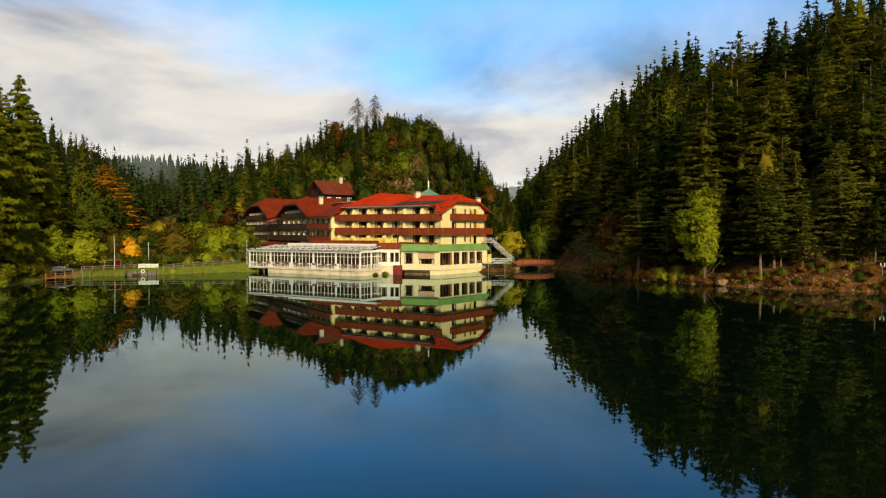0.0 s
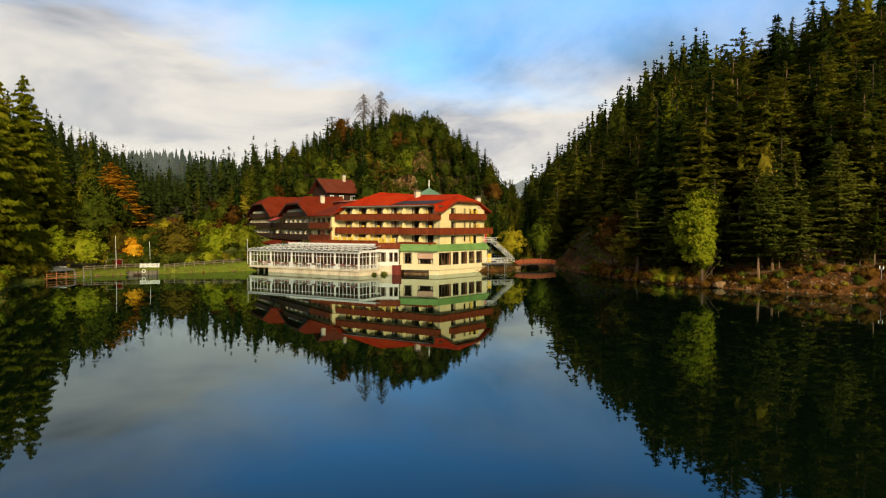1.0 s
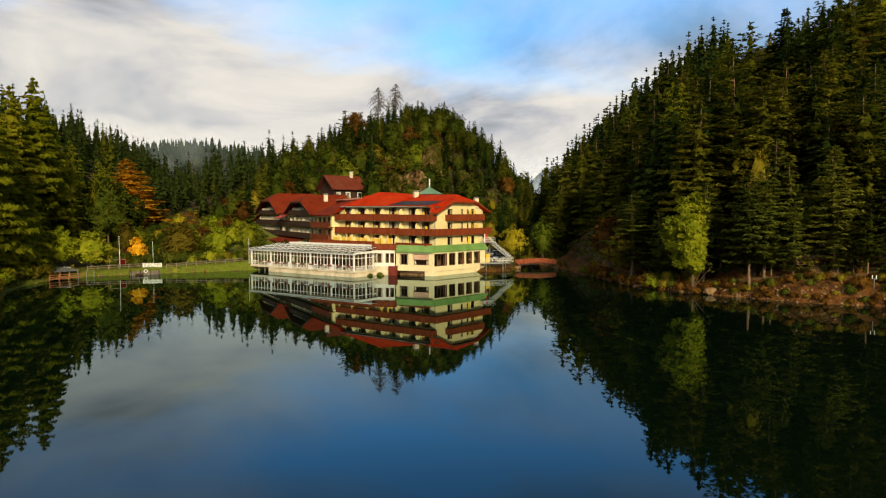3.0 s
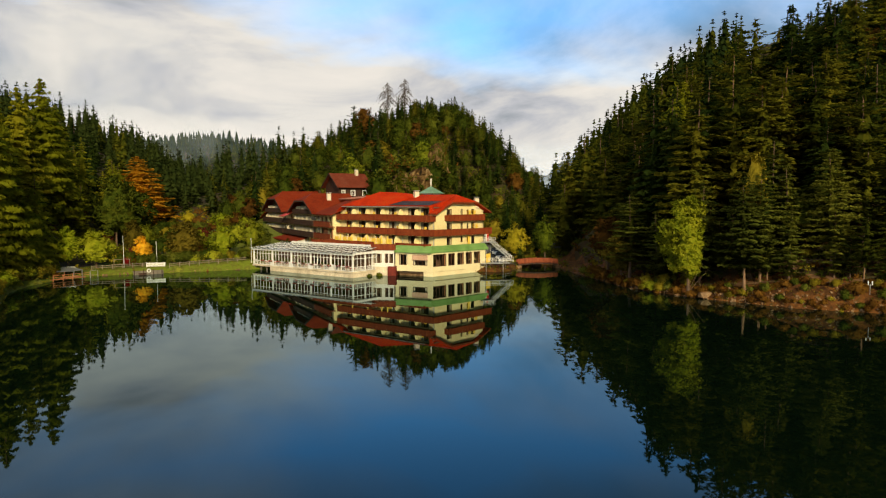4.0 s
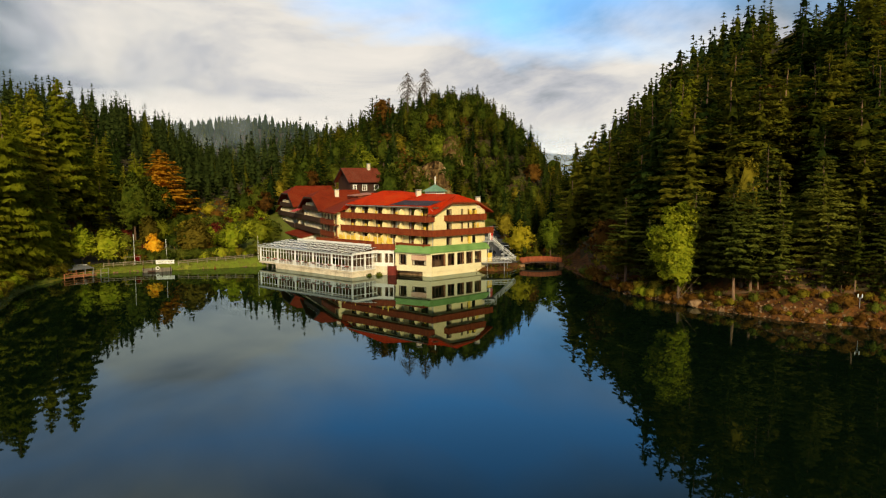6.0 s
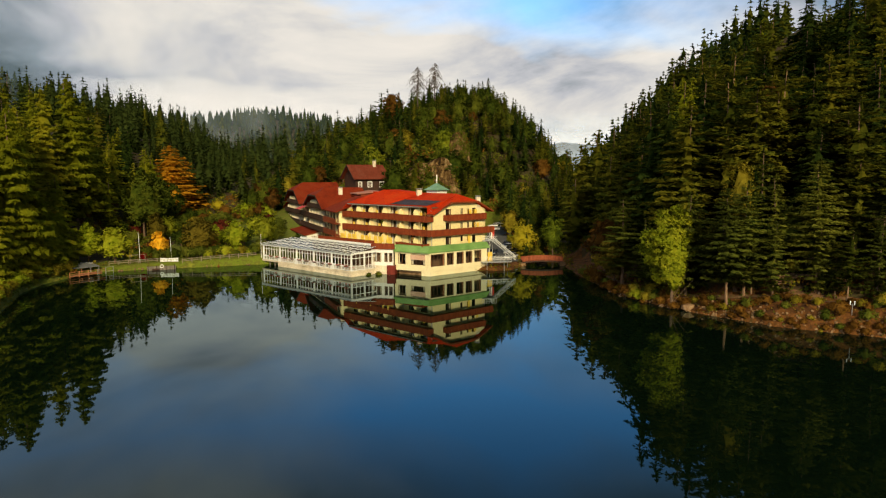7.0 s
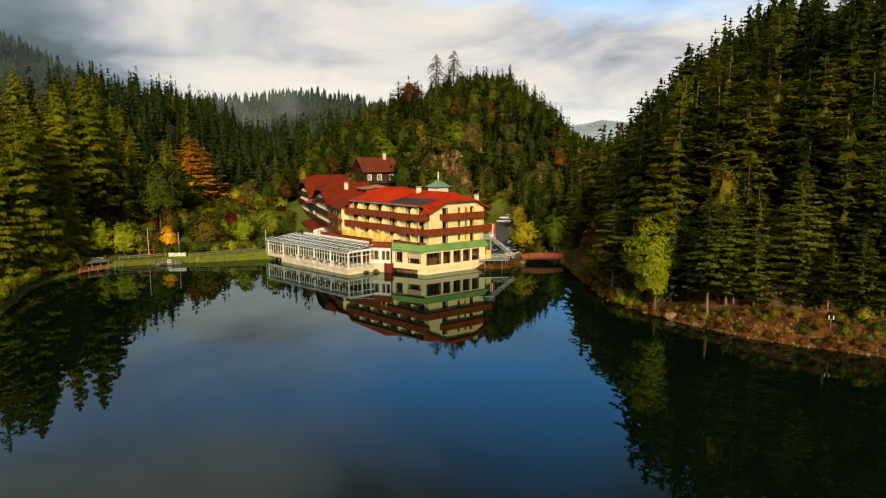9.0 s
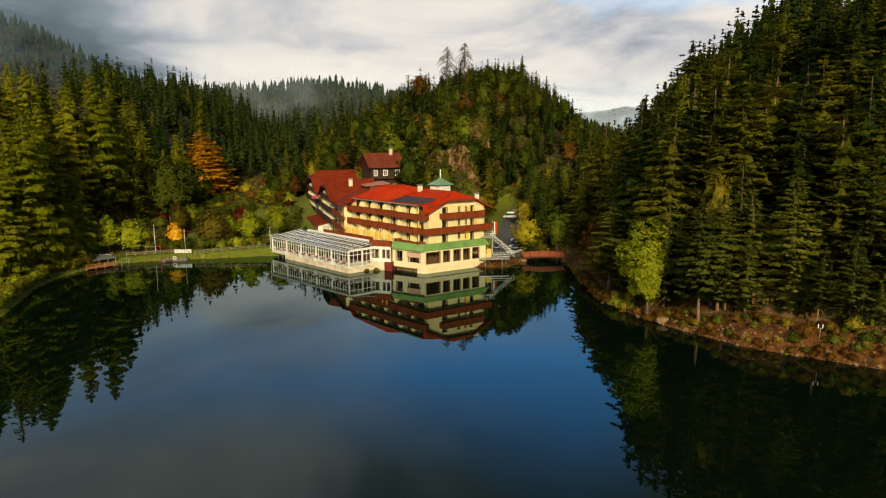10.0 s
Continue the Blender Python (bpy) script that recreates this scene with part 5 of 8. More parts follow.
def pane_glass(name, tint=0.82):
    mat, nt, bsdf = nodes_of(name)
    tr, gl, mx, fr = (nt.nodes.new("ShaderNode" + k) for k in ("BsdfTransparent", "BsdfGlossy", "MixShader", "Fresnel"))
    tr.inputs["Color"].default_value = (tint, tint, tint * 0.98, 1)
    gl.inputs["Roughness"].default_value = 0.02
    fr.inputs["IOR"].default_value = 1.5
    L = nt.links.new
    L(fr.outputs[0], mx.inputs[0]), L(tr.outputs[0], mx.inputs[1]), L(gl.outputs[0], mx.inputs[2])
    L(mx.outputs[0], nt.nodes["Material Output"].inputs["Surface"])
    return mat


def roof_glass(name):
    """Dull, dusty roof glazing that lets half of the daylight through."""
    mat, nt, bsdf = nodes_of(name)
    L = nt.links.new
    tr, mx = nt.nodes.new("ShaderNodeBsdfTransparent"), nt.nodes.new("ShaderNodeMixShader")
    n = noise_node(nt, 0.35, 5, 0.6)
    r = ramp_node(nt, [(0.3, (0.12, 0.145, 0.17)), (0.7, (0.26, 0.3, 0.34))])
    L(n.outputs["Fac"], r.inputs[0]), L(r.outputs["Color"], bsdf.inputs["Base Color"])
    bsdf.inputs["Roughness"].default_value = 0.12
    tr.inputs["Color"].default_value = (0.85, 0.9, 0.92, 1)
    k = ramp_node(nt, [(0.3, (0.35, 0.35, 0.35)), (0.7, (0.65, 0.65, 0.65))])
    L(n.outputs["Fac"], k.inputs[0]), L(k.outputs["Color"], mx.inputs[0])
    L(tr.outputs[0], mx.inputs[1]), L(bsdf.outputs[0], mx.inputs[2])
    L(mx.outputs[0], nt.nodes["Material Output"].inputs["Surface"])
    return mat


M_WALL = surface("cream_render", [(0.7, 0.575, 0.29), (0.78, 0.665, 0.345), (0.82, 0.725, 0.4)], 0.25, 0.9, 9.0, 0.12)
M_PALEWALL = surface("pale_cream_render", [(0.72, 0.62, 0.37), (0.79, 0.7, 0.45), (0.82, 0.75, 0.51)], 0.25, 0.9, 9.0, 0.12)
M_WHITE = surface("white_render", [(0.68, 0.66, 0.6), (0.78, 0.76, 0.71), (0.82, 0.8, 0.76)], 0.3, 0.85, 8.0, 0.12)
M_PAINT = surface("white_paint", [(0.74, 0.75, 0.74), (0.8, 0.81, 0.8), (0.83, 0.83, 0.82)], 0.6, 0.45, 18.0, 0.05)
M_PLINTH = surface("weathered_plinth", [(0.5, 0.42, 0.3), (0.7, 0.61, 0.46), (0.78, 0.7, 0.55)], 0.5, 0.9, 5.0, 0.3)
M_ROOF = tile_material("red_roof_tiles", [(0.3, 0.02, 0.005), (0.46, 0.032, 0.006), (0.42, 0.052, 0.012)])
M_OLDROOF = tile_material("brown_red_roof_tiles", [(0.13, 0.017, 0.006), (0.2, 0.026, 0.008), (0.19, 0.042, 0.016)])
M_HOUSEROOF = tile_material("dull_brown_roof_tiles", [(0.11, 0.026, 0.014), (0.16, 0.038, 0.022), (0.16, 0.055, 0.035)])
M_GREENROOF = surface("green_metal_fascia", [(0.12, 0.24, 0.07), (0.16, 0.31, 0.09), (0.2, 0.34, 0.12)], 0.4, 0.5, 12.0, 0.1, metallic=0.0)
M_COPPER = surface("green_copper", [(0.1, 0.22, 0.15), (0.15, 0.29, 0.2), (0.2, 0.34, 0.25)], 0.8, 0.6, 9.0, 0.15)
M_BALCONY = wood_material("red_brown_balcony_wood", [(0.13, 0.022, 0.006), (0.2, 0.036, 0.009), (0.26, 0.06, 0.016)])
M_DARKWOOD = wood_material("dark_stained_wood", [(0.025, 0.012, 0.008), (0.045, 0.022, 0.014), (0.075, 0.038, 0.022)])
M_TERRACOTTA = surface("orange_render", [(0.45, 0.17, 0.06), (0.56, 0.24, 0.1), (0.6, 0.3, 0.14)], 0.4, 0.85)
M_FRAME = wood_material("brown_window_frame", [(0.09, 0.045, 0.025), (0.13, 0.065, 0.035), (0.17, 0.09, 0.05)])
M_GLASS = pane_glass("window_glass")
# Room interiors in dark brown: their dimness is put into the colour.
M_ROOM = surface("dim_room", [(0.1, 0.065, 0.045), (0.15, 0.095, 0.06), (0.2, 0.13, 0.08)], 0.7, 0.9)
M_CURTAIN = surface("cream_curtain", [(0.62, 0.55, 0.4), (0.7, 0.63, 0.48), (0.74, 0.68, 0.54)], 2.0, 0.9, 14.0, 0.3, (1, 1, 0.1))
M_DRAPE = surface("rust_drape", [(0.3, 0.12, 0.06), (0.4, 0.18, 0.09), (0.46, 0.24, 0.13)], 2.0, 0.9, 14.0, 0.3, (1, 1, 0.1))
M_YELLOW = surface("yellow_canvas", [(0.7, 0.46, 0.06), (0.78, 0.54, 0.09), (0.82, 0.6, 0.14)], 1.0, 0.85)
M_BLIND = surface("pink_blind", [(0.5, 0.3, 0.2), (0.56, 0.36, 0.26), (0.6, 0.4, 0.3)], 1.0, 0.85)
M_SOLAR = surface("solar_glass", [(0.03, 0.024, 0.03), (0.045, 0.036, 0.043), (0.07, 0.055, 0.06)], 0.8, 0.62, 8.0, 0.02, spec=0.15)
M_METAL = surface("galvanised_metal", [(0.3, 0.31, 0.32), (0.42, 0.43, 0.44), (0.5, 0.51, 0.51)], 1.0, 0.45, 16.0, 0.08, metallic=0.6)
M_GREYROOF = roof_glass("veranda_roof_glass")
M_RED = surface("red_paint", [(0.4, 0.02, 0.012), (0.52, 0.03, 0.015), (0.58, 0.05, 0.025)], 0.8, 0.5)
M_MAROONPAINT = surface("dark_red_paint", [(0.1, 0.012, 0.008), (0.15, 0.02, 0.012), (0.2, 0.03, 0.02)], 0.8, 0.6)
M_RUSTWOOD = wood_material("red_bridge_wood", [(0.16, 0.035, 0.014), (0.24, 0.055, 0.02), (0.3, 0.09, 0.04)])
M_GREYWOOD = wood_material("grey_weathered_wood", [(0.1, 0.085, 0.07), (0.16, 0.14, 0.115), (0.24, 0.21, 0.18)])
M_TABLE = surface("red_tablecloth", [(0.36, 0.05, 0.03), (0.46, 0.08, 0.05), (0.5, 0.12, 0.08)], 1.0, 0.85)


def holed_wall(fr, s0, s1, z0, z1, holes, thick=0.35, d0=0.0):
    """A wall with openings right through it. holes: (s0, s1, z0, z1)."""
    m = Mesh(fr)
    cuts = sorted({s0, s1, *[h[0] for h in holes], *[h[1] for h in holes]})
    for a, b in zip(cuts, cuts[1:]):
        z = z0
        for h in sorted((h for h in holes if h[0] < b - 1e-6 and h[1] > a + 1e-6), key=lambda h: h[2]):
            if h[2] > z + 1e-6:
                m.box(a, b, d0, d0 + thick, z, h[2])
            z = h[3]
        if z < z1 - 1e-6:
            m.box(a, b, d0, d0 + thick, z, z1)
    return m


def add_window(parent, fr, s0, s1, z0, z1, d=0.12, panes=2, bars=0, frame_mat=None, curtain=0.0, name="window", rng=None, curtain_mat=None):
    """A window with its frame, each pane and a curtain behind."""
    w = 0.09
    m = Mesh(fr)
    m.box(s0, s1, d - 0.04, d + 0.05, z0, z0 + w), m.box(s0, s1, d - 0.04, d + 0.05, z1 - w, z1)
    xs = [s0 + (s1 - s0) * i / panes for i in range(panes + 1)]
    for i, x in enumerate(xs):
        a = s0 if i == 0 else x - w / 2 if i < panes else s1 - w
        m.box(a, a + w, d - 0.04, d + 0.05, z0 + w, z1 - w)
    for k in range(bars):
        z = z0 + (z1 - z0) * (k + 1) / (bars + 1)
        m.box(s0 + w, s1 - w, d - 0.025, d + 0.035, z - 0.025, z + 0.025)
    ob = part(name, m, frame_mat or M_FRAME, parent)
    for i in range(panes):
        g = Mesh(fr)
        g.face((xs[i] + w / 2, d, z0 + w), (xs[i + 1] - w / 2, d, z0 + w), (xs[i + 1] - w / 2, d, z1 - w), (xs[i] + w / 2, d, z1 - w))
        p = part("pane", g, M_GLASS, ob)
        p.visible_shadow = False
    if curtain:
        c = Mesh(fr)
        for lo, hi in ((s0 + 0.05, s0 + (s1 - s0) * curtain), (s1 - (s1 - s0) * curtain * 0.6, s1 - 0.05)):
            n = max(4, int((hi - lo) / 0.12))
            pts = [(lo + (hi - lo) * i / n, d + 0.22 + (0.05 if i % 2 else 0)) for i in range(n + 1)]
            for (xa, ya), (xb, yb) in zip(pts, pts[1:]):
                c.face((xa, ya, z0 + 0.05), (xb, yb, z0 + 0.05), (xb, yb, z1 - 0.05), (xa, ya, z1 - 0.05))
        part("curtain", c, curtain_mat or M_CURTAIN, ob)
    return ob


def balcony(parent, fr, s0, s1, floor, reach, material, ends=(True, True), wave=True, high=1.15, drop=0.2, name="balcony", posts=True):
    """A wooden balcony: slab, boarded front with a scalloped lower edge, hand rail and returns."""
    slab = Mesh(fr)
    slab.box(s0 + 0.05, s1 - 0.05, -reach + 0.06, 0.0, floor - 0.18, floor)
    ob = part(name, slab, material, parent)
    front = Mesh(fr)
    n = max(2, int((s1 - s0) / 1.1))
    low = []
    for i in range(n):
        for k in range(4):
            t = (i + k / 4) / n
            low.append((s0 + (s1 - s0) * t, floor - drop - (0.13 * math.sin(math.pi * k / 4) if wave else 0)))
    low.append((s1, floor - drop))
    front.prism(low + [(s1, floor + high - 0.1), (s0, floor + high - 0.1)], -reach, -reach + 0.06, "y")
    for k in (0, 1):
        if ends[k]:
            e = s0 if k == 0 else s1 - 0.06
            front.box(e, e + 0.06, -reach + 0.06, 0.0, floor - drop, floor + high - 0.1)
    part("railing_panel", front, material, ob)
    rail = Mesh(fr)
    rail.box(s0 - 0.04, s1 + 0.04, -reach - 0.06, -reach + 0.12, floor + high - 0.1, floor + high)
    part("hand_rail", rail, material, ob)
    # boards: thin proud strips on the front
    strips = Mesh(fr)
    k = int((s1 - s0) / 0.42)
    for i in range(k):
        x = s0 + (s1 - s0) * (i + 0.5) / k
        strips.box(x - 0.19, x + 0.19, -reach - 0.025, -reach, floor - drop + 0.02, floor + high - 0.16)
    part("cladding", strips, material, ob)
    return ob


def partition(parent, fr, s, reach, floor, top, material):
    """A privacy screen with a curved top between two balconies."""
    m = Mesh(fr)
    pts = [(0.0, floor), (0.0, top)]
    for k in range(7):
        a = math.pi / 2 * k / 6
        pts.append((-reach * 0.35 - reach * 0.5 * math.sin(a), top - (top - floor - 1.3) * (1 - math.cos(a))))
    pts.append((-reach * 0.85, floor))
    m.prism(pts, s - 0.06, s + 0.06, "x")
    return part("partition_screen", m, material, parent)


def chimney(parent, x, y, z0, z1, w=0.9, turn=0.55, material=None):
    c, s = math.cos(turn), math.sin(turn)
    fr = frame_at((x, y, 0), (c, s), (-s, c))
    m = Mesh(fr)
    m.box(-w / 2, w / 2, -w * 0.4, w * 0.4, z0, z1 - 0.3)
    ob = part("chimney", m, material or M_PLINTH, parent, "pale rendered chimney")
    cap = Mesh(fr)
    for px in (-w * 0.42, w * 0.32):
        for py in (-w * 0.33, w * 0.23):
            cap.box(px, px + 0.1, py, py + 0.1, z1 - 0.3, z1 - 0.1)
    cap.box(-w * 0.6, w * 0.6, -w * 0.5, w * 0.5, z1 - 0.1, z1)
    part("chimney_cap", cap, M_METAL, ob)
    return ob


# ---- hotel, main house ----
HV, HU = (-0.85, 0.527), (0.63, 0.777)
FLOORS = (6.4, 9.4, 12.4)
FRONT_WINDOWS = [(24.4, 26.3), (20.0, 22.2), (15.5, 17.7), (10.9, 13.0), (5.0, 7.4), (1.6, 3.8)]
SIDE_WINDOWS = [(3.6, 5.2, 0.1, 2.3), (8.0, 8.7, 1.0, 2.3), (10.0, 10.6, 1.0, 2.2), (11.5, 12.6, 0.1, 2.3)]


def hotel_main():
    house = thing("hotel", (-0.4, 147.6, 0.6), "cream lakeside hotel with red roof and red-brown wooden balconies", "hotel")
    # front wall, from the lower storey's top to the eaves, with its sloping left shoulder
    holes = [(a, b, f + 0.08, f + 2.5) for f in FLOORS for a, b in FRONT_WINDOWS]
    part("wall", holed_wall(HOTEL, 0.75, 26.6, 5.4, 15.3, holes), M_WALL, house)
    m = Mesh(HOTEL)
    m.box(0.35, 0.75, 0, 0.35, 5.4, 14.1)
    part("wall", m, M_WALL, house)
    m = Mesh(HOTEL)
    m.prism([(26.6, 5.4), (28.2, 5.4), (28.2, 14.0), (26.6, 15.25)], 0, 0.35, "y")
    part("wall", m, M_WALL, house)
    for f in FLOORS:
        for k, (a, b) in enumerate(FRONT_WINDOWS):
            w = add_window(house, HOTEL, a, b, f + 0.08, f + 2.5, panes=2 if k % 2 else 3, curtain=0.3 if (k + int(f)) % 3 else 0.45)
    # right wall under the half-hipped gable
    side = frame_at((-0.4, 147.6, 0), HU, HV)
    holes = [(a, b, f + lo, f + hi) for f in FLOORS for a, b, lo, hi in SIDE_WINDOWS]
    part("wall", holed_wall(side, 2.0, 13.4, 5.4, 14.8, holes), M_WALL, house)
    for outline in ([(0.0, 5.4), (2.0, 5.4), (2.0, 15.0), (0.0, 14.1)], [(13.4, 5.4), (15.6, 5.4), (15.6, 14.3), (13.4, 15.35)]):
        g = Mesh(side)
        g.prism(outline, 0, 0.35, "y")
        part("wall", g, M_WALL, house)
    g = Mesh(side)
    g.prism([(2.0, 14.8), (13.4, 14.8), (13.4, 15.35), (12.2, 15.97), (4.2, 15.97), (2.0, 15.0)], 0, 0.35, "y")
    part("gable", g, M_WALL, house)
    for f in FLOORS:
        for a, b, lo, hi in SIDE_WINDOWS:
            add_window(house, side, a, b, f + lo, f + hi, panes=1 if b - a < 1.2 else 2, curtain=0.25)
    # back and left walls, floors and inner rooms
    m = Mesh(HOTEL)
    m.box(0.0, 28.2, 15.25, 15.6, 3.0, 14.7)
    m.box(27.85, 28.2, 0.35, 15.25, 3.0, 14.0)
    part("wall", m, M_WALL, house)
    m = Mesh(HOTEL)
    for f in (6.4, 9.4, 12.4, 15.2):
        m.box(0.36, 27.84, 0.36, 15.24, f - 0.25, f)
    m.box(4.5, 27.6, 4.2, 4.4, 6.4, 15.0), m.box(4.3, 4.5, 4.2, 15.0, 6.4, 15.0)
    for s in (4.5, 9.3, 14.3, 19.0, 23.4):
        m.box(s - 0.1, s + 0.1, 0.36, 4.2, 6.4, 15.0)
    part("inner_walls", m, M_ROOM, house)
    # balconies on the front
    for k, f in enumerate((9.4, 12.4)):
        b = balcony(house, HOTEL, 9.0, 28.0, f, 1.45, M_BALCONY, (False, True))
        for s in (14.3, 18.9, 23.2):
            partition(b, HOTEL, s, 1.4, f, f + 2.3, M_WALL)
        b = balcony(house, HOTEL, -0.2 if k else -1.25, 9.0, f - 0.08, 1.75 if k == 0 else 1.6, M_BALCONY, (k == 1, False))
        for s in (4.5, 9.0):
            partition(b, HOTEL, s, 1.4, f, f + 2.3, M_WALL)
    low = balcony(house, HOTEL, 1.0, 9.3, 6.4, 1.9, M_BALCONY, (True, True), high=1.0)
    partition(low, HOTEL, 4.5, 1.5, 6.4, 8.6, M_WALL)
    # balconies on the right
    balcony(house, side, 2.9, 14.7, 12.4, 1.2, M_BALCONY, (True, True))
    balcony(house, side, -1.75, 17.0, 9.32, 1.25, M_BALCONY, (False, True))
    # doors' curtains and screens seen on the terrace storey
    for s in (9.6, 14.2, 18.7, 23.1, 27.2):
        partition(house, HOTEL, s, 2.2, 6.4, 8.9, M_WALL)
    hotel_roof(house)
    lower_storey(house)
    chimney(house, -5.9, 159.3, 16.4, 18.9, 1.1)
    chimney(house, 7.9, 158.2, 14.8, 17.4, 0.95)
    # downpipes
    for s, d in ((0.3, -0.08), (9.0, -0.1)):
        m = Mesh(HOTEL)
        m.tube([(s, d, 5.6), (s, d, 14.4), (s + 0.1, d - 0.5, 14.9)], 0.06, 6)
        part("downpipe", m, M_METAL, house)
    return house


def hotel_roof(house):
    """Half-hipped main roof, a broad front hip, and the flat lean-to that bears the solar panels."""
    m = Mesh(HOTEL)
    e, r, t = 0.28, 8.4, 0.0
    ridge = 17.9
    # right half-hip and the front and back slopes of the gable end
    m.slab([(-1.3, -1.1, 13.9), (0.75, -1.1, 13.9), (0.75, 6.2, 17.0), (1.5, r, ridge), (-1.1, 4.2, 16.3)], e)
    m.slab([(-1.1, 4.2, 16.3), (1.5, r, ridge), (-1.1, 12.2, 16.3)], e)
    m.slab([(-1.1, 12.2, 16.3), (1.5, r, ridge), (28.9, r, ridge), (28.9, 16.9, 14.0), (-1.1, 16.9, 14.0)], e)
    # shallow lean-to over the right part of the front
    m.slab([(0.7, -1.1, 15.45), (14.4, -1.1, 15.45), (14.4, 4.1, 16.42), (0.7, 4.1, 16.42)], e)
    m.slab([(0.7, 4.1, 16.42), (14.4, 4.1, 16.42), (14.4, r, ridge + 0.03), (1.4, r, ridge + 0.03)], e)
    m.face((0.72, -0.9, 14.0), (0.72, -0.9, 15.3), (0.72, 4.1, 16.2), (0.72, 7.4, 17.4), (0.72, 4.1, 16.0))
    # front hip over the left part, rising to its own apex
    a = (19.2, 3.4, 18.6)
    m.slab([(13.6, -1.15, 15.5), (26.4, -1.15, 15.5), a], e)
    m.slab([(13.6, -1.15, 15.5), a, (19.2, r, 18.55), (11.8, r, ridge + 0.05)], e)
    m.slab([(26.4, -1.15, 15.5), (28.9, -1.0, 13.75), (28.9, r, ridge - 0.5), (24.0, r, 18.0), (19.2, r, 18.55), a], e)
    roof = part("roof", m, M_ROOF, house, "bright red tiled hip roof")
    f = Mesh(HOTEL)
    f.box(0.7, 26.4, -1.2, -1.12, 15.15, 15.42)
    f.box(-1.2, -1.13, 4.1, 12.3, 15.95, 16.28)
    f.box(-1.3, 0.75, -1.2, -1.12, 13.6, 13.88)
    f.prism([(-1.05, 13.7), (-1.05, 14.0), (4.2, 16.3), (4.2, 15.95)], -1.2, -1.12, "x")
    f.prism([(12.2, 15.95), (12.2, 16.3), (16.95, 14.0), (16.95, 13.7)], -1.2, -1.12, "x")
    part("bargeboard", f, M_BALCONY, roof)
    # soffit under the eaves
    q = Mesh(HOTEL)
    q.box(1.7, 26.5, -1.1, 0.0, 15.16, 15.2)
    part("soffit", q, M_DARKWOOD, roof)
    # solar field
    for i in range(7):
        for j in range(3):
            p = Mesh(HOTEL)
            s0, d0 = 1.0 + i * 1.62 + 0.25 * j, -0.75 + j * 1.55
            slope = 0.97 / 5.2
            z = lambda d: 15.45 + (d + 1.1) * slope + 0.09
            p.slab([(s0, d0, z(d0)), (s0 + 1.56, d0, z(d0)), (s0 + 1.56, d0 + 1.48, z(d0 + 1.48)), (s0, d0 + 1.48, z(d0 + 1.48))], 0.05)
            part("solar_panel", p, M_SOLAR, roof, "dark solar panel" if i + j == 0 else "")
    g = Mesh(HOTEL)
    g.tube([(1.8, -1.22, 15.2), (26.4, -1.22, 15.2)], 0.08, 6)
    part("gutter", g, M_METAL, roof)


R_CORNER, R_LEFT, R_RIGHT = (-0.75, 146.15), (-9.1, 148.7), (9.95, 158.9)


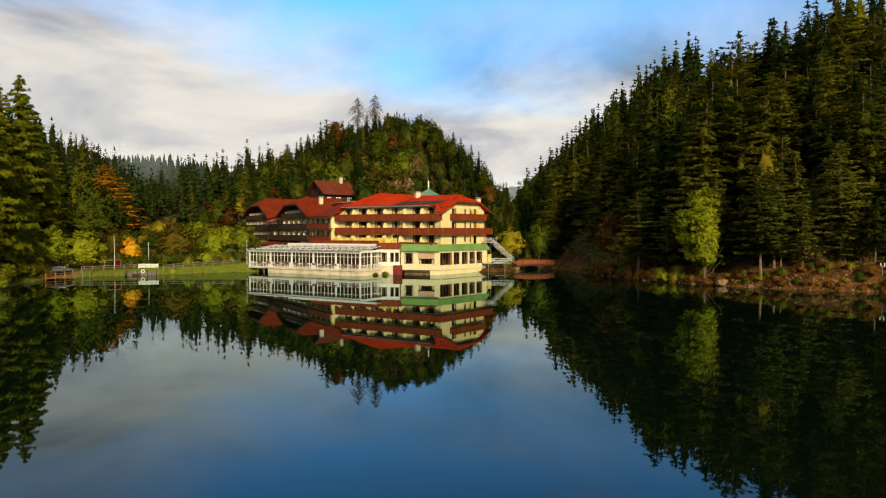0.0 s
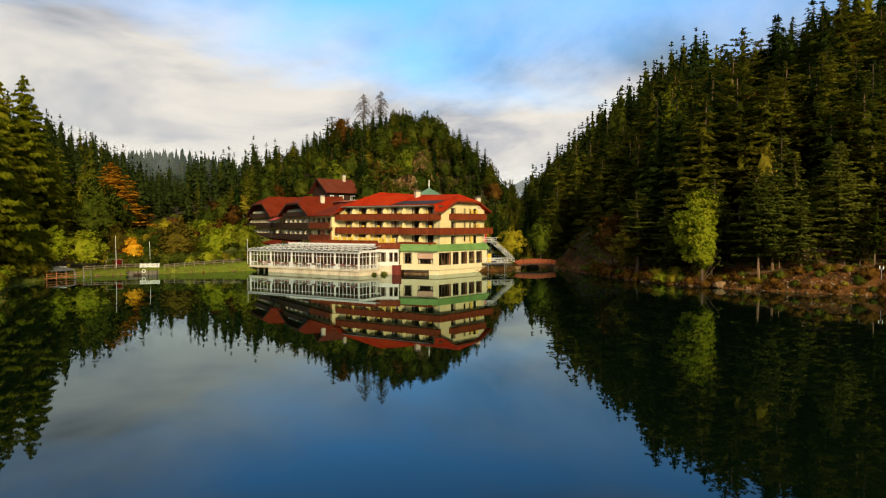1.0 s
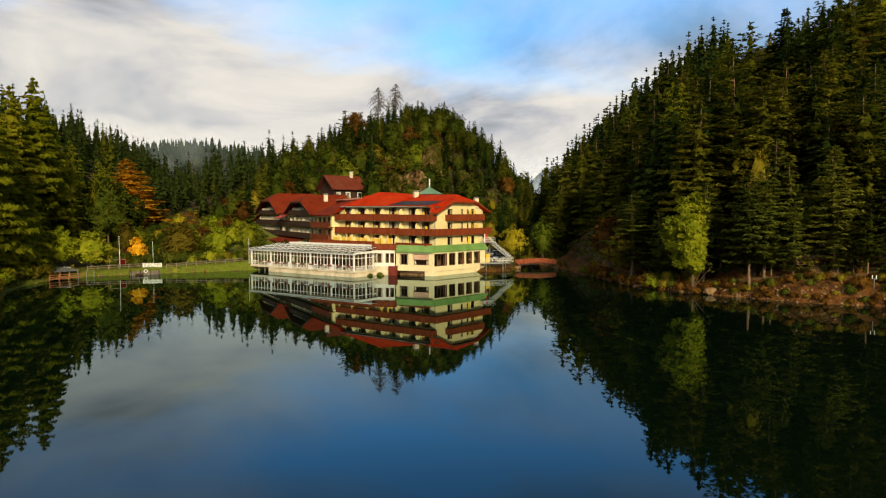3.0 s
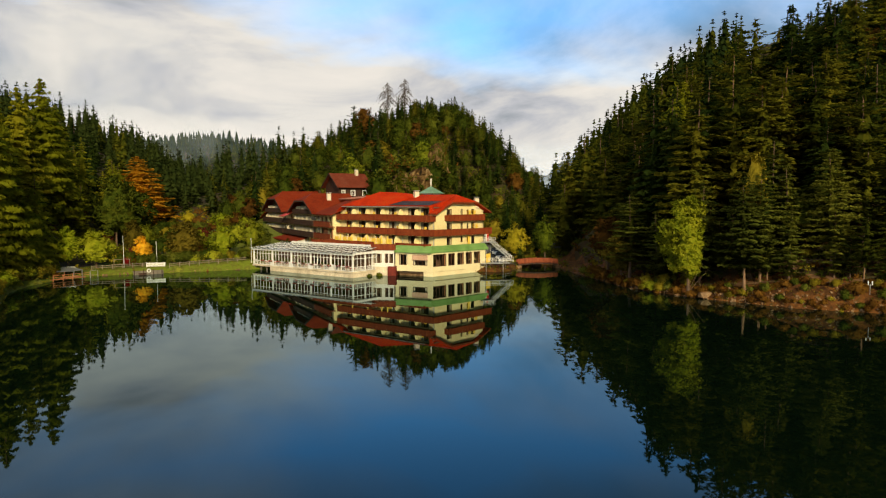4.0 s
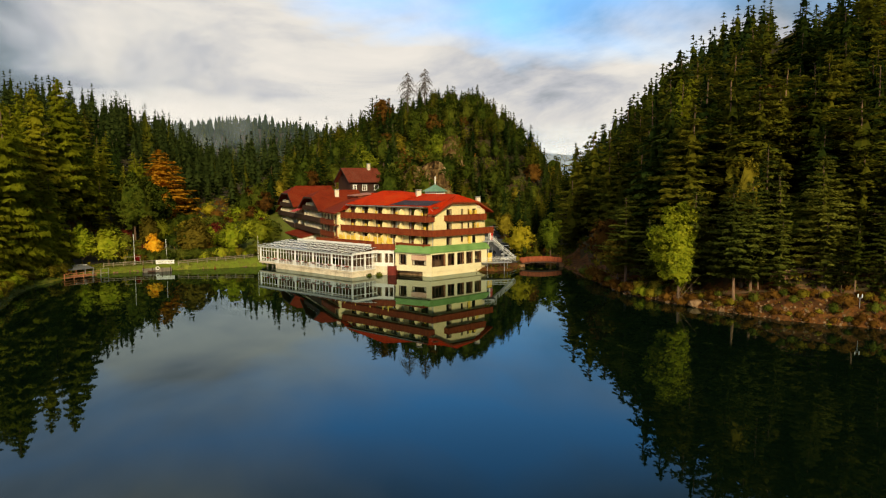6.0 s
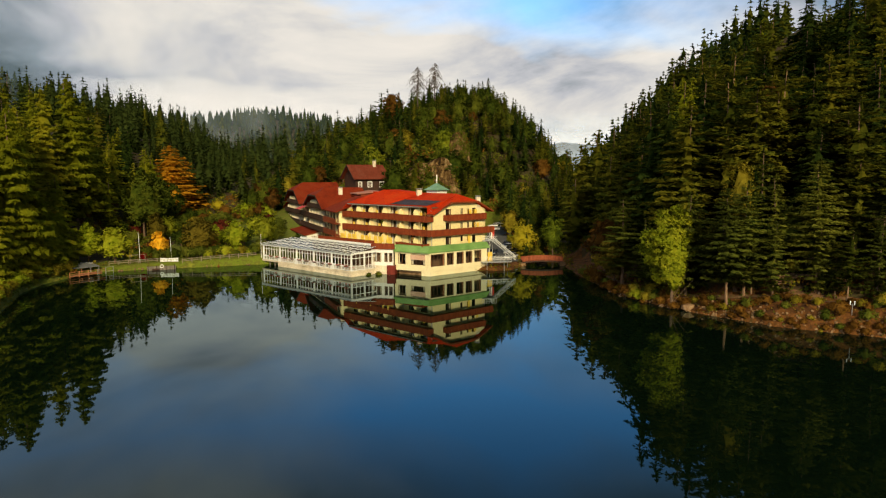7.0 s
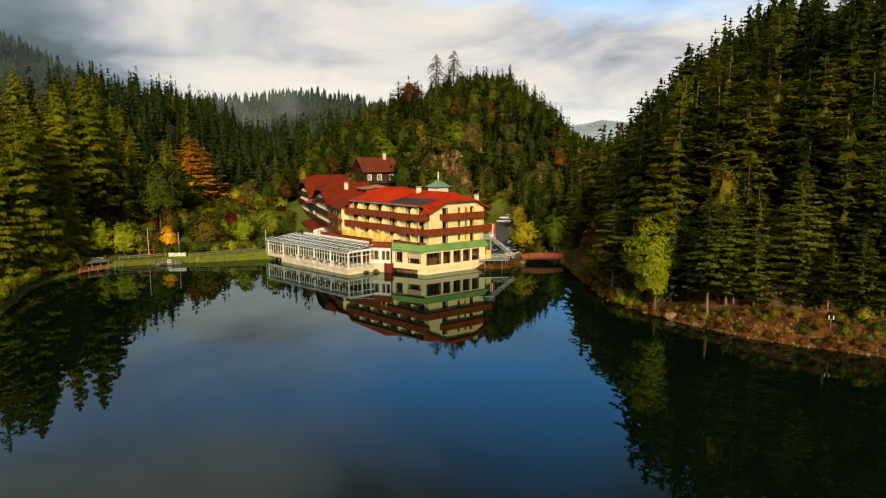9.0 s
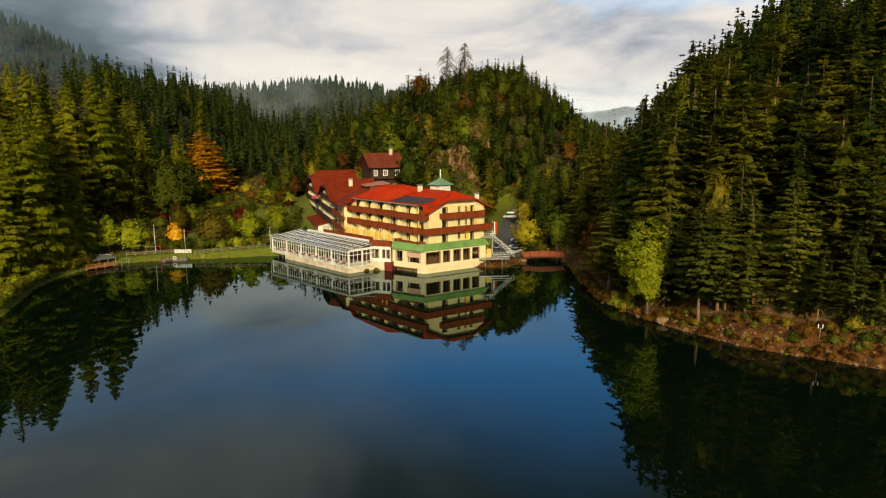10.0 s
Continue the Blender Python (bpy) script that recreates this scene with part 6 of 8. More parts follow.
def lower_storey(house):
    """Restaurant storey on the water under the green fascia."""
    n = math.hypot(R_RIGHT[0] - R_CORNER[0], R_RIGHT[1] - R_CORNER[1])
    side = frame_at(R_CORNER, ((R_RIGHT[0] - R_CORNER[0]) / n, (R_RIGHT[1] - R_CORNER[1]) / n), (-(R_RIGHT[1] - R_CORNER[1]) / n, (R_RIGHT[0] - R_CORNER[0]) / n))
    wins = [(0.15, 4.1), (4.7, 6.7), (7.5, 9.6), (10.2, 12.2), (12.8, 14.9)]
    part("wall", holed_wall(side, 0.0, n, 1.5, 5.7, [(a, b, 2.55, 5.2) for a, b in wins]), M_PALEWALL, house)
    for k, (a, b) in enumerate(wins):
        add_window(house, side, a, b, 2.55, 5.2, panes=4 if k == 0 else 2, curtain=0.16 if k else 0.12, curtain_mat=M_DRAPE)
    k2 = math.hypot(R_LEFT[0] - R_CORNER[0], R_LEFT[1] - R_CORNER[1])
    al = ((R_LEFT[0] - R_CORNER[0]) / k2, (R_LEFT[1] - R_CORNER[1]) / k2)
    front = frame_at(R_CORNER, al, (-al[1] * -1, -al[0]))
    wins = [(1.2, 4.6), (5.9, 7.9)]
    part("wall", holed_wall(front, 0.0, k2, 1.5, 5.7, [(a, b, 2.8, 5.1) for a, b in wins]), M_PALEWALL, house)
    for a, b in wins:
        w = add_window(house, front, a, b, 2.8, 5.1, panes=3 if b - a > 3 else 2, curtain=0.2)
    m = Mesh(front)
    m.box(1.1, 4.7, -0.22, -0.05, 3.95, 5.0)
    part("roller_blind", m, M_BLIND, house, "faded pink roller blind")
    # sloping green fascia with its flat top
    m = Mesh()
    zt, zb = 6.95, 5.5
    A, B, C = R_LEFT, R_CORNER, R_RIGHT

    def out(p, k):
        c = (4.0, 156.0)
        d = Vector((p[0] - c[0], p[1] - c[1])).normalized()
        return (p[0] + d.x * k, p[1] + d.y * k)

    lo = [out(p, 0.75) for p in (A, B, C)]
    hi = [out(p, -0.1) for p in (A, B, C)]
    for i in (0, 1):
        m.face((*lo[i], zb + 0.25), (*lo[i + 1], zb + 0.25), (*hi[i + 1], zt), (*hi[i], zt))
        m.face((*lo[i], zb), (*lo[i + 1], zb), (*lo[i + 1], zb + 0.25), (*lo[i], zb + 0.25))
        m.face((*lo[i], zb), (*lo[i + 1], zb), (*hi[i + 1], zb), (*hi[i], zb))
    m.face((*hi[0], zt), (*hi[1], zt), (*hi[2], zt), (8.0, 159.4, zt), (-0.4, 148.2, zt), (-8.0, 152.0, zt))
    m.face((*lo[2], zb), (*hi[2], zb), (*hi[2], zt), (*lo[2], zb + 0.25))
    m.face((*lo[0], zb), (*hi[0], zb), (*hi[0], zt), (*lo[0], zb + 0.25))
    part("green_fascia", m, M_GREENROOF, house, "green sheet-metal fascia roof")
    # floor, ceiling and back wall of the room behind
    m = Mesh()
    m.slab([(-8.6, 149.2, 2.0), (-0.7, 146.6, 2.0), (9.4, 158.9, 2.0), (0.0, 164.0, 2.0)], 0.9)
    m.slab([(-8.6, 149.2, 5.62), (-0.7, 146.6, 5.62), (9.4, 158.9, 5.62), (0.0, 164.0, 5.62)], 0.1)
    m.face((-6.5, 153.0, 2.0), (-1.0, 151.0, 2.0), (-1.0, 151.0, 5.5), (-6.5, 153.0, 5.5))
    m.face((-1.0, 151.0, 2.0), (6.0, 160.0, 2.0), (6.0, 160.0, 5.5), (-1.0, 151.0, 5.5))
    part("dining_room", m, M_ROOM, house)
    m = Mesh()
    ring = [(-8.3, 149.6), (-0.75, 147.1), (9.2, 159.0), (2.0, 164.0), (-6.0, 154.0)]
    m.slab([(x, y, 1.45) for x, y in ring], 4.0)
    part("foundation", m, M_STONE, house, "dark stone foundation at the waterline")
    m = Mesh(side)
    m.box(0.12, n - 0.2, 0.25, 0.6, -2.5, 1.5)
    part("plinth", m, M_PALEWALL, house, "cream plinth under the restaurant")
    m = Mesh(front)
    m.box(-0.1, 2.2, 0.2, 0.6, -2.5, 1.5)
    part("plinth", m, M_PALEWALL, house)
    # link with its two windows and white plinth
    A, B = (-9.3, 147.95), (-13.9, 148.2)
    d = math.hypot(B[0] - A[0], B[1] - A[1])
    al = ((B[0] - A[0]) / d, (B[1] - A[1]) / d)
    link = frame_at(A, al, (al[1], -al[0]))
    wins = [(0.15, 1.0), (1.25, 2.0), (2.7, 4.5)]
    part("wall", holed_wall(link, 0, d + 0.4, 2.4, 5.9, [(a, b, 3.2, 5.2) for a, b in wins]), M_WHITE, house)
    for a, b in wins:
        add_window(house, link, a, b, 3.2, 5.2, panes=1 if b - a < 1 else 2, curtain=0.2)
    m = Mesh(link)
    m.box(-0.1, d + 0.3, -0.15, 6.0, -2.5, 2.4)
    part("plinth", m, M_PLINTH, house)
    m = Mesh(link)
    m.box(0.36, 6.0, 1.6, 1.8, 2.4, 5.8), m.box(0.0, 5.0, 0.36, 4.0, 5.9, 6.05)
    part("inner_walls", m, M_ROOM, house)
    m = Mesh(link)
    m.box(-0.5, 1.3, -0.45, -0.16, -1.0, 2.5), m.box(-0.5, -0.1, -0.16, 1.2, -1.0, 2.5)
    part("wall_pier", m, M_MAROONPAINT, house, "dark red painted wall pier at the water")
    # terrace railing over link and veranda
    balcony(house, link, -0.4, 4.9, 6.3, 0.35, M_BALCONY, (True, True), high=1.0)
    m = Mesh()
    m.slab([(-9.3, 148.3, 6.3), (-13.9, 148.6, 6.3), (-31.5, 159.6, 6.3), (-26.2, 162.6, 6.3), (-0.6, 148.2, 6.3)], 0.3)
    part("terrace_floor", m, M_PLINTH, house)
    tv = frame_at((-13.6, 149.0, 0), (-0.857, 0.516), (0.516, 0.857))
    balcony(house, tv, 0.2, 19.6, 6.62, 0.1, M_BALCONY, (True, True), wave=False, high=1.1, drop=0.3)


hotel_main()


# ---- veranda on the lake ----
VER = frame_at((-17.0, 142.4, 0), (-0.858, 0.514), (0.54, 0.842))


def veranda():
    v = thing("veranda", (-17.0, 142.4, 0), "white glazed lakeside veranda on a cream plinth", "veranda")
    L, D = 32.0, 7.4
    m = Mesh(VER)
    m.box(0, 26.0, 0.0, 0.4, -2.5, 1.45)
    m.box(0, 0.4, 0.4, D, -2.5, 1.45)
    m.box(25.6, 26.0, 0.4, D, -2.5, 1.45)
    part("plinth", m, M_PLINTH, v, "weathered cream plinth wall standing in the water")
    m = Mesh(VER)
    m.box(-0.25, L, -0.25, D, 1.45, 1.75)
    part("floor", m, M_PLINTH, v)
    for s in (27.6, 29.6, 31.5):
        p = Mesh(VER)
        p.box(s - 0.12, s + 0.12, 0.2, 0.44, -2.5, 1.45)
        part("pier", p, M_GREYWOOD, v)
    # front posts
    broad = (0.0, 6.4, 12.6, 18.8, 25.2, 31.7)
    for s in broad:
        p = Mesh(VER)
        p.box(s, s + 0.32, 0.0, 0.3, 1.75, 5.15)
        part("post", p, M_PAINT, v)
    for s0, s1 in zip(broad, broad[1:]):
        n = 6
        bay, mull = Mesh(VER), []
        for i in range(1, n):
            s = s0 + 0.32 + (s1 - s0 - 0.32) * i / n
            mull.append(s)
        bay.box(s0 + 0.32, s1, 0.09, 0.19, 4.35, 4.45), bay.box(s0 + 0.32, s1, 0.09, 0.19, 1.78, 1.9)
        b = part("window_bay", bay, M_PAINT, v)
        for s in mull:
            q = Mesh(VER)
            q.box(s - 0.045, s + 0.045, 0.08, 0.18, 1.75, 5.15)
            part("mullion", q, M_PAINT, b)
        for i in range(n):
            a = s0 + 0.32 + (s1 - s0 - 0.32) * i / n + 0.05
            e = s0 + 0.32 + (s1 - s0 - 0.32) * (i + 1) / n - 0.05
            if (i + int(s0)) % 5 in (1, 3):
                continue
            g = Mesh(VER)
            g.face((a, 0.14, 1.9), (e, 0.14, 1.9), (e, 0.14, 4.35), (a, 0.14, 4.35))
            q = part("pane", g, M_GLASS, b)
            q.visible_shadow = False
        r = Mesh(VER)
        r.box(s0 + 0.2, s1 + 0.1, -0.22, -0.13, 2.68, 2.82), r.box(s0 + 0.2, s1 + 0.1, -0.2, -0.14, 1.85, 1.92)
        k = 22
        for i in range(k):
            s = s0 + 0.2 + (s1 - s0) * (i + 0.5) / k
            r.box(s - 0.016, s + 0.016, -0.185, -0.155, 1.92, 2.72)
        part("railing", r, M_PAINT, v)
    p = Mesh(VER)
    for s in (6.0, 12.4, 18.6, 25.0):
        p.box(s - 0.45, s + 0.75, -0.24, -0.05, 1.6, 2.95)
    part("white_panel", p, M_PAINT, v)
    # right end
    for d in (3.6, 7.1):
        p = Mesh(VER)
        p.box(0.0, 0.3, d, d + 0.3, 1.75, 5.4)
        part("post", p, M_PAINT, v)
    for d0, d1 in ((0.3, 3.6), (3.9, 7.1)):
        bay = Mesh(VER)
        bay.box(0.08, 0.2, d0, d1, 4.35, 4.47), bay.box(0.08, 0.2, d0, d1, 1.78, 1.9)
        for i in (1, 2):
            d = d0 + (d1 - d0) * i / 3
            bay.box(0.09, 0.19, d - 0.04, d + 0.04, 1.8, 5.3)
        b = part("window_bay", bay, M_PAINT, v)
        g = Mesh(VER)
        g.face((0.14, d0, 1.9), (0.14, d1, 1.9), (0.14, d1, 4.35), (0.14, d0, 4.35))
        q = part("pane", g, M_GLASS, b)
        q.visible_shadow = False
        r = Mesh(VER)
        r.box(-0.22, -0.16, d0 - 0.2, d1 + 0.2, 2.72, 2.8)
        for i in range(16):
            d = d0 + (d1 - d0) * (i + 0.5) / 16
            r.box(-0.21, -0.17, d - 0.02, d + 0.02, 1.8, 2.72)
        part("railing", r, M_PAINT, v)
    m = Mesh(VER)
    m.box(0, L, D - 0.2, D, 1.75, 6.0)
    part("back_wall", m, M_FRAME, v)
    m = Mesh(VER)
    m.box(-0.3, L + 0.1, -0.35, 0.35, 5.15, 5.55)
    m.box(-0.3, 0.3, 0.35, D, 5.3, 5.75)
    part("eaves_beam", m, M_PAINT, v)
    # glazed lean-to roof with rafters
    z = lambda d: 5.62 + 0.14 * d
    m = Mesh(VER)
    m.slab([(-0.4, -0.6, z(-0.6)), (L + 0.6, -0.6, z(-0.6)), (L - 1.5, D, z(D)), (-0.4, D, z(D))], 0.07)
    roof = part("roof", m, M_GREYROOF, v, "pale grey glazed lean-to roof")
    for i in range(20):
        s = -0.3 + (L + 0.4) * i / 19
        m = Mesh(VER)
        e = min(D, D if s < L - 1.5 else D * (L + 0.6 - s) / 2.1)
        m.prism([(-0.6, z(-0.6) - 0.02), (-0.6, z(-0.6) + 0.05), (e, z(e) + 0.05), (e, z(e) - 0.02)], s - 0.022, s + 0.022, "x")
        part("rafter", m, M_PAINT, roof)
    m = Mesh(VER)
    for d in (1.4, 3.4, 5.4):
        m.box(-0.3, L - 1.0, d - 0.03, d + 0.03, z(d) + 0.0, z(d) + 0.08)
    part("purlin", m, M_PAINT, roof)
    m = Mesh(VER)
    m.box(-0.4, L - 5, D - 0.25, D + 0.05, z(D) - 0.2, z(D) + 0.35)
    part("parapet", m, M_PAINT, roof)


veranda()


def dining_sets():
    r = random.Random(5)
    first = None
    for i in range(13):
        s = 1.6 + i * 2.25
        place = VER @ Vector((s, 1.5, 1.75))
        if first is None:
            first = thing("dining_table", place, "veranda table under a red cloth", "table", "tables in the veranda")
            c = frame_at(place, (1, 0), (0, 1))
            m = Mesh(c)
            m.box(-0.55, 0.55, -0.4, 0.4, 0.5, 0.76)
            part("tablecloth", m, M_TABLE, first)
            for x in (-0.45, 0.4):
                for y in (-0.3, 0.25):
                    q = Mesh(c)
                    q.box(x, x + 0.05, y, y + 0.05, 0, 0.5)
                    part("leg", q, M_GREYWOOD, first)
        else:
            copy_thing(first, Matrix.Translation(place) @ pose(0, 0, 0, 0, 0, r.uniform(-20, 20)))
    first = None
    for i in range(11):
        place = VER @ Vector((1.2 + i * 2.7, -0.42, 2.55))
        if first is None:
            first = thing("flower_box", place, "red geraniums in a box on the veranda railing", "flower box", "flower boxes on the veranda")
            c = frame_at(place, VER.to_3x3().col[0][:2], VER.to_3x3().col[1][:2])
            m = Mesh(c)
            m.box(-0.55, 0.55, 0.02, 0.2, 0.0, 0.2)
            part("trough", m, M_GREYWOOD, first)
            g = np.random.default_rng(3)
            tufts = np.concatenate([clump((x, 0.0, 0.3), 0.22, 18, g) for x in np.linspace(-0.5, 0.5, 7)]).reshape(-1, 3)
            tufts = np.array([(c.to_3x3() @ Vector(p)) for p in tufts])
            part("geranium_tuft", array_mesh("geranium_tuft", tufts, np.arange(len(tufts)).reshape(-1, 3), M_FLOWER), None, first)
        else:
            copy_thing(first, Matrix.Translation(place))


M_FLOWER = foliage("geraniums", (0.04, 0.06, 0.015), (0.35, 0.03, 0.02), (0.5, 0.06, 0.04), 0.3, 3.0)
dining_sets()


# ---- wooden wing ----


def wing():
    w = thing("hotel_wing", (-40, 185, 1), "dark timber hotel wing with two gables and tiers of balconies", "hotel")
    LEN, DEP = 66.0, 15.0
    levels = (4.7, 7.6, 10.5)
    wins = [(1.0 + 3.1 * i, 2.6 + 3.1 * i) for i in range(21)]
    holes = [(a, b, f + 0.05, f + 2.2) for f in levels for a, b in wins]
    part("wall", holed_wall(WING, 0.0, LEN, 3.4, 13.4, holes), M_WALL, w)
    for f in levels:
        for k, (a, b) in enumerate(wins):
            add_window(w, WING, a, b, f + 0.05, f + 2.2, panes=2, curtain=0.3)
    # gables in dark boards
    for c, half, top in ((21.5, 11.0, 18.3), (51.0, 11.5, 19.2)):
        g = Mesh(WING)
        k = (half - 0.9) * 0.38
        g.prism([(c - half + 0.9, 13.4), (c + half - 0.9, 13.4), (c + k, 13.4 + (top - 13.75) * 0.62), (c - k, 13.4 + (top - 13.75) * 0.62)], 0.15, 0.45, "y")
        part("gable", g, M_DARKWOOD, w, "dark boarded gable")
        for k in (-3, -1, 1):
            add_window(w, WING, c + k * 1.5 - 0.05, c + k * 1.5 + 1.4, 13.5, 15.4, d=0.02, panes=2, curtain=0.4)
    m = Mesh(WING)
    m.box(0, LEN, DEP - 0.35, DEP, 1.5, 13.5), m.box(LEN - 0.35, LEN, 0.35, DEP - 0.35, 1.5, 13.5), m.box(0, 0.35, 0.35, DEP - 0.35, 1.5, 13.4)
    part("wall", m, M_WALL, w)
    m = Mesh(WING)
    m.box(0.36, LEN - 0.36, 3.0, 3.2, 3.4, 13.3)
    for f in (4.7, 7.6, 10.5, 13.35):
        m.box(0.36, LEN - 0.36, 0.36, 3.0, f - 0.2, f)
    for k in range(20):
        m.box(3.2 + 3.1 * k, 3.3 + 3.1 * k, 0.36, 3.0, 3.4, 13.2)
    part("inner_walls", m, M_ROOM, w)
    # balconies, lighter towards the main house
    for f in levels[1:]:
        balcony(w, WING, -1.5, 11.0, f, 1.3, M_BALCONY, (False, False))
        for a, b in ((11.0, 32.0), (32.0, 40.0), (40.0, 63.5)):
            o = balcony(w, WING, a, b, f, 1.5 if b - a > 10 else 1.2, M_DARKWOOD, (True, True))
            k = int((b - a) / 3.1)
            for i in range(1, k):
                partition(o, WING, a + (b - a) * i / k, 1.4, f, f + 2.2, M_CREAMBOARD)
    for a, b in ((13.0, 30.0), (42.5, 60.5)):
        o = balcony(w, WING, a, b, 13.4, 1.4, M_DARKWOOD, (True, True), high=0.95)
        for i in range(1, 6):
            partition(o, WING, a + (b - a) * i / 6, 1.3, 13.4, 15.1, M_CREAMBOARD)
    # roofs: the long back roof and two cross gables
    m = Mesh(WING)
    m.slab([(-1.5, -1.3, 13.3), (11.6, -1.3, 13.3), (11.6, 7.5, 16.6), (-1.5, 7.5, 16.6)], 0.25)
    m.slab([(31.4, -1.3, 13.5), (40.6, -1.3, 13.5), (40.6, 7.5, 16.6), (31.4, 7.5, 16.6)], 0.25)
    m.slab([(-1.5, 7.5, 16.6), (66.5, 7.5, 16.6), (66.5, 15.9, 13.5), (-1.5, 15.9, 13.5)], 0.25)
    m.slab([(62.0, -1.3, 13.0), (68.5, -1.3, 11.0), (68.5, 9.0, 12.5), (62.0, 9.0, 15.0)], 0.25)
    roof = part("roof", m, M_OLDROOF, w, "weathered red-brown tiled gable roofs")
    for c, half, top, back in ((21.5, 11.0, 18.5, 12.0), (51.0, 11.8, 19.4, 12.5)):
        low, k = 13.55, 0.62
        cut, zc = half * (1 - k), low + (top - low) * k
        g = Mesh(WING)
        for sgn in (-1, 1):
            g.slab([(c + sgn * half, -1.9, low), (c + sgn * cut, -1.9, zc), (c, 1.6, top), (c, back, top), (c + sgn * half, back, low)], 0.26)
        g.slab([(c - cut, -1.9, zc), (c + cut, -1.9, zc), (c, 1.6, top)], 0.26)
        r2 = part("gable_roof", g, M_OLDROOF, w, "red-brown tiled half-hipped roof")
        for sgn in (-1, 1):
            b = Mesh(WING)
            b.prism([(c + sgn * half, low - 0.5), (c + sgn * half, low + 0.02), (c + sgn * cut, zc + 0.02), (c + sgn * cut, zc - 0.5)], -2.0, -1.92, "y")
            part("bargeboard", b, M_DARKWOOD, r2)
        b = Mesh(WING)
        b.box(c - cut, c + cut, -2.0, -1.92, zc - 0.4, zc)
        part("bargeboard", b, M_DARKWOOD, r2)
    # flat pink-tiled dormer strip behind the near gable
    m = Mesh(WING)
    m.box(12.0, 21.0, 9.0, 14.0, 15.0, 17.2)
    part("dormer", m, M_BALCONY, w)
    m = Mesh(WING)
    m.slab([(11.4, 7.8, 17.1), (21.4, 7.8, 17.1), (21.4, 14.4, 17.7), (11.4, 14.4, 17.7)], 0.2)
    part("dormer_roof", m, M_PINKROOF, w, "faded pink flat roof")
    chimney(w, -31.5, 179.2, 14.5, 18.7, 1.0)
    # orange wall patch and red awning
    m = Mesh(WING)
    m.box(3.8, 6.9, -0.06, -0.01, 7.7, 9.9), m.box(0.0, 0.9, -0.06, -0.01, 4.8, 9.9)
    part("wall_panel", m, M_TERRACOTTA, w, "orange rendered wall panel")
    m = Mesh(WING)
    m.slab([(31.5, -1.3, 13.1), (36.5, -1.3, 13.1), (36.5, -3.4, 12.3), (31.5, -3.4, 12.3)], 0.06)
    part("awning", m, M_RED, w, "bright red awning")
    return w


M_CREAMBOARD = surface("cream_boards", [(0.5, 0.42, 0.28), (0.62, 0.54, 0.38), (0.68, 0.6, 0.44)], 0.8, 0.85)
M_PINKROOF = surface("faded_pink_tiles", [(0.34, 0.13, 0.09), (0.42, 0.18, 0.13), (0.46, 0.22, 0.17)], 0.5, 0.8)
wing()


def annex():
    """Low white passage with a red lean-to roof before the wing."""
    a = thing("annex", (-48, 190, 1), "low white annex with red-brown tiled lean-to roof", "annex")
    s0, s1, d = 20.0, 65.0, -3.7
    wins = [(s0 + 1.6 + 3.1 * i, s0 + 3.2 + 3.1 * i) for i in range(14)]
    m = holed_wall(WING, s0, s1, 0.8, 6.1, [(p, q, 3.4, 5.4) for p, q in wins], 0.3, d)
    part("wall", m, M_WHITE, a)
    for p, q in wins:
        add_window(a, WING, p, q, 3.4, 5.4, d=d + 0.1, panes=2, curtain=0.3)
    m = Mesh(WING)
    m.prism([(d + 0.3, 0.8), (-0.02, 0.8), (-0.02, 6.9), (d + 0.3, 6.15)], s0, s0 + 0.3, "x")
    part("wall", m, M_WHITE, a)
    end = frame_at(WING @ Vector((s0, 0, 0)), (0.839, 0.545), (-0.545, 0.839))
    add_window(a, end, -2.4, -0.9, 4.4, 5.7, d=-0.06, panes=2, curtain=0.3)
    m = Mesh(WING)
    m.box(s0 + 0.3, s1, -1.2, -1.0, 0.8, 6.2)
    part("inner_walls", m, M_ROOM, a)
    m = Mesh(WING)
    m.slab([(s0 - 0.6, d - 0.8, 6.15), (s1 + 0.6, d - 0.8, 6.15), (s1 + 0.6, -0.05, 7.1), (s0 - 0.6, -0.05, 7.1)], 0.22)
    part("roof", m, M_OLDROOF, a)


annex()


def cupola():
    c = thing("cupola", (-3.6, 169.1, 2), "small white tower with green copper pyramid roof", "tower")
    fr = frame_at((-3.6, 169.1, 0), (0.85, -0.527), (0.527, 0.85))
    m = Mesh(fr)
    m.box(-1.75, 1.75, -1.75, 1.75, 2.0, 18.35)
    part("wall", m, M_WHITE, c)
    m = Mesh(fr)
    e, z0, z1 = 2.35, 18.3, 20.1
    ring = [(-e, -e), (e, -e), (e, e), (-e, e)]
    low = [(x * 0.45, y * 0.45) for x, y in ring]
    for i in range(4):
        a, b = ring[i], ring[(i + 1) % 4]
        p, q = low[i], low[(i + 1) % 4]
        m.face((*a, z0), (*b, z0), (*q, z0 + 0.95), (*p, z0 + 0.95))
        m.face((*p, z0 + 0.95), (*q, z0 + 0.95), (0, 0, z1))
    m.face(*[(x, y, z0) for x, y in reversed(ring)])
    part("roof", m, M_COPPER, c, "green copper pyramid roof")
    m = Mesh(fr)
    m.tube([(0, 0, 19.9), (0, 0, 20.3), (0, 0, 20.4), (0, 0, 21.8), (0, 0, 22.0)], [0.14, 0.1, 0.19, 0.16, 0.04], 8)
    part("finial", m, M_WHITE, c)


cupola()


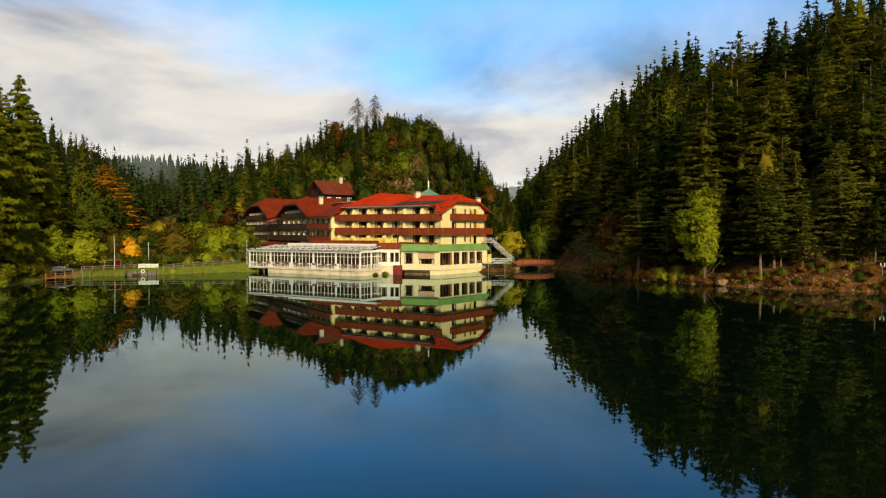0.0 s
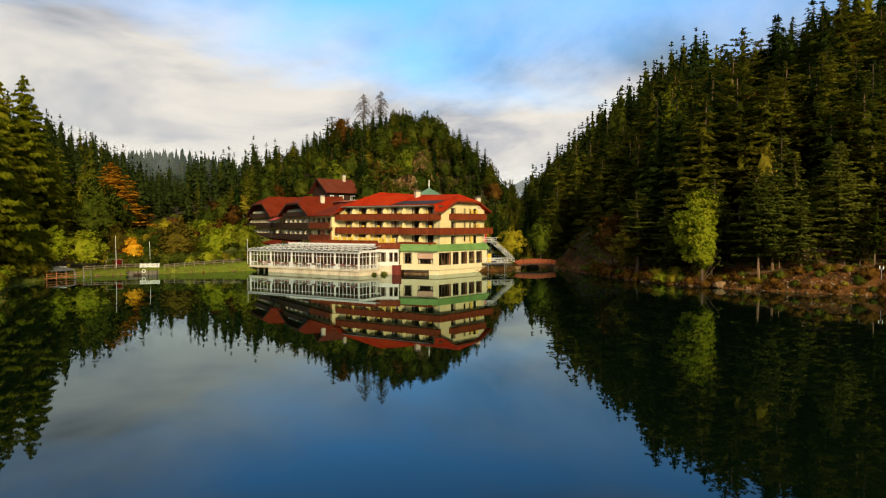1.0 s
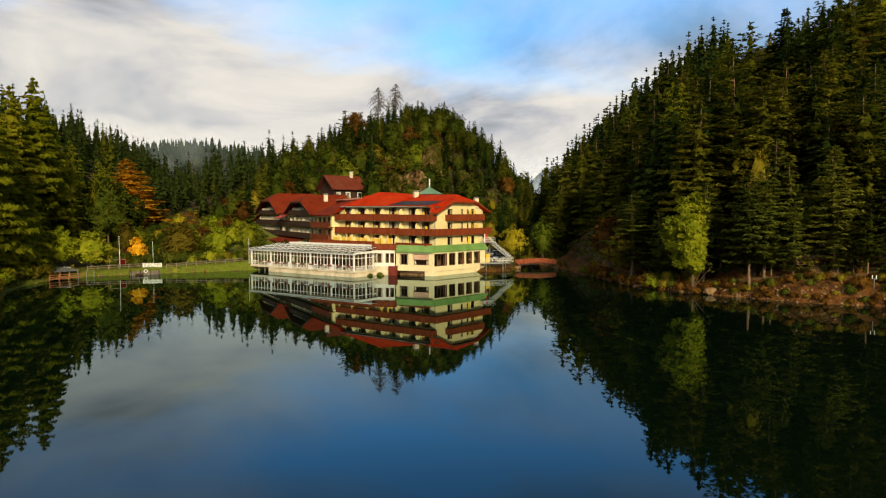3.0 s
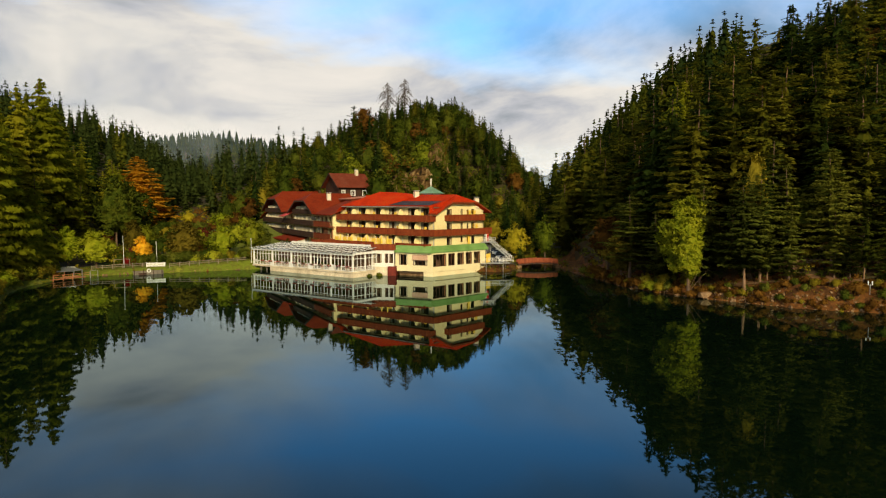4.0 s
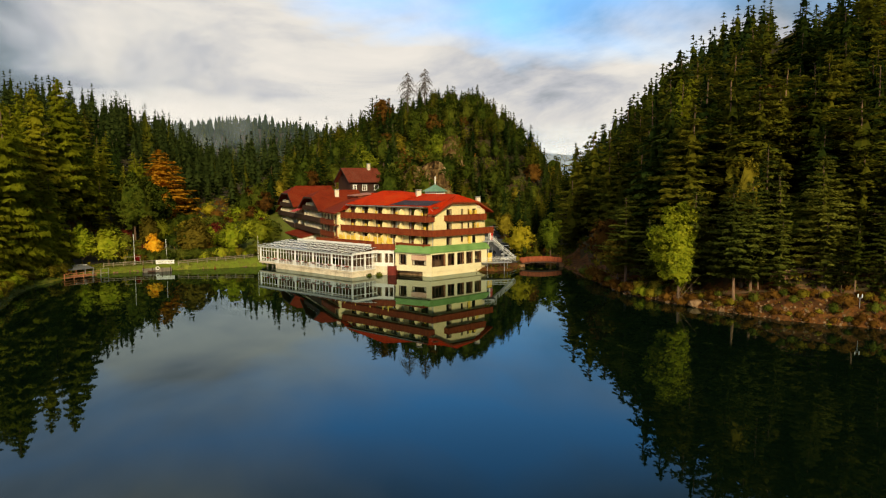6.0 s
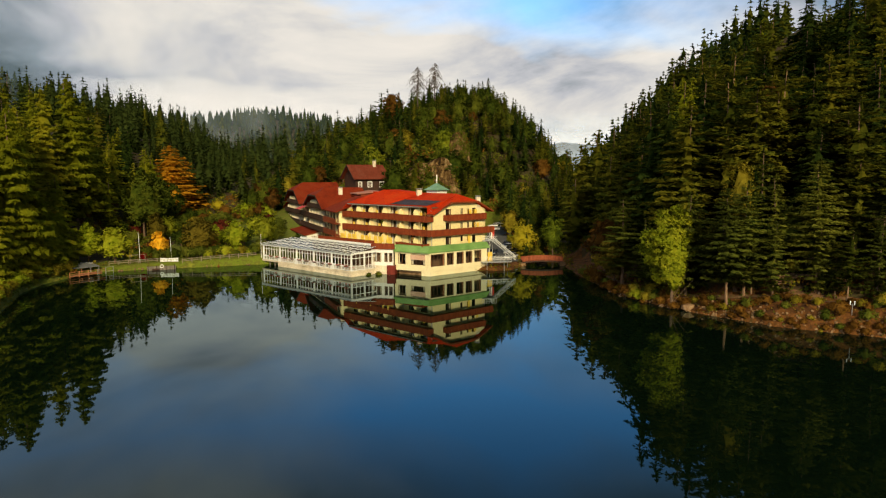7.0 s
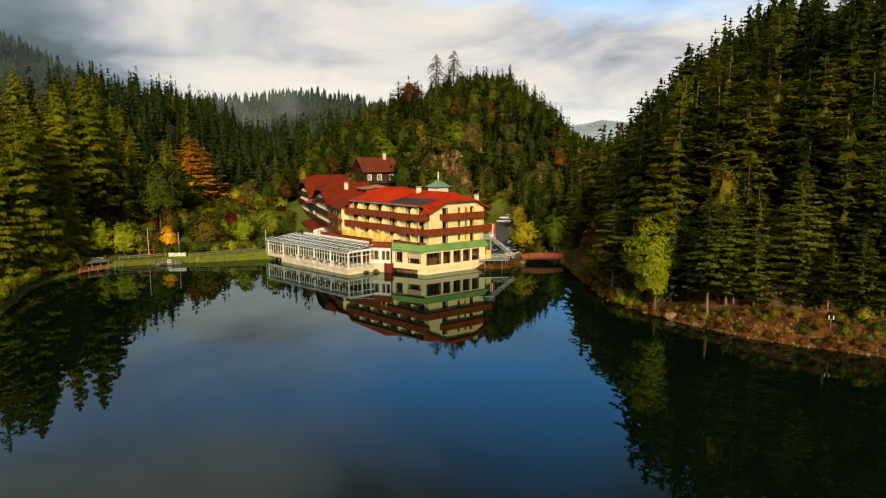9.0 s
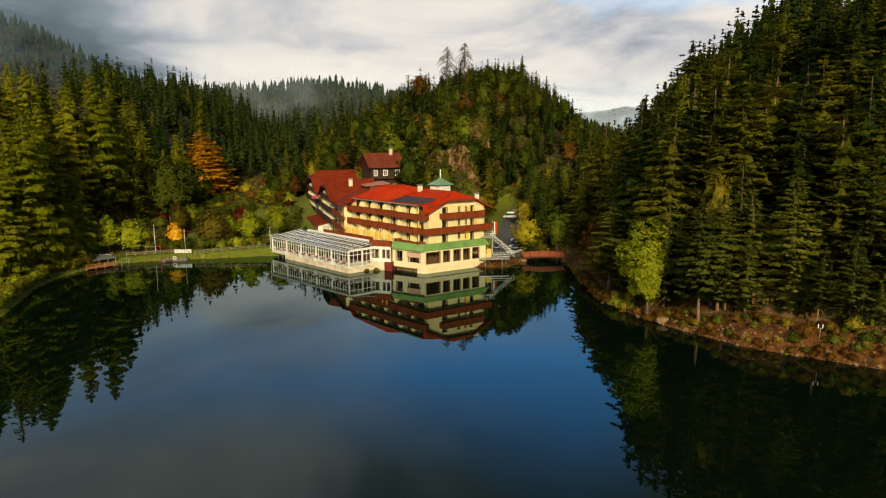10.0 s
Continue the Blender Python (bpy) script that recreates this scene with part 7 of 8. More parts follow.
def hill_house():
    x0, y0 = -33.6, 209.2
    h = thing("hill_house", (x0, y0, ground_z(x0, y0)), "dark timber house with brown-red roof above the hotel", "house")
    fr = frame_at((x0, y0, 0), (0.77, 0.638), (-0.638, 0.77))
    m = Mesh(fr)
    wins = [(-0.9, 0.3), (3.0, 4.2), (-3.9, -3.0)]
    part("wall", holed_wall(fr, -4.9, 4.9, 8.0, 21.2, [(a, b, 18.0, 19.6) for a, b in wins], 0.35, -4.5), M_DARKWOOD, h)
    for a, b in wins:
        add_window(h, fr, a, b, 18.0, 19.6, d=-4.42, panes=2, bars=1, frame_mat=M_PAINT)
        t = Mesh(fr)
        t.box(a - 0.18, b + 0.18, -4.56, -4.5, 17.85, 18.0), t.box(a - 0.18, b + 0.18, -4.56, -4.5, 19.6, 19.75)
        t.box(a - 0.18, a, -4.56, -4.5, 18.0, 19.6), t.box(b, b + 0.18, -4.56, -4.5, 18.0, 19.6)
        part("window_surround", t, M_PAINT, h)
    m.box(-4.9, 4.9, 4.15, 4.5, 8.0, 21.2)
    part("wall", m, M_DARKWOOD, h)
    m = Mesh(fr)
    m.box(-4.5, 4.5, -3.0, -2.9, 8.0, 21.0)
    part("inner_wall", m, M_ROOM, h)
    for s in (-4.9, 4.55):
        m = Mesh(fr)
        m.prism([(-4.15, 8.0), (4.15, 8.0), (4.15, 21.2), (0.0, 24.4), (-4.15, 21.2)], s, s + 0.35, "x")
        part("gable_wall", m, M_DARKWOOD, h)
    m = Mesh(fr)
    m.slab([(-6.0, -5.7, 20.6), (6.0, -5.7, 20.6), (6.0, 0, 24.8), (-6.0, 0, 24.8)], 0.22)
    m.slab([(-6.0, 5.7, 20.6), (6.0, 5.7, 20.6), (6.0, 0, 24.8), (-6.0, 0, 24.8)], 0.22)
    roof = part("roof", m, M_HOUSEROOF, h)
    m = Mesh(fr)
    m.prism([(-5.75, 20.2), (-5.75, 20.62), (0, 24.85), (5.75, 20.62), (5.75, 20.2), (0, 24.4)], -6.08, -6.0, "x")
    part("bargeboard", m, M_DARKWOOD, roof)
    chimney(h, -31.0, 210.6, 22.5, 26.2, 0.9, 0.69)
    m = Mesh(fr)
    m.slab([(-4.8, -4.4, 17.2), (-4.8, -5.6, 17.2), (4.8, -5.6, 17.2), (4.8, -4.4, 17.2)], 0.15)
    o = part("balcony", m, M_DARKWOOD, h)
    m = Mesh(fr)
    m.box(-4.8, 4.8, -5.6, -5.54, 17.2, 18.0)
    part("railing_panel", m, M_DARKWOOD, o)


hill_house()


# ---- hotel terrace ----
def umbrella(place, label, group, material, open_wide=False):
    u = thing("sun_umbrella", place, label, "umbrella", group)
    fr = frame_at(place, (1, 0), (0, 1))
    m = Mesh(fr)
    m.tube([(0, 0, 0), (0, 0, 2.5)], 0.035, 6)
    part("pole", m, M_PAINT, u)
    m = Mesh(fr)
    m.box(-0.3, 0.3, -0.3, 0.3, 0, 0.1)
    part("base", m, M_GREYWOOD, u)
    m = Mesh(fr)
    if open_wide:
        ring = [(1.5 * math.cos(a), 1.5 * math.sin(a), 2.05) for a in (k * math.pi / 4 for k in range(8))]
        for k in range(8):
            m.face(ring[k], ring[(k + 1) % 8], (0, 0, 2.65))
            a, b = ring[k], ring[(k + 1) % 8]
            m.face(a, b, (b[0], b[1], 1.85), (a[0], a[1], 1.85))
    else:
        m.tube([(0, 0, 0.9), (0, 0, 1.1), (0, 0, 1.7), (0, 0, 2.5), (0, 0, 2.65)], [0.26, 0.3, 0.2, 0.09, 0.03], 8)
    part("canopy", m, material, u)
    return u


def terrace_things():
    for s, d in ((12.0, -3.2), (16.4, -3.0), (21.0, -3.2), (25.2, -2.8), (9.9, -3.6)):
        umbrella(HOTEL @ Vector((s, d, 6.3)), "closed yellow sun umbrella on the hotel terrace", "terrace umbrellas", M_YELLOW)
    for k, s in enumerate((10.6, 13.9, 15.3, 18.4, 19.8, 22.9, 24.3, 27.0)):
        p = HOTEL @ Vector((s, -2.2, 6.3))
        o = thing("wind_screen", p, "yellow canvas wind screen between terrace seats", "screen", "terrace screens")
        fr = frame_at(p, HV, HU)
        m = Mesh(fr)
        m.box(-0.75, 0.75, -0.03, 0.03, 0.15, 1.95)
        part("canvas", m, M_YELLOW, o)
        for x in (-0.78, 0.74):
            q = Mesh(fr)
            q.box(x, x + 0.05, -0.04, 0.04, 0, 2.05)
            part("post", q, M_PAINT, o)
    for k, f in enumerate((9.4, 12.4)):
        for s in (9.8, 16.2, 20.6, 2.2, 25.0):
            p = HOTEL @ Vector((s + 0.8 * k, -0.8, f))
            o = thing("balcony_chair", p, "folded yellow lounger leaning on the balcony", "chair", "balcony loungers")
            m = Mesh(frame_at(p, HV, HU))
            m.box(-0.3, 0.3, 0.3, 0.4, 0.05, 1.6)
            part("canvas", m, M_YELLOW, o)
    side = frame_at((-0.4, 147.6, 0), HU, HV)
    for s, f in ((10.6, 12.4), (12.9, 9.4), (10.3, 6.9), (12.2, 12.4)):
        p = side @ Vector((s, -0.35, f))
        o = thing("balcony_screen", p, "yellow canvas screen on the gable balcony", "screen", "gable screens")
        m = Mesh(frame_at(p, HU, HV))
        m.box(-0.35, 0.35, 0.0, 0.06, 0.0, 2.0)
        part("canvas", m, M_YELLOW, o)


terrace_things()


# ---- outer stair, flag, car park ----
def outer_stair():
    st = thing("outer_stair", (12.0, 160.5, 0.5), "white galvanised steel stair beside the restaurant", "stair")
    a, b = Vector((10.9, 159.6, 7.2)), Vector((16.2, 161.4, 2.6))
    way = (b - a)
    flat = Vector((way.x, way.y, 0)).normalized()
    sidev = Vector((-flat.y, flat.x, 0))
    def plat(c, w, d, z):
        m = Mesh(frame_at((c[0], c[1], 0), flat[:2], sidev[:2]))
        m.box(-w, w, -d, d, z - 0.1, z)
        return part("landing", m, M_METAL, st), frame_at((c[0], c[1], 0), flat[:2], sidev[:2])
    o, f1 = plat((10.2, 159.9), 1.6, 1.6, 7.2)
    o2, f2 = plat((12.0, 158.6), 3.4, 1.2, 2.5)
    for fr, w, d, z in ((f1, 1.6, 1.6, 7.2), (f2, 3.4, 1.2, 2.5)):
        m = Mesh(fr)
        for zz in (1.0, 0.55):
            m.tube([(w, d, z + zz), (-w, d, z + zz), (-w, -d, z + zz), (w, -d, z + zz)], 0.035, 5)
        for k in range(9):
            for dd in (-d, d):
                x = -w + 2 * w * k / 8
                m.tube([(x, dd, z), (x, dd, z + 1.0)], 0.022, 4)
        part("railing", m, M_PAINT, st)
    for sgn in (-0.55, 0.55):
        m = Mesh()
        p, q = a + sidev * sgn, b + sidev * sgn
        m.tube([tuple(p), tuple(q)], 0.09, 4)
        part("stringer", m, M_METAL, st)
        m = Mesh()
        for h in (1.0, 0.6):
            m.tube([tuple(p + Vector((0, 0, h))), tuple(q + Vector((0, 0, h)))], 0.035, 5)
        for k in range(10):
            c = p.lerp(q, k / 9)
            m.tube([tuple(c), tuple(c + Vector((0, 0, 1.0)))], 0.022, 4)
        part("railing", m, M_PAINT, st)
    for k in range(24):
        c = a.lerp(b, (k + 0.5) / 24)
        m = Mesh(frame_at((c.x, c.y, 0), flat[:2], sidev[:2]))
        m.box(-0.13, 0.13, -0.5, 0.5, c.z - 0.03, c.z)
        part("tread", m, M_METAL, st)
    for p in ((9.4, 158.9), (11.0, 160.9), (14.0, 158.0), (10.2, 157.4), (14.6, 159.6)):
        m = Mesh()
        m.tube([(p[0], p[1], -1.5), (p[0], p[1], 7.1 if p[0] < 11.5 and p[1] > 158.5 else 2.4)], 0.07, 6)
        part("column", m, M_METAL, st)
    d = Mesh()
    d.tube([(9.4, 158.9, 2.5), (11.0, 160.9, 7.0)], 0.045, 5), d.tube([(11.0, 160.9, 2.5), (9.4, 158.9, 7.0)], 0.045, 5)
    part("cross_brace", d, M_METAL, st)
    # small lean-to store under it
    w = thing("store_door", (9.9, 159.8, 2.5), "yellow panel door under the outer stair", "door")
    m = Mesh(frame_at((10.1, 159.0, 0), (0.643, 0.766), (-0.766, 0.643)))
    m.box(0.0, 1.4, -0.1, 0.0, 2.5, 4.5)
    part("door_leaf", m, M_YELLOW, w)


outer_stair()


def banner():
    p = (9.3, 170.5, ground_z(9.3, 170.5))
    o = thing("banner_flag", p, "red and white upright banner on a pole", "flag")
    m = Mesh()
    m.tube([(p[0], p[1], p[2]), (p[0], p[1], 9.6)], 0.05, 6)
    part("pole", m, M_PAINT, o)
    for k, (x0, x1, mat) in enumerate(((0.05, 0.32, M_DARKBLUE), (0.32, 0.6, M_PAINT), (0.6, 1.1, M_RED))):
        m = Mesh()
        m.box(p[0] + x0, p[0] + x1, p[1] - 0.015, p[1] + 0.015, 6.4, 9.4)
        part("cloth", m, mat, o)


M_DARKBLUE = surface("dark_cloth", [(0.02, 0.02, 0.035), (0.03, 0.03, 0.05), (0.04, 0.04, 0.06)], 1.0, 0.8)
banner()


def ground_strip(name, spine, half, material, label, lift=0.06, step=1.2, category="road", wob=0.0):
    """A paved strip that follows the ground."""
    pts = []
    for (ax, ay, ha), (bx, by, hb) in zip(spine, spine[1:]):
        n = max(1, int(math.hypot(bx - ax, by - ay) / step))
        pts += [(ax + (bx - ax) * i / n, ay + (by - ay) * i / n, ha + (hb - ha) * i / n) for i in range(n)]
    pts.append(spine[-1])
    V, k = [], 7
    for i, (x, y, h) in enumerate(pts):
        q, p = pts[min(i + 1, len(pts) - 1)], pts[max(i - 1, 0)]
        d = Vector((q[0] - p[0], q[1] - p[1])).normalized()
        for j in range(k):
            w = (j / (k - 1) * 2 - 1) * (h + wob * float(waves(x * 3 + j * 50, y * 3, 4.0)))
            px, py = x - d.y * w, y + d.x * w
            V.append((px, py, ground_z(px, py) + lift))
    i = np.arange(len(pts) * k).reshape(-1, k)
    f = np.stack([i[:-1, :-1], i[:-1, 1:], i[1:, 1:], i[1:, :-1]], -1).reshape(-1, 4)
    me = array_mesh(name, V, f, material)
    return tagged(new(name, me), label, category, kind="structure")


ground_strip("road", [(13.5, 167.5, 4.0), (12.3, 176, 4.3), (10.0, 195, 4.2), (6.8, 220, 3.8), (5.2, 236, 3.4), (5.9, 242, 2.6)], 5, M_ASPHALT, "grey asphalt car park behind the hotel", 0.1)
ground_strip("path", [(30.5, 160, 0.9), (33.5, 149, 0.9), (41.0, 130.5, 1.0), (46.5, 124.0, 1.0), (52.0, 118.0, 1.1), (57.5, 114.4, 1.2), (64.5, 110.8, 1.3), (72.0, 107.6, 1.3), (84, 103.5, 1.3)], 1, M_PATH, "earth path along the stony lake shore", 0.07, 0.8, "path", 0.4)



def car_paint(name, colour):
    mat, nt, bsdf = nodes_of(name)
    n = noise_node(nt, 3.0, 3)
    nt.links.new(mix_rgb(nt, n.outputs["Fac"], tuple(c * 0.9 for c in colour), colour), bsdf.inputs["Base Color"])
    bsdf.inputs["Roughness"].default_value = 0.25
    bsdf.inputs["Coat Weight"].default_value = 0.5
    return mat


P_WHITE, P_BLACK, P_SILVER, P_BLUE = car_paint("white_car_paint", (0.75, 0.75, 0.75)), car_paint("black_car_paint", (0.015, 0.015, 0.018)), car_paint("silver_car_paint", (0.4, 0.41, 0.43)), car_paint("dark_blue_car_paint", (0.02, 0.03, 0.07))
M_CARGLASS = surface("car_glass", [(0.015, 0.017, 0.02), (0.02, 0.022, 0.025), (0.025, 0.027, 0.03)], 0.5, 0.1, 5.0, 0.0, spec=0.6)
M_TYRE = surface("tyre_rubber", [(0.015, 0.015, 0.015), (0.022, 0.022, 0.022), (0.03, 0.03, 0.03)], 3.0, 0.9)
M_LAMP = surface("lamp_glass", [(0.7, 0.7, 0.68), (0.78, 0.78, 0.76), (0.82, 0.82, 0.8)], 2.0, 0.2)


def car(x, y, heading, paint, label):
    z = ground_z(x, y) + 0.1
    ob = thing("parked_car", (x, y, z), label, "car", "parked cars")
    c, s = math.cos(heading), math.sin(heading)
    fr = frame_at((x, y, z), (c, s), (-s, c))
    m = Mesh(fr)
    m.prism([(-2.15, 0.35), (2.1, 0.35), (2.15, 0.7), (1.95, 0.85), (1.0, 0.98), (-2.0, 1.02), (-2.2, 0.8)], -0.86, 0.86, "y")
    body = part("body", m, paint, ob)
    m = Mesh(fr)
    lo, hi = [(1.05, 0.97), (0.35, 1.45), (-1.35, 1.48), (-2.0, 1.0)], 0.72
    k = len(m.v)
    m.v += [(a, -0.84 if b < 1.1 else -0.66, b) for a, b in lo] + [(a, 0.84 if b < 1.1 else 0.66, b) for a, b in lo]
    m.f += [(0, 1, 2, 3), (7, 6, 5, 4), (0, 4, 5, 1), (2, 6, 7, 3)]
    part("windows", m, M_CARGLASS, ob).name = "window_band"
    m = Mesh(fr)
    m.box(-1.35, 0.35, -0.67, 0.67, 1.45, 1.5)
    part("roof", m, paint, ob)
    for wx in (-1.35, 1.35):
        for wy in (-0.88, 0.7):
            t = Mesh(fr)
            t.tube([(wx, wy, 0.32), (wx, wy + 0.18, 0.32)], 0.32, 12)
            w = part("wheel", t, M_TYRE, ob)
            r = Mesh(fr)
            r.tube([(wx, wy - 0.01, 0.32), (wx, wy + 0.19, 0.32)], 0.19, 10)
            part("rim", r, M_METAL, w)
    for wy in (-0.75, 0.45):
        h = Mesh(fr)
        h.box(2.08, 2.17, wy, wy + 0.3, 0.62, 0.76)
        part("headlight", h, M_LAMP, ob)
    q = Mesh(fr)
    q.box(2.13, 2.18, -0.26, 0.26, 0.42, 0.54)
    part("number_plate", q, M_PAINT, ob)


for k, (x, y, a, p, n) in enumerate(((14.4, 172.0, 4.3, P_SILVER, "silver"), (14.2, 176.4, 4.3, P_BLACK, "black"), (13.4, 180.6, 4.4, P_SILVER, "silver"), (13.0, 184.6, 4.4, P_BLACK, "black"), (12.4, 189.0, 4.4, P_WHITE, "white"),
                                    (11.6, 193.2, 4.4, P_BLUE, "dark blue"), (4.2, 225.0, 3.5, P_WHITE, "white"), (4.0, 233.0, 3.4, P_WHITE, "white"), (5.6, 240.0, 3.3, P_SILVER, "silver"), (9.4, 178.5, 4.6, P_BLUE, "dark blue"))):
    car(x, y, a, p, n + " car parked on the asphalt behind the hotel")


def bridge():
    a, b = Vector((17.6, 166.4, 0)), Vector((27.0, 168.9, 0))
    d = (b - a).normalized()
    n = (b - a).length
    o = thing("footbridge", (17.6, 166.4, 0.8), "arched red-brown wooden footbridge over the outflow", "bridge")
    fr = frame_at((a.x, a.y, 0), (d.x, d.y), (-d.y, d.x))
    arc = lambda s: 1.55 + 0.3 * math.sin(math.pi * s / n)
    for k in range(30):
        s = n * (k + 0.5) / 30
        m = Mesh(fr)
        m.box(s - 0.15, s + 0.15, 0, 1.9, arc(s) - 0.06, arc(s))
        part("plank", m, M_RUSTWOOD, o)
    for dd in (0.0, 1.84):
        m = Mesh(fr)
        up = [(n * i / 16, arc(n * i / 16) + 1.0) for i in range(17)]
        dn = [(n * i / 16, arc(n * i / 16) + 0.1) for i in range(17)]
        m.prism(up + dn[::-1], dd, dd + 0.06, "y")
        part("side_panel", m, M_RUSTWOOD, o)
        m = Mesh(fr)
        lowr = [(n * i / 16, arc(n * i / 16) - 0.06) for i in range(17)]
        lo2 = [(n * i / 16, arc(n * i / 16) - 0.38) for i in range(17)]
        m.prism(lowr + lo2[::-1], dd, dd + 0.16, "y")
        part("beam", m, M_DARKWOOD, o)
        for k in range(7):
            s = n * k / 6
            m = Mesh(fr)
            m.box(s - 0.06, s + 0.06, dd - 0.04, dd + 0.1, arc(s), arc(s) + 1.12)
            part("post", m, M_RUSTWOOD, o)
    for s in (0.0, n):
        m = Mesh(fr)
        m.box(s - 0.7, s + 0.7, -0.3, 2.2, -2.0, 1.2)
        part("abutment", m, M_STONE, o)
    m = Mesh(fr)
    m.box(4.2, 6.6, 3.0, 3.3, -1.0, 1.2)
    part("sluice_gate", m, M_DARKWOOD, o)


bridge()


# ---- garden shore ----
def fence_run(a, b, count, group, gate=()):
    for i in range(count):
        p = Vector(a).lerp(Vector(b), i / count)
        q = Vector(a).lerp(Vector(b), (i + 1) / count)
        d = (q - p)
        n = d.length
        d.normalize()
        z = ground_z(p.x, p.y)
        o = thing("garden_fence", (p.x, p.y, z), "pale weathered post and rail garden fence", "fence", group)
        fr = frame_at((p.x, p.y, z), d[:2], (-d.y, d.x))
        m = Mesh(fr)
        m.box(-0.06, 0.06, -0.06, 0.06, -0.4, 1.0)
        part("post", m, M_PALEWOOD, o)
        dz = ground_z(q.x, q.y) - z
        for h in (0.45, 0.85):
            m = Mesh(fr)
            m.prism([(0, h - 0.05), (n, h - 0.05 + dz), (n, h + 0.05 + dz), (0, h + 0.05)], -0.035, 0.035, "y")
            part("rail", m, M_PALEWOOD, o)


M_PALEWOOD = wood_material("pale_fence_wood", [(0.16, 0.13, 0.09), (0.24, 0.2, 0.14), (0.32, 0.27, 0.2)])
fence_run((-60.4, 149.8, 0), (-46.2, 159.0, 0), 8, "fence along the lake lawn")
fence_run((-74.5, 143.0, 0), (-64.5, 150.0, 0), 6, "fence along the lake lawn")


def picket_fence(a, b, name_label, height=1.1, paint=None):
    p, q = Vector((*a, 0)), Vector((*b, 0))
    d = (q - p)
    n = d.length
    d.normalize()
    z = ground_z(*a)
    o = thing("picket_fence", (a[0], a[1], z), name_label, "fence")
    fr = frame_at((a[0], a[1], z), d[:2], (-d.y, d.x))
    k = int(n / 0.16)
    for i in range(k):
        m = Mesh(fr)
        s = n * (i + 0.5) / k
        m.prism([(s - 0.055, 0.08), (s + 0.055, 0.08), (s + 0.055, height - 0.08), (s, height), (s - 0.055, height - 0.08)], -0.02, 0.01, "y")
        part("picket", m, paint or M_PAINT, o)
    for h in (0.3, 0.8):
        m = Mesh(fr)
        m.box(0, n, 0.01, 0.06, h - 0.04, h + 0.04)
        part("rail", m, M_PAINT, o)
    for s in (0.0, n / 2, n):
        m = Mesh(fr)
        m.box(s - 0.06, s + 0.06, 0.01, 0.13, -0.5, height)
        part("post", m, M_PAINT, o)


picket_fence((-65.2, 148.7), (-61.6, 150.0), "white picket fence behind the jetty", 1.0)
picket_fence((-80.0, 134.0), (-78.6, 135.6), "white picket fence at the wood's edge", 1.0)
picket_fence((-78.2, 138.6), (-76.0, 139.4), "short white fence beside the boat landing", 1.2)


def pole(x, y, h, label, lean=0.0):
    z = ground_z(x, y)
    o = thing("flag_pole", (x, y, z), label, "pole", "poles on the lawn")
    m = Mesh()
    m.tube([(x, y, z - 0.4), (x + lean, y, z + h)], [0.06, 0.04], 6)
    part("shaft", m, M_PAINT, o)
    m = Mesh()
    m.tube([(x + lean, y, z + h), (x + lean, y, z + h + 0.08), (x + lean, y, z + h + 0.16)], [0.05, 0.09, 0.02], 8)
    part("knob", m, M_PAINT, o)


pole(-69.8, 147.6, 6.9, "tall white flag pole on the lawn", -0.1)
pole(-64.2, 151.6, 5.4, "white flag pole beside the jetty", -0.15)
m0 = VER @ Vector((32.4, -0.2, 0))
pole(m0.x, m0.y, 5.6, "white lamp pole at the veranda's end")


def goal_frame():
    o = thing("garden_trellis", (-70.5, 147.0, ground_z(-70.5, 147.0)), "pale wooden trellis standing on the lawn", "trellis")
    fr = frame_at((-71.2, 145.9, ground_z(-70.5, 147.0)), (0.8, 0.6), (-0.6, 0.8))
    for x in (0.0, 3.2):
        m = Mesh(fr)
        m.box(x, x + 0.09, 0, 0.09, -0.3, 2.0)
        part("post", m, M_PALEWOOD, o)
    for z in (0.8, 1.92):
        m = Mesh(fr)
        m.box(0, 3.29, 0.01, 0.08, z, z + 0.09)
        part("crossbar", m, M_PALEWOOD, o)


goal_frame()


def jetty():
    o = thing("jetty", (-63.2, 146.6, 0), "grey weathered boarded jetty with a life ring", "jetty")
    fr = frame_at((-66.2, 144.6, 0), (0.8, 0.6), (-0.6, 0.8))
    for i in range(22):
        m = Mesh(fr)
        m.box(i * 0.28, i * 0.28 + 0.25, -1.2, 2.6, 1.02, 1.1)
        part("plank", m, M_GREYWOOD, o)
    m = Mesh(fr)
    m.box(0, 6.1, -1.26, -1.2, 0.45, 1.35)
    part("front_board", m, M_GREYWOOD, o)
    for x in (0.2, 2.0, 4.0, 5.8):
        m = Mesh(fr)
        m.tube([(x, -1.3, -2.0), (x, -1.3, 1.65)], 0.09, 7)
        part("pile", m, M_DARKWOOD, o)
    m = Mesh(fr)
    ring = 16
    big, thin = 0.34, 0.09
    k0 = len(m.v)
    for i in range(ring):
        a = 2 * math.pi * i / ring
        for j in range(6):
            b = 2 * math.pi * j / 6
            r = big + thin * math.cos(b)
            m.v.append((3.1 + r * math.cos(a), -1.4 + thin * math.sin(b), 1.35 + r * math.sin(a)))
    for i in range(ring):
        for j in range(6):
            m.f.append((k0 + i * 6 + j, k0 + i * 6 + (j + 1) % 6, k0 + ((i + 1) % ring) * 6 + (j + 1) % 6, k0 + ((i + 1) % ring) * 6 + j))
    part("life_ring", m, M_PAINT, o, "white life ring")
    m = Mesh(fr)
    m.box(1.0, 2.6, -1.5, -1.3, 0.55, 0.9)
    part("fender", m, M_DARKWOOD, o)


jetty()


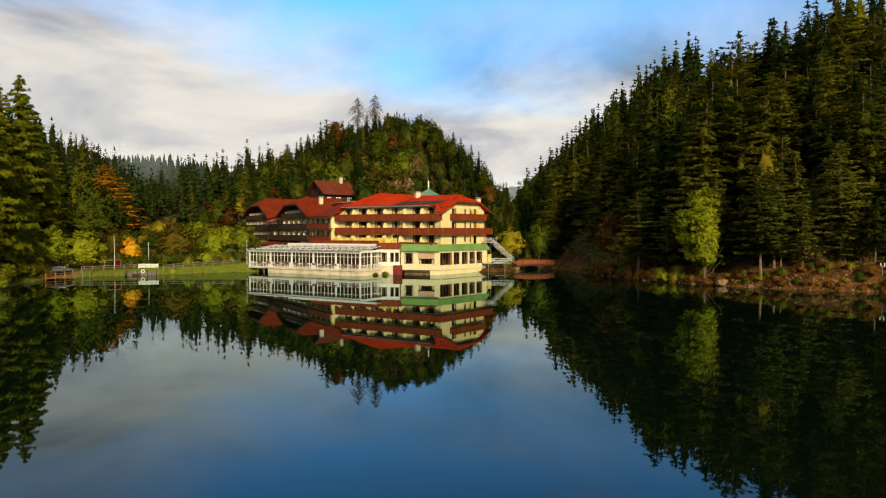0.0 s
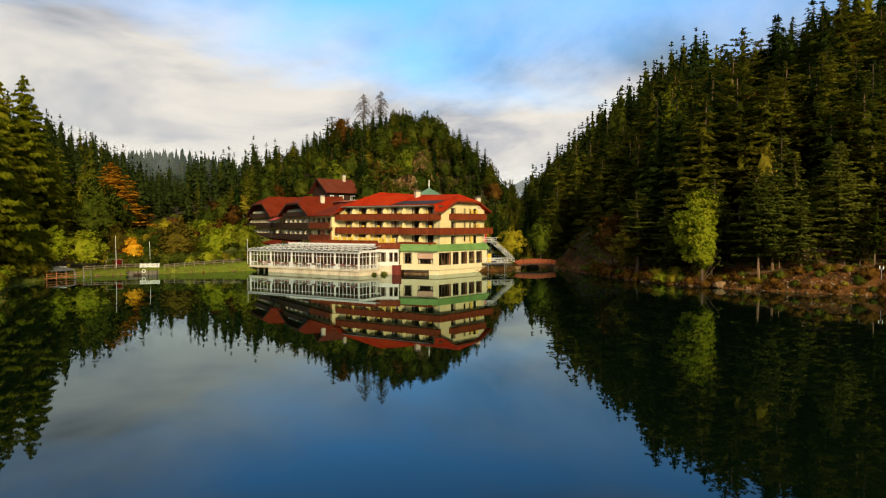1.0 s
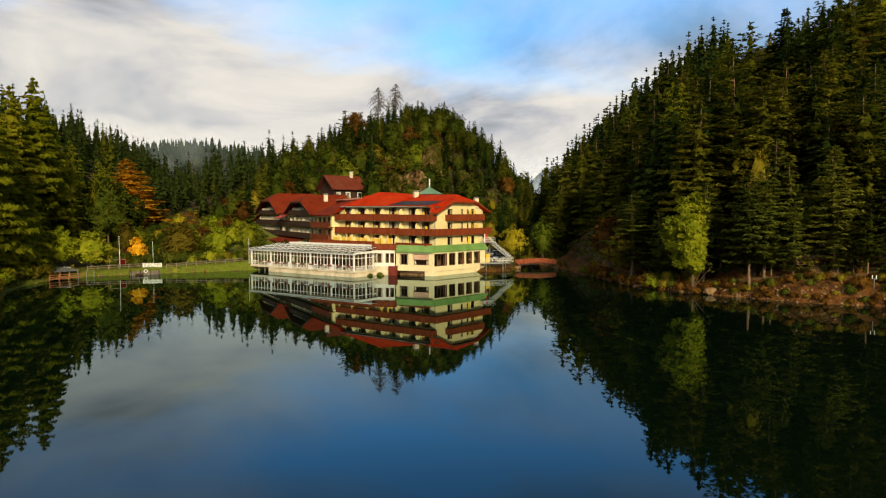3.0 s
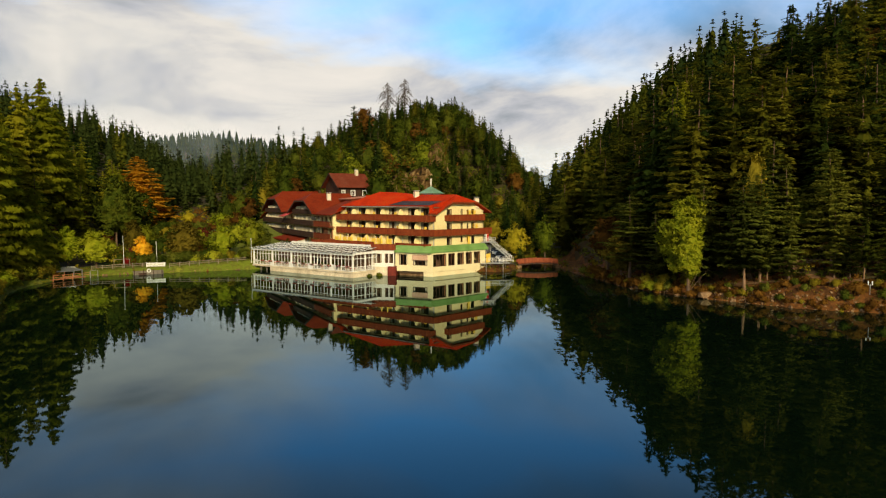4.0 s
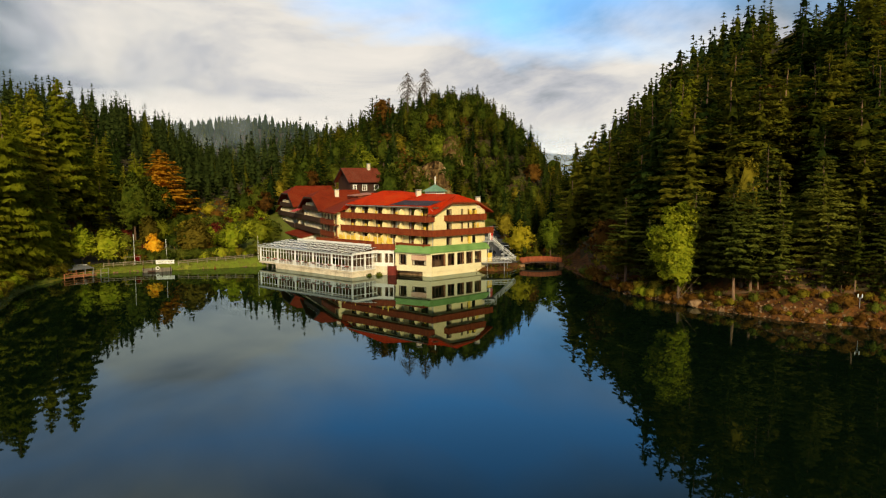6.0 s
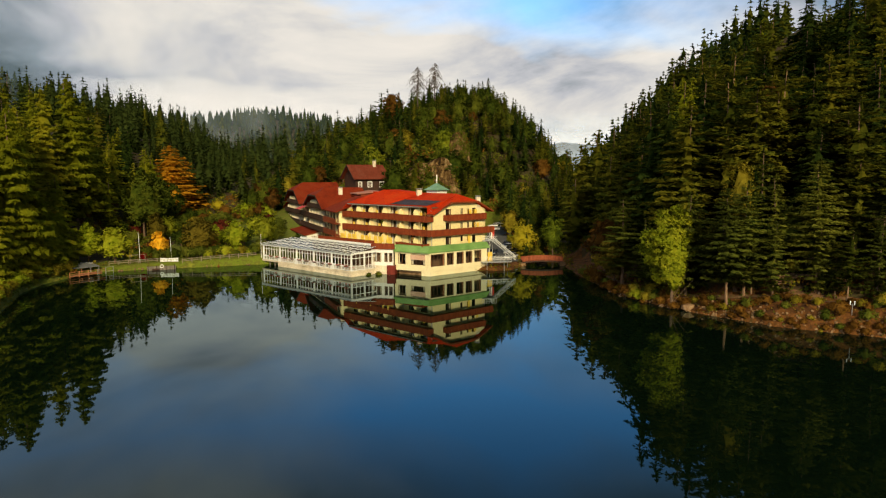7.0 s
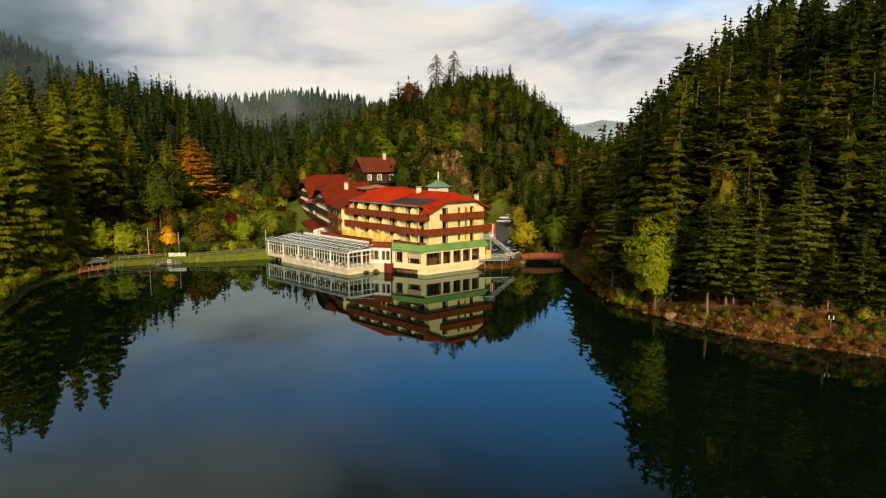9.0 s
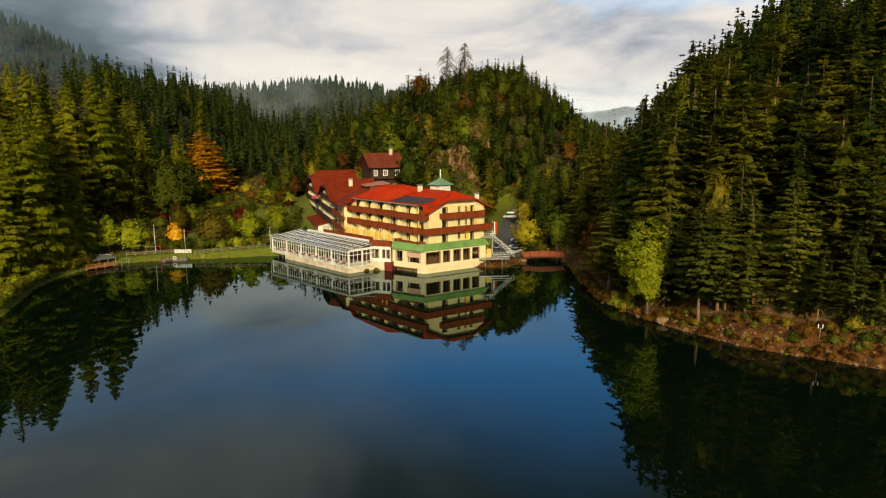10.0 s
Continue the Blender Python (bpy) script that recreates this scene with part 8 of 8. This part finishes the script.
def landing():
    o = thing("boat_landing", (-74.0, 134.5, 0), "boat landing with grey shed roof and orange deck", "landing")
    fr = frame_at((-77.2, 132.0, 0), (0.42, 0.91), (-0.91, 0.42))
    m = Mesh(fr)
    m.slab([(0.0, -0.2, 2.1), (7.6, -0.2, 2.1), (7.2, 3.2, 2.7), (0.4, 3.2, 2.7)], 0.12)
    part("roof", m, M_SLATE, o, "grey shed roof")
    for i in range(24):
        m = Mesh(fr)
        m.box(-0.6 + i * 0.3, -0.34 + i * 0.3, -3.0, 0.4, 0.78, 0.85)
        part("deck_board", m, M_ORANGEWOOD, o)
    for x in (-0.4, 1.6, 3.6, 5.6, 7.4):
        for y in (-2.9, -0.1):
            m = Mesh(fr)
            m.box(x, x + 0.12, y, y + 0.12, -2.0, 1.75 if y < -1 else 2.05)
            part("post", m, M_ORANGEWOOD if x < 4 else M_METAL, o)
    for z in (1.25, 1.65):
        m = Mesh(fr)
        m.box(-0.4, 7.5, -2.88, -2.8, z, z + 0.07)
        part("rail", m, M_ORANGEWOOD, o)
    m = Mesh(fr)
    m.box(7.6, 9.4, -2.6, -2.54, 0.2, 1.5)
    m2 = Mesh(fr)
    for x in (7.6, 9.3):
        m2.box(x, x + 0.08, -2.6, -2.5, -1.5, 2.0)
    for z in (1.0, 1.95):
        m2.box(7.6, 9.38, -2.6, -2.52, z, z + 0.06)
    part("ladder_frame", m2, M_METAL, o)


M_SLATE = surface("grey_shed_roof", [(0.1, 0.11, 0.12), (0.15, 0.16, 0.17), (0.2, 0.21, 0.22)], 0.8, 0.6)
M_ORANGEWOOD = wood_material("orange_stained_wood", [(0.3, 0.11, 0.05), (0.42, 0.17, 0.08), (0.5, 0.23, 0.12)])
landing()


def statue():
    x, y = -68.0, 186.0
    z = ground_z(x, y)
    o = thing("garden_ornament", (x, y, z), "pale stone arch ornament in the garden", "ornament")
    m = Mesh()
    pts = [(x - 0.9 * math.cos(a), y, z + 0.8 + 1.3 * math.sin(a)) for a in (k * math.pi / 8 for k in range(9))]
    m.tube([(x - 0.9, y, z - 0.2)] + pts + [(x + 0.9, y, z - 0.2)], 0.14, 6)
    part("arch", m, M_WHITE, o)


statue()


def bench(x, y, turn):
    z = ground_z(x, y) + 0.06
    o = thing("bench", (x, y, z), "brown wooden bench beside the shore path", "bench")
    fr = frame_at((x, y, z), (math.cos(turn), math.sin(turn)), (-math.sin(turn), math.cos(turn)))
    for k in range(3):
        m = Mesh(fr)
        m.box(-1.1, 1.1, -0.2 + k * 0.15, -0.08 + k * 0.15, 0.43, 0.47)
        part("seat_slat", m, M_BENCH, o)
    for k in range(2):
        m = Mesh(fr)
        m.box(-1.1, 1.1, 0.28 + k * 0.03, 0.32 + k * 0.03, 0.6 + k * 0.2, 0.74 + k * 0.2)
        part("back_slat", m, M_BENCH, o)
    for x0 in (-0.9, 0.8):
        m = Mesh(fr)
        m.box(x0, x0 + 0.1, -0.2, 0.3, 0, 0.43), m.box(x0, x0 + 0.1, 0.25, 0.35, 0.43, 0.98)
        part("leg", m, M_BENCH, o)


M_BENCH = wood_material("bench_wood", [(0.16, 0.08, 0.04), (0.24, 0.13, 0.07), (0.32, 0.19, 0.11)])
bench(60.8, 114.6, -0.35)
bench(81.0, 105.6, -0.3)


def lamp_post(x, y):
    z = ground_z(x, y)
    o = thing("path_lamp", (x, y, z), "slim path lamp with two white heads", "lamp")
    m = Mesh()
    m.tube([(x, y, z - 0.3), (x, y, z + 1.5)], 0.05, 6)
    part("post", m, M_METAL, o)
    for dx in (-0.28, 0.28):
        m = Mesh()
        m.tube([(x + dx, y, z + 1.3), (x + dx, y, z + 1.45), (x + dx, y, z + 1.8), (x + dx, y, z + 1.9)], [0.04, 0.08, 0.08, 0.03], 8)
        part("lamp_head", m, M_PAINT, o)
        m = Mesh()
        m.tube([(x, y, z + 1.25), (x + dx, y, z + 1.32)], 0.025, 5)
        part("arm", m, M_METAL, o)


lamp_post(67.4, 106.6)


def stone_data(seed):
    r = np.random.default_rng(seed)
    bm = bmesh.new()
    bmesh.ops.create_icosphere(bm, subdivisions=1, radius=1.0)
    for v in bm.verts:
        v.co *= r.uniform(0.72, 1.15)
        v.co.z *= 0.7
    me = bpy.data.meshes.new("stone")
    bm.to_mesh(me)
    bm.free()
    me.materials.append(M_STONE)
    return me


STONES = [stone_data(s) for s in range(6)]


def bank_stones():
    """Stones along the right bank and the retaining wall above it, and along the lawn's edge."""
    r = np.random.default_rng(21)
    home = thing("bank_stones", (52, 112, 0), "rough brown stones along the lake bank", "stones")
    line = [(31, 152), (37.2, 130.3), (43.2, 121.8), (48.2, 116.3), (53.2, 112.4), (57.7, 108.4), (64.2, 105.9), (75.2, 101.9), (84, 98.8)]

    def along(t):
        k = min(int(t * (len(line) - 1)), len(line) - 2)
        f = t * (len(line) - 1) - k
        a, b = Vector((*line[k], 0)), Vector((*line[k + 1], 0))
        d = (b - a).normalized()
        return a.lerp(b, f), Vector((-d.y, d.x, 0))

    n = 0
    for i in range(290):
        t = r.uniform(0.05, 1.0) ** 0.8
        p, inward = along(t)
        off = abs(r.normal()) * 1.5 + 0.1 if i % 3 else r.uniform(-0.5, 0.25)
        q = p + inward * off
        s = r.uniform(0.14, 0.42) * (1.5 if i % 9 == 0 else 1.0)
        o = part("stone", STONES[i % 6], None, home)
        o.location = Vector((q.x, q.y, ground_z(q.x, q.y) - 0.2 * s)) - home.location
        o.rotation_euler, o.scale = (r.uniform(0, 6), r.uniform(0, 6), r.uniform(0, 6)), (s, s * r.uniform(0.7, 1.2), s)
    b = thing("boulder", (47.3, 118.0, 0), "large pale boulder at the water's edge", "boulder")
    o = part("rock", STONES[2].copy(), None, b)
    o.scale, o.location = (1.6, 1.1, 1.3), (0, 0, 1.1)
    home = thing("lawn_edge_stones", (-55, 155, 0), "pale stones lining the lawn's edge at the water", "stones")
    line = [(-75, 139.2), (-66.2, 146.1), (-55.2, 152.2), (-46.2, 158.0), (-40, 160.8)]
    for i in range(150):
        t = r.random()
        k = min(int(t * 4), 3)
        f = t * 4 - k
        x, y = line[k][0] + (line[k + 1][0] - line[k][0]) * f, line[k][1] + (line[k + 1][1] - line[k][1]) * f
        s = r.uniform(0.12, 0.34)
        o = part("stone", STONES[i % 6], None, home)
        o.location = Vector((x, y + r.uniform(-0.3, 0.5), 0.5 + r.uniform(0, 0.3))) - home.location
        o.rotation_euler, o.scale = (r.uniform(0, 6), r.uniform(0, 6), r.uniform(0, 6)), (s, s, s)
    home = thing("wall_stones", (60, 112, 0), "low dry-stone wall above the shore path", "wall")
    for i in range(130):
        t = i / 130
        x, y = 54.5 + 14.5 * t, 117.6 - 6.2 * t
        for h in range(2):
            s = r.uniform(0.25, 0.42)
            o = part("stone", STONES[(i + h) % 6], None, home)
            o.location = Vector((x + r.uniform(-0.2, 0.2), y + 1.4 + r.uniform(-0.2, 0.2), ground_z(x, y + 1.4) + 0.15 + 0.4 * h)) - home.location
            o.rotation_euler, o.scale = (r.uniform(0, 6), r.uniform(0, 6), r.uniform(0, 6)), (s, s, s)


bank_stones()


def bank_grass():
    """Dry grass, leaf litter and small herbs on the banks and the lawn's rim."""
    g = np.random.default_rng(31)
    heaps = [[], [], []]
    mats = [M_OLIVELEAF, M_RUST, M_GOLD]
    for x, y in scatter(28, 90, 97, 160, 0.7, g, lambda x, y: 0.4 < inland(np.array([x]), np.array([y]))[0] < 6.2 and x > 26):
        d = float(inland(np.array([x]), np.array([y]))[0])
        if 2.6 < d < 4.8 and x > 52 and g.random() < 0.75:
            continue
        k = int(g.choice(3, p=(0.4, 0.45, 0.15)))
        s = g.uniform(0.25, 0.6)
        heaps[k].append(clump((x, y, ground_z(x, y) + 0.3 * s), s, 9, g, 0.8))
    for x, y in scatter(-92, -54, 84, 140, 1.0, g, lambda x, y: 0.2 < inland(np.array([x]), np.array([y]))[0] < 5.5):
        k = int(g.choice(3, p=(0.55, 0.05, 0.4)))
        s = g.uniform(0.3, 0.7)
        heaps[k].append(clump((x, y, ground_z(x, y) + 0.3 * s), s, 10, g, 0.8))
    for x, y in scatter(4, 30, 150, 182, 1.0, g, lambda x, y: 0.0 < inland(np.array([x]), np.array([y]))[0] < 3.2 and not (8 < x < 16.5 and y > 164)):
        k = int(g.choice(3, p=(0.6, 0.25, 0.15)))
        s = g.uniform(0.3, 0.8)
        heaps[k].append(clump((x, y, ground_z(x, y) + 0.3 * s), s, 12, g, 0.9))
    for x, y in scatter(-79, -44, 139, 170, 1.0, g, lambda x, y: inland(np.array([x]), np.array([y]))[0] > 0.3 and not built_over(x, y)):
        s = g.uniform(0.2, 0.5)
        heaps[int(g.choice(3, p=(0.8, 0.05, 0.15)))].append(clump((x, y, ground_z(x, y) + 0.2 * s), s, 9, g, 0.7))
    home = thing("bank_grass", (0, 0, 0), "dry grass and fallen leaves on the banks", "grass", kind="stuff")
    for mat, heap in zip(mats, heaps):
        v = np.concatenate(heap).reshape(-1, 3)
        part("tufts", array_mesh("tufts", v, np.arange(len(v)).reshape(-1, 3), mat), None, home)


bank_grass()
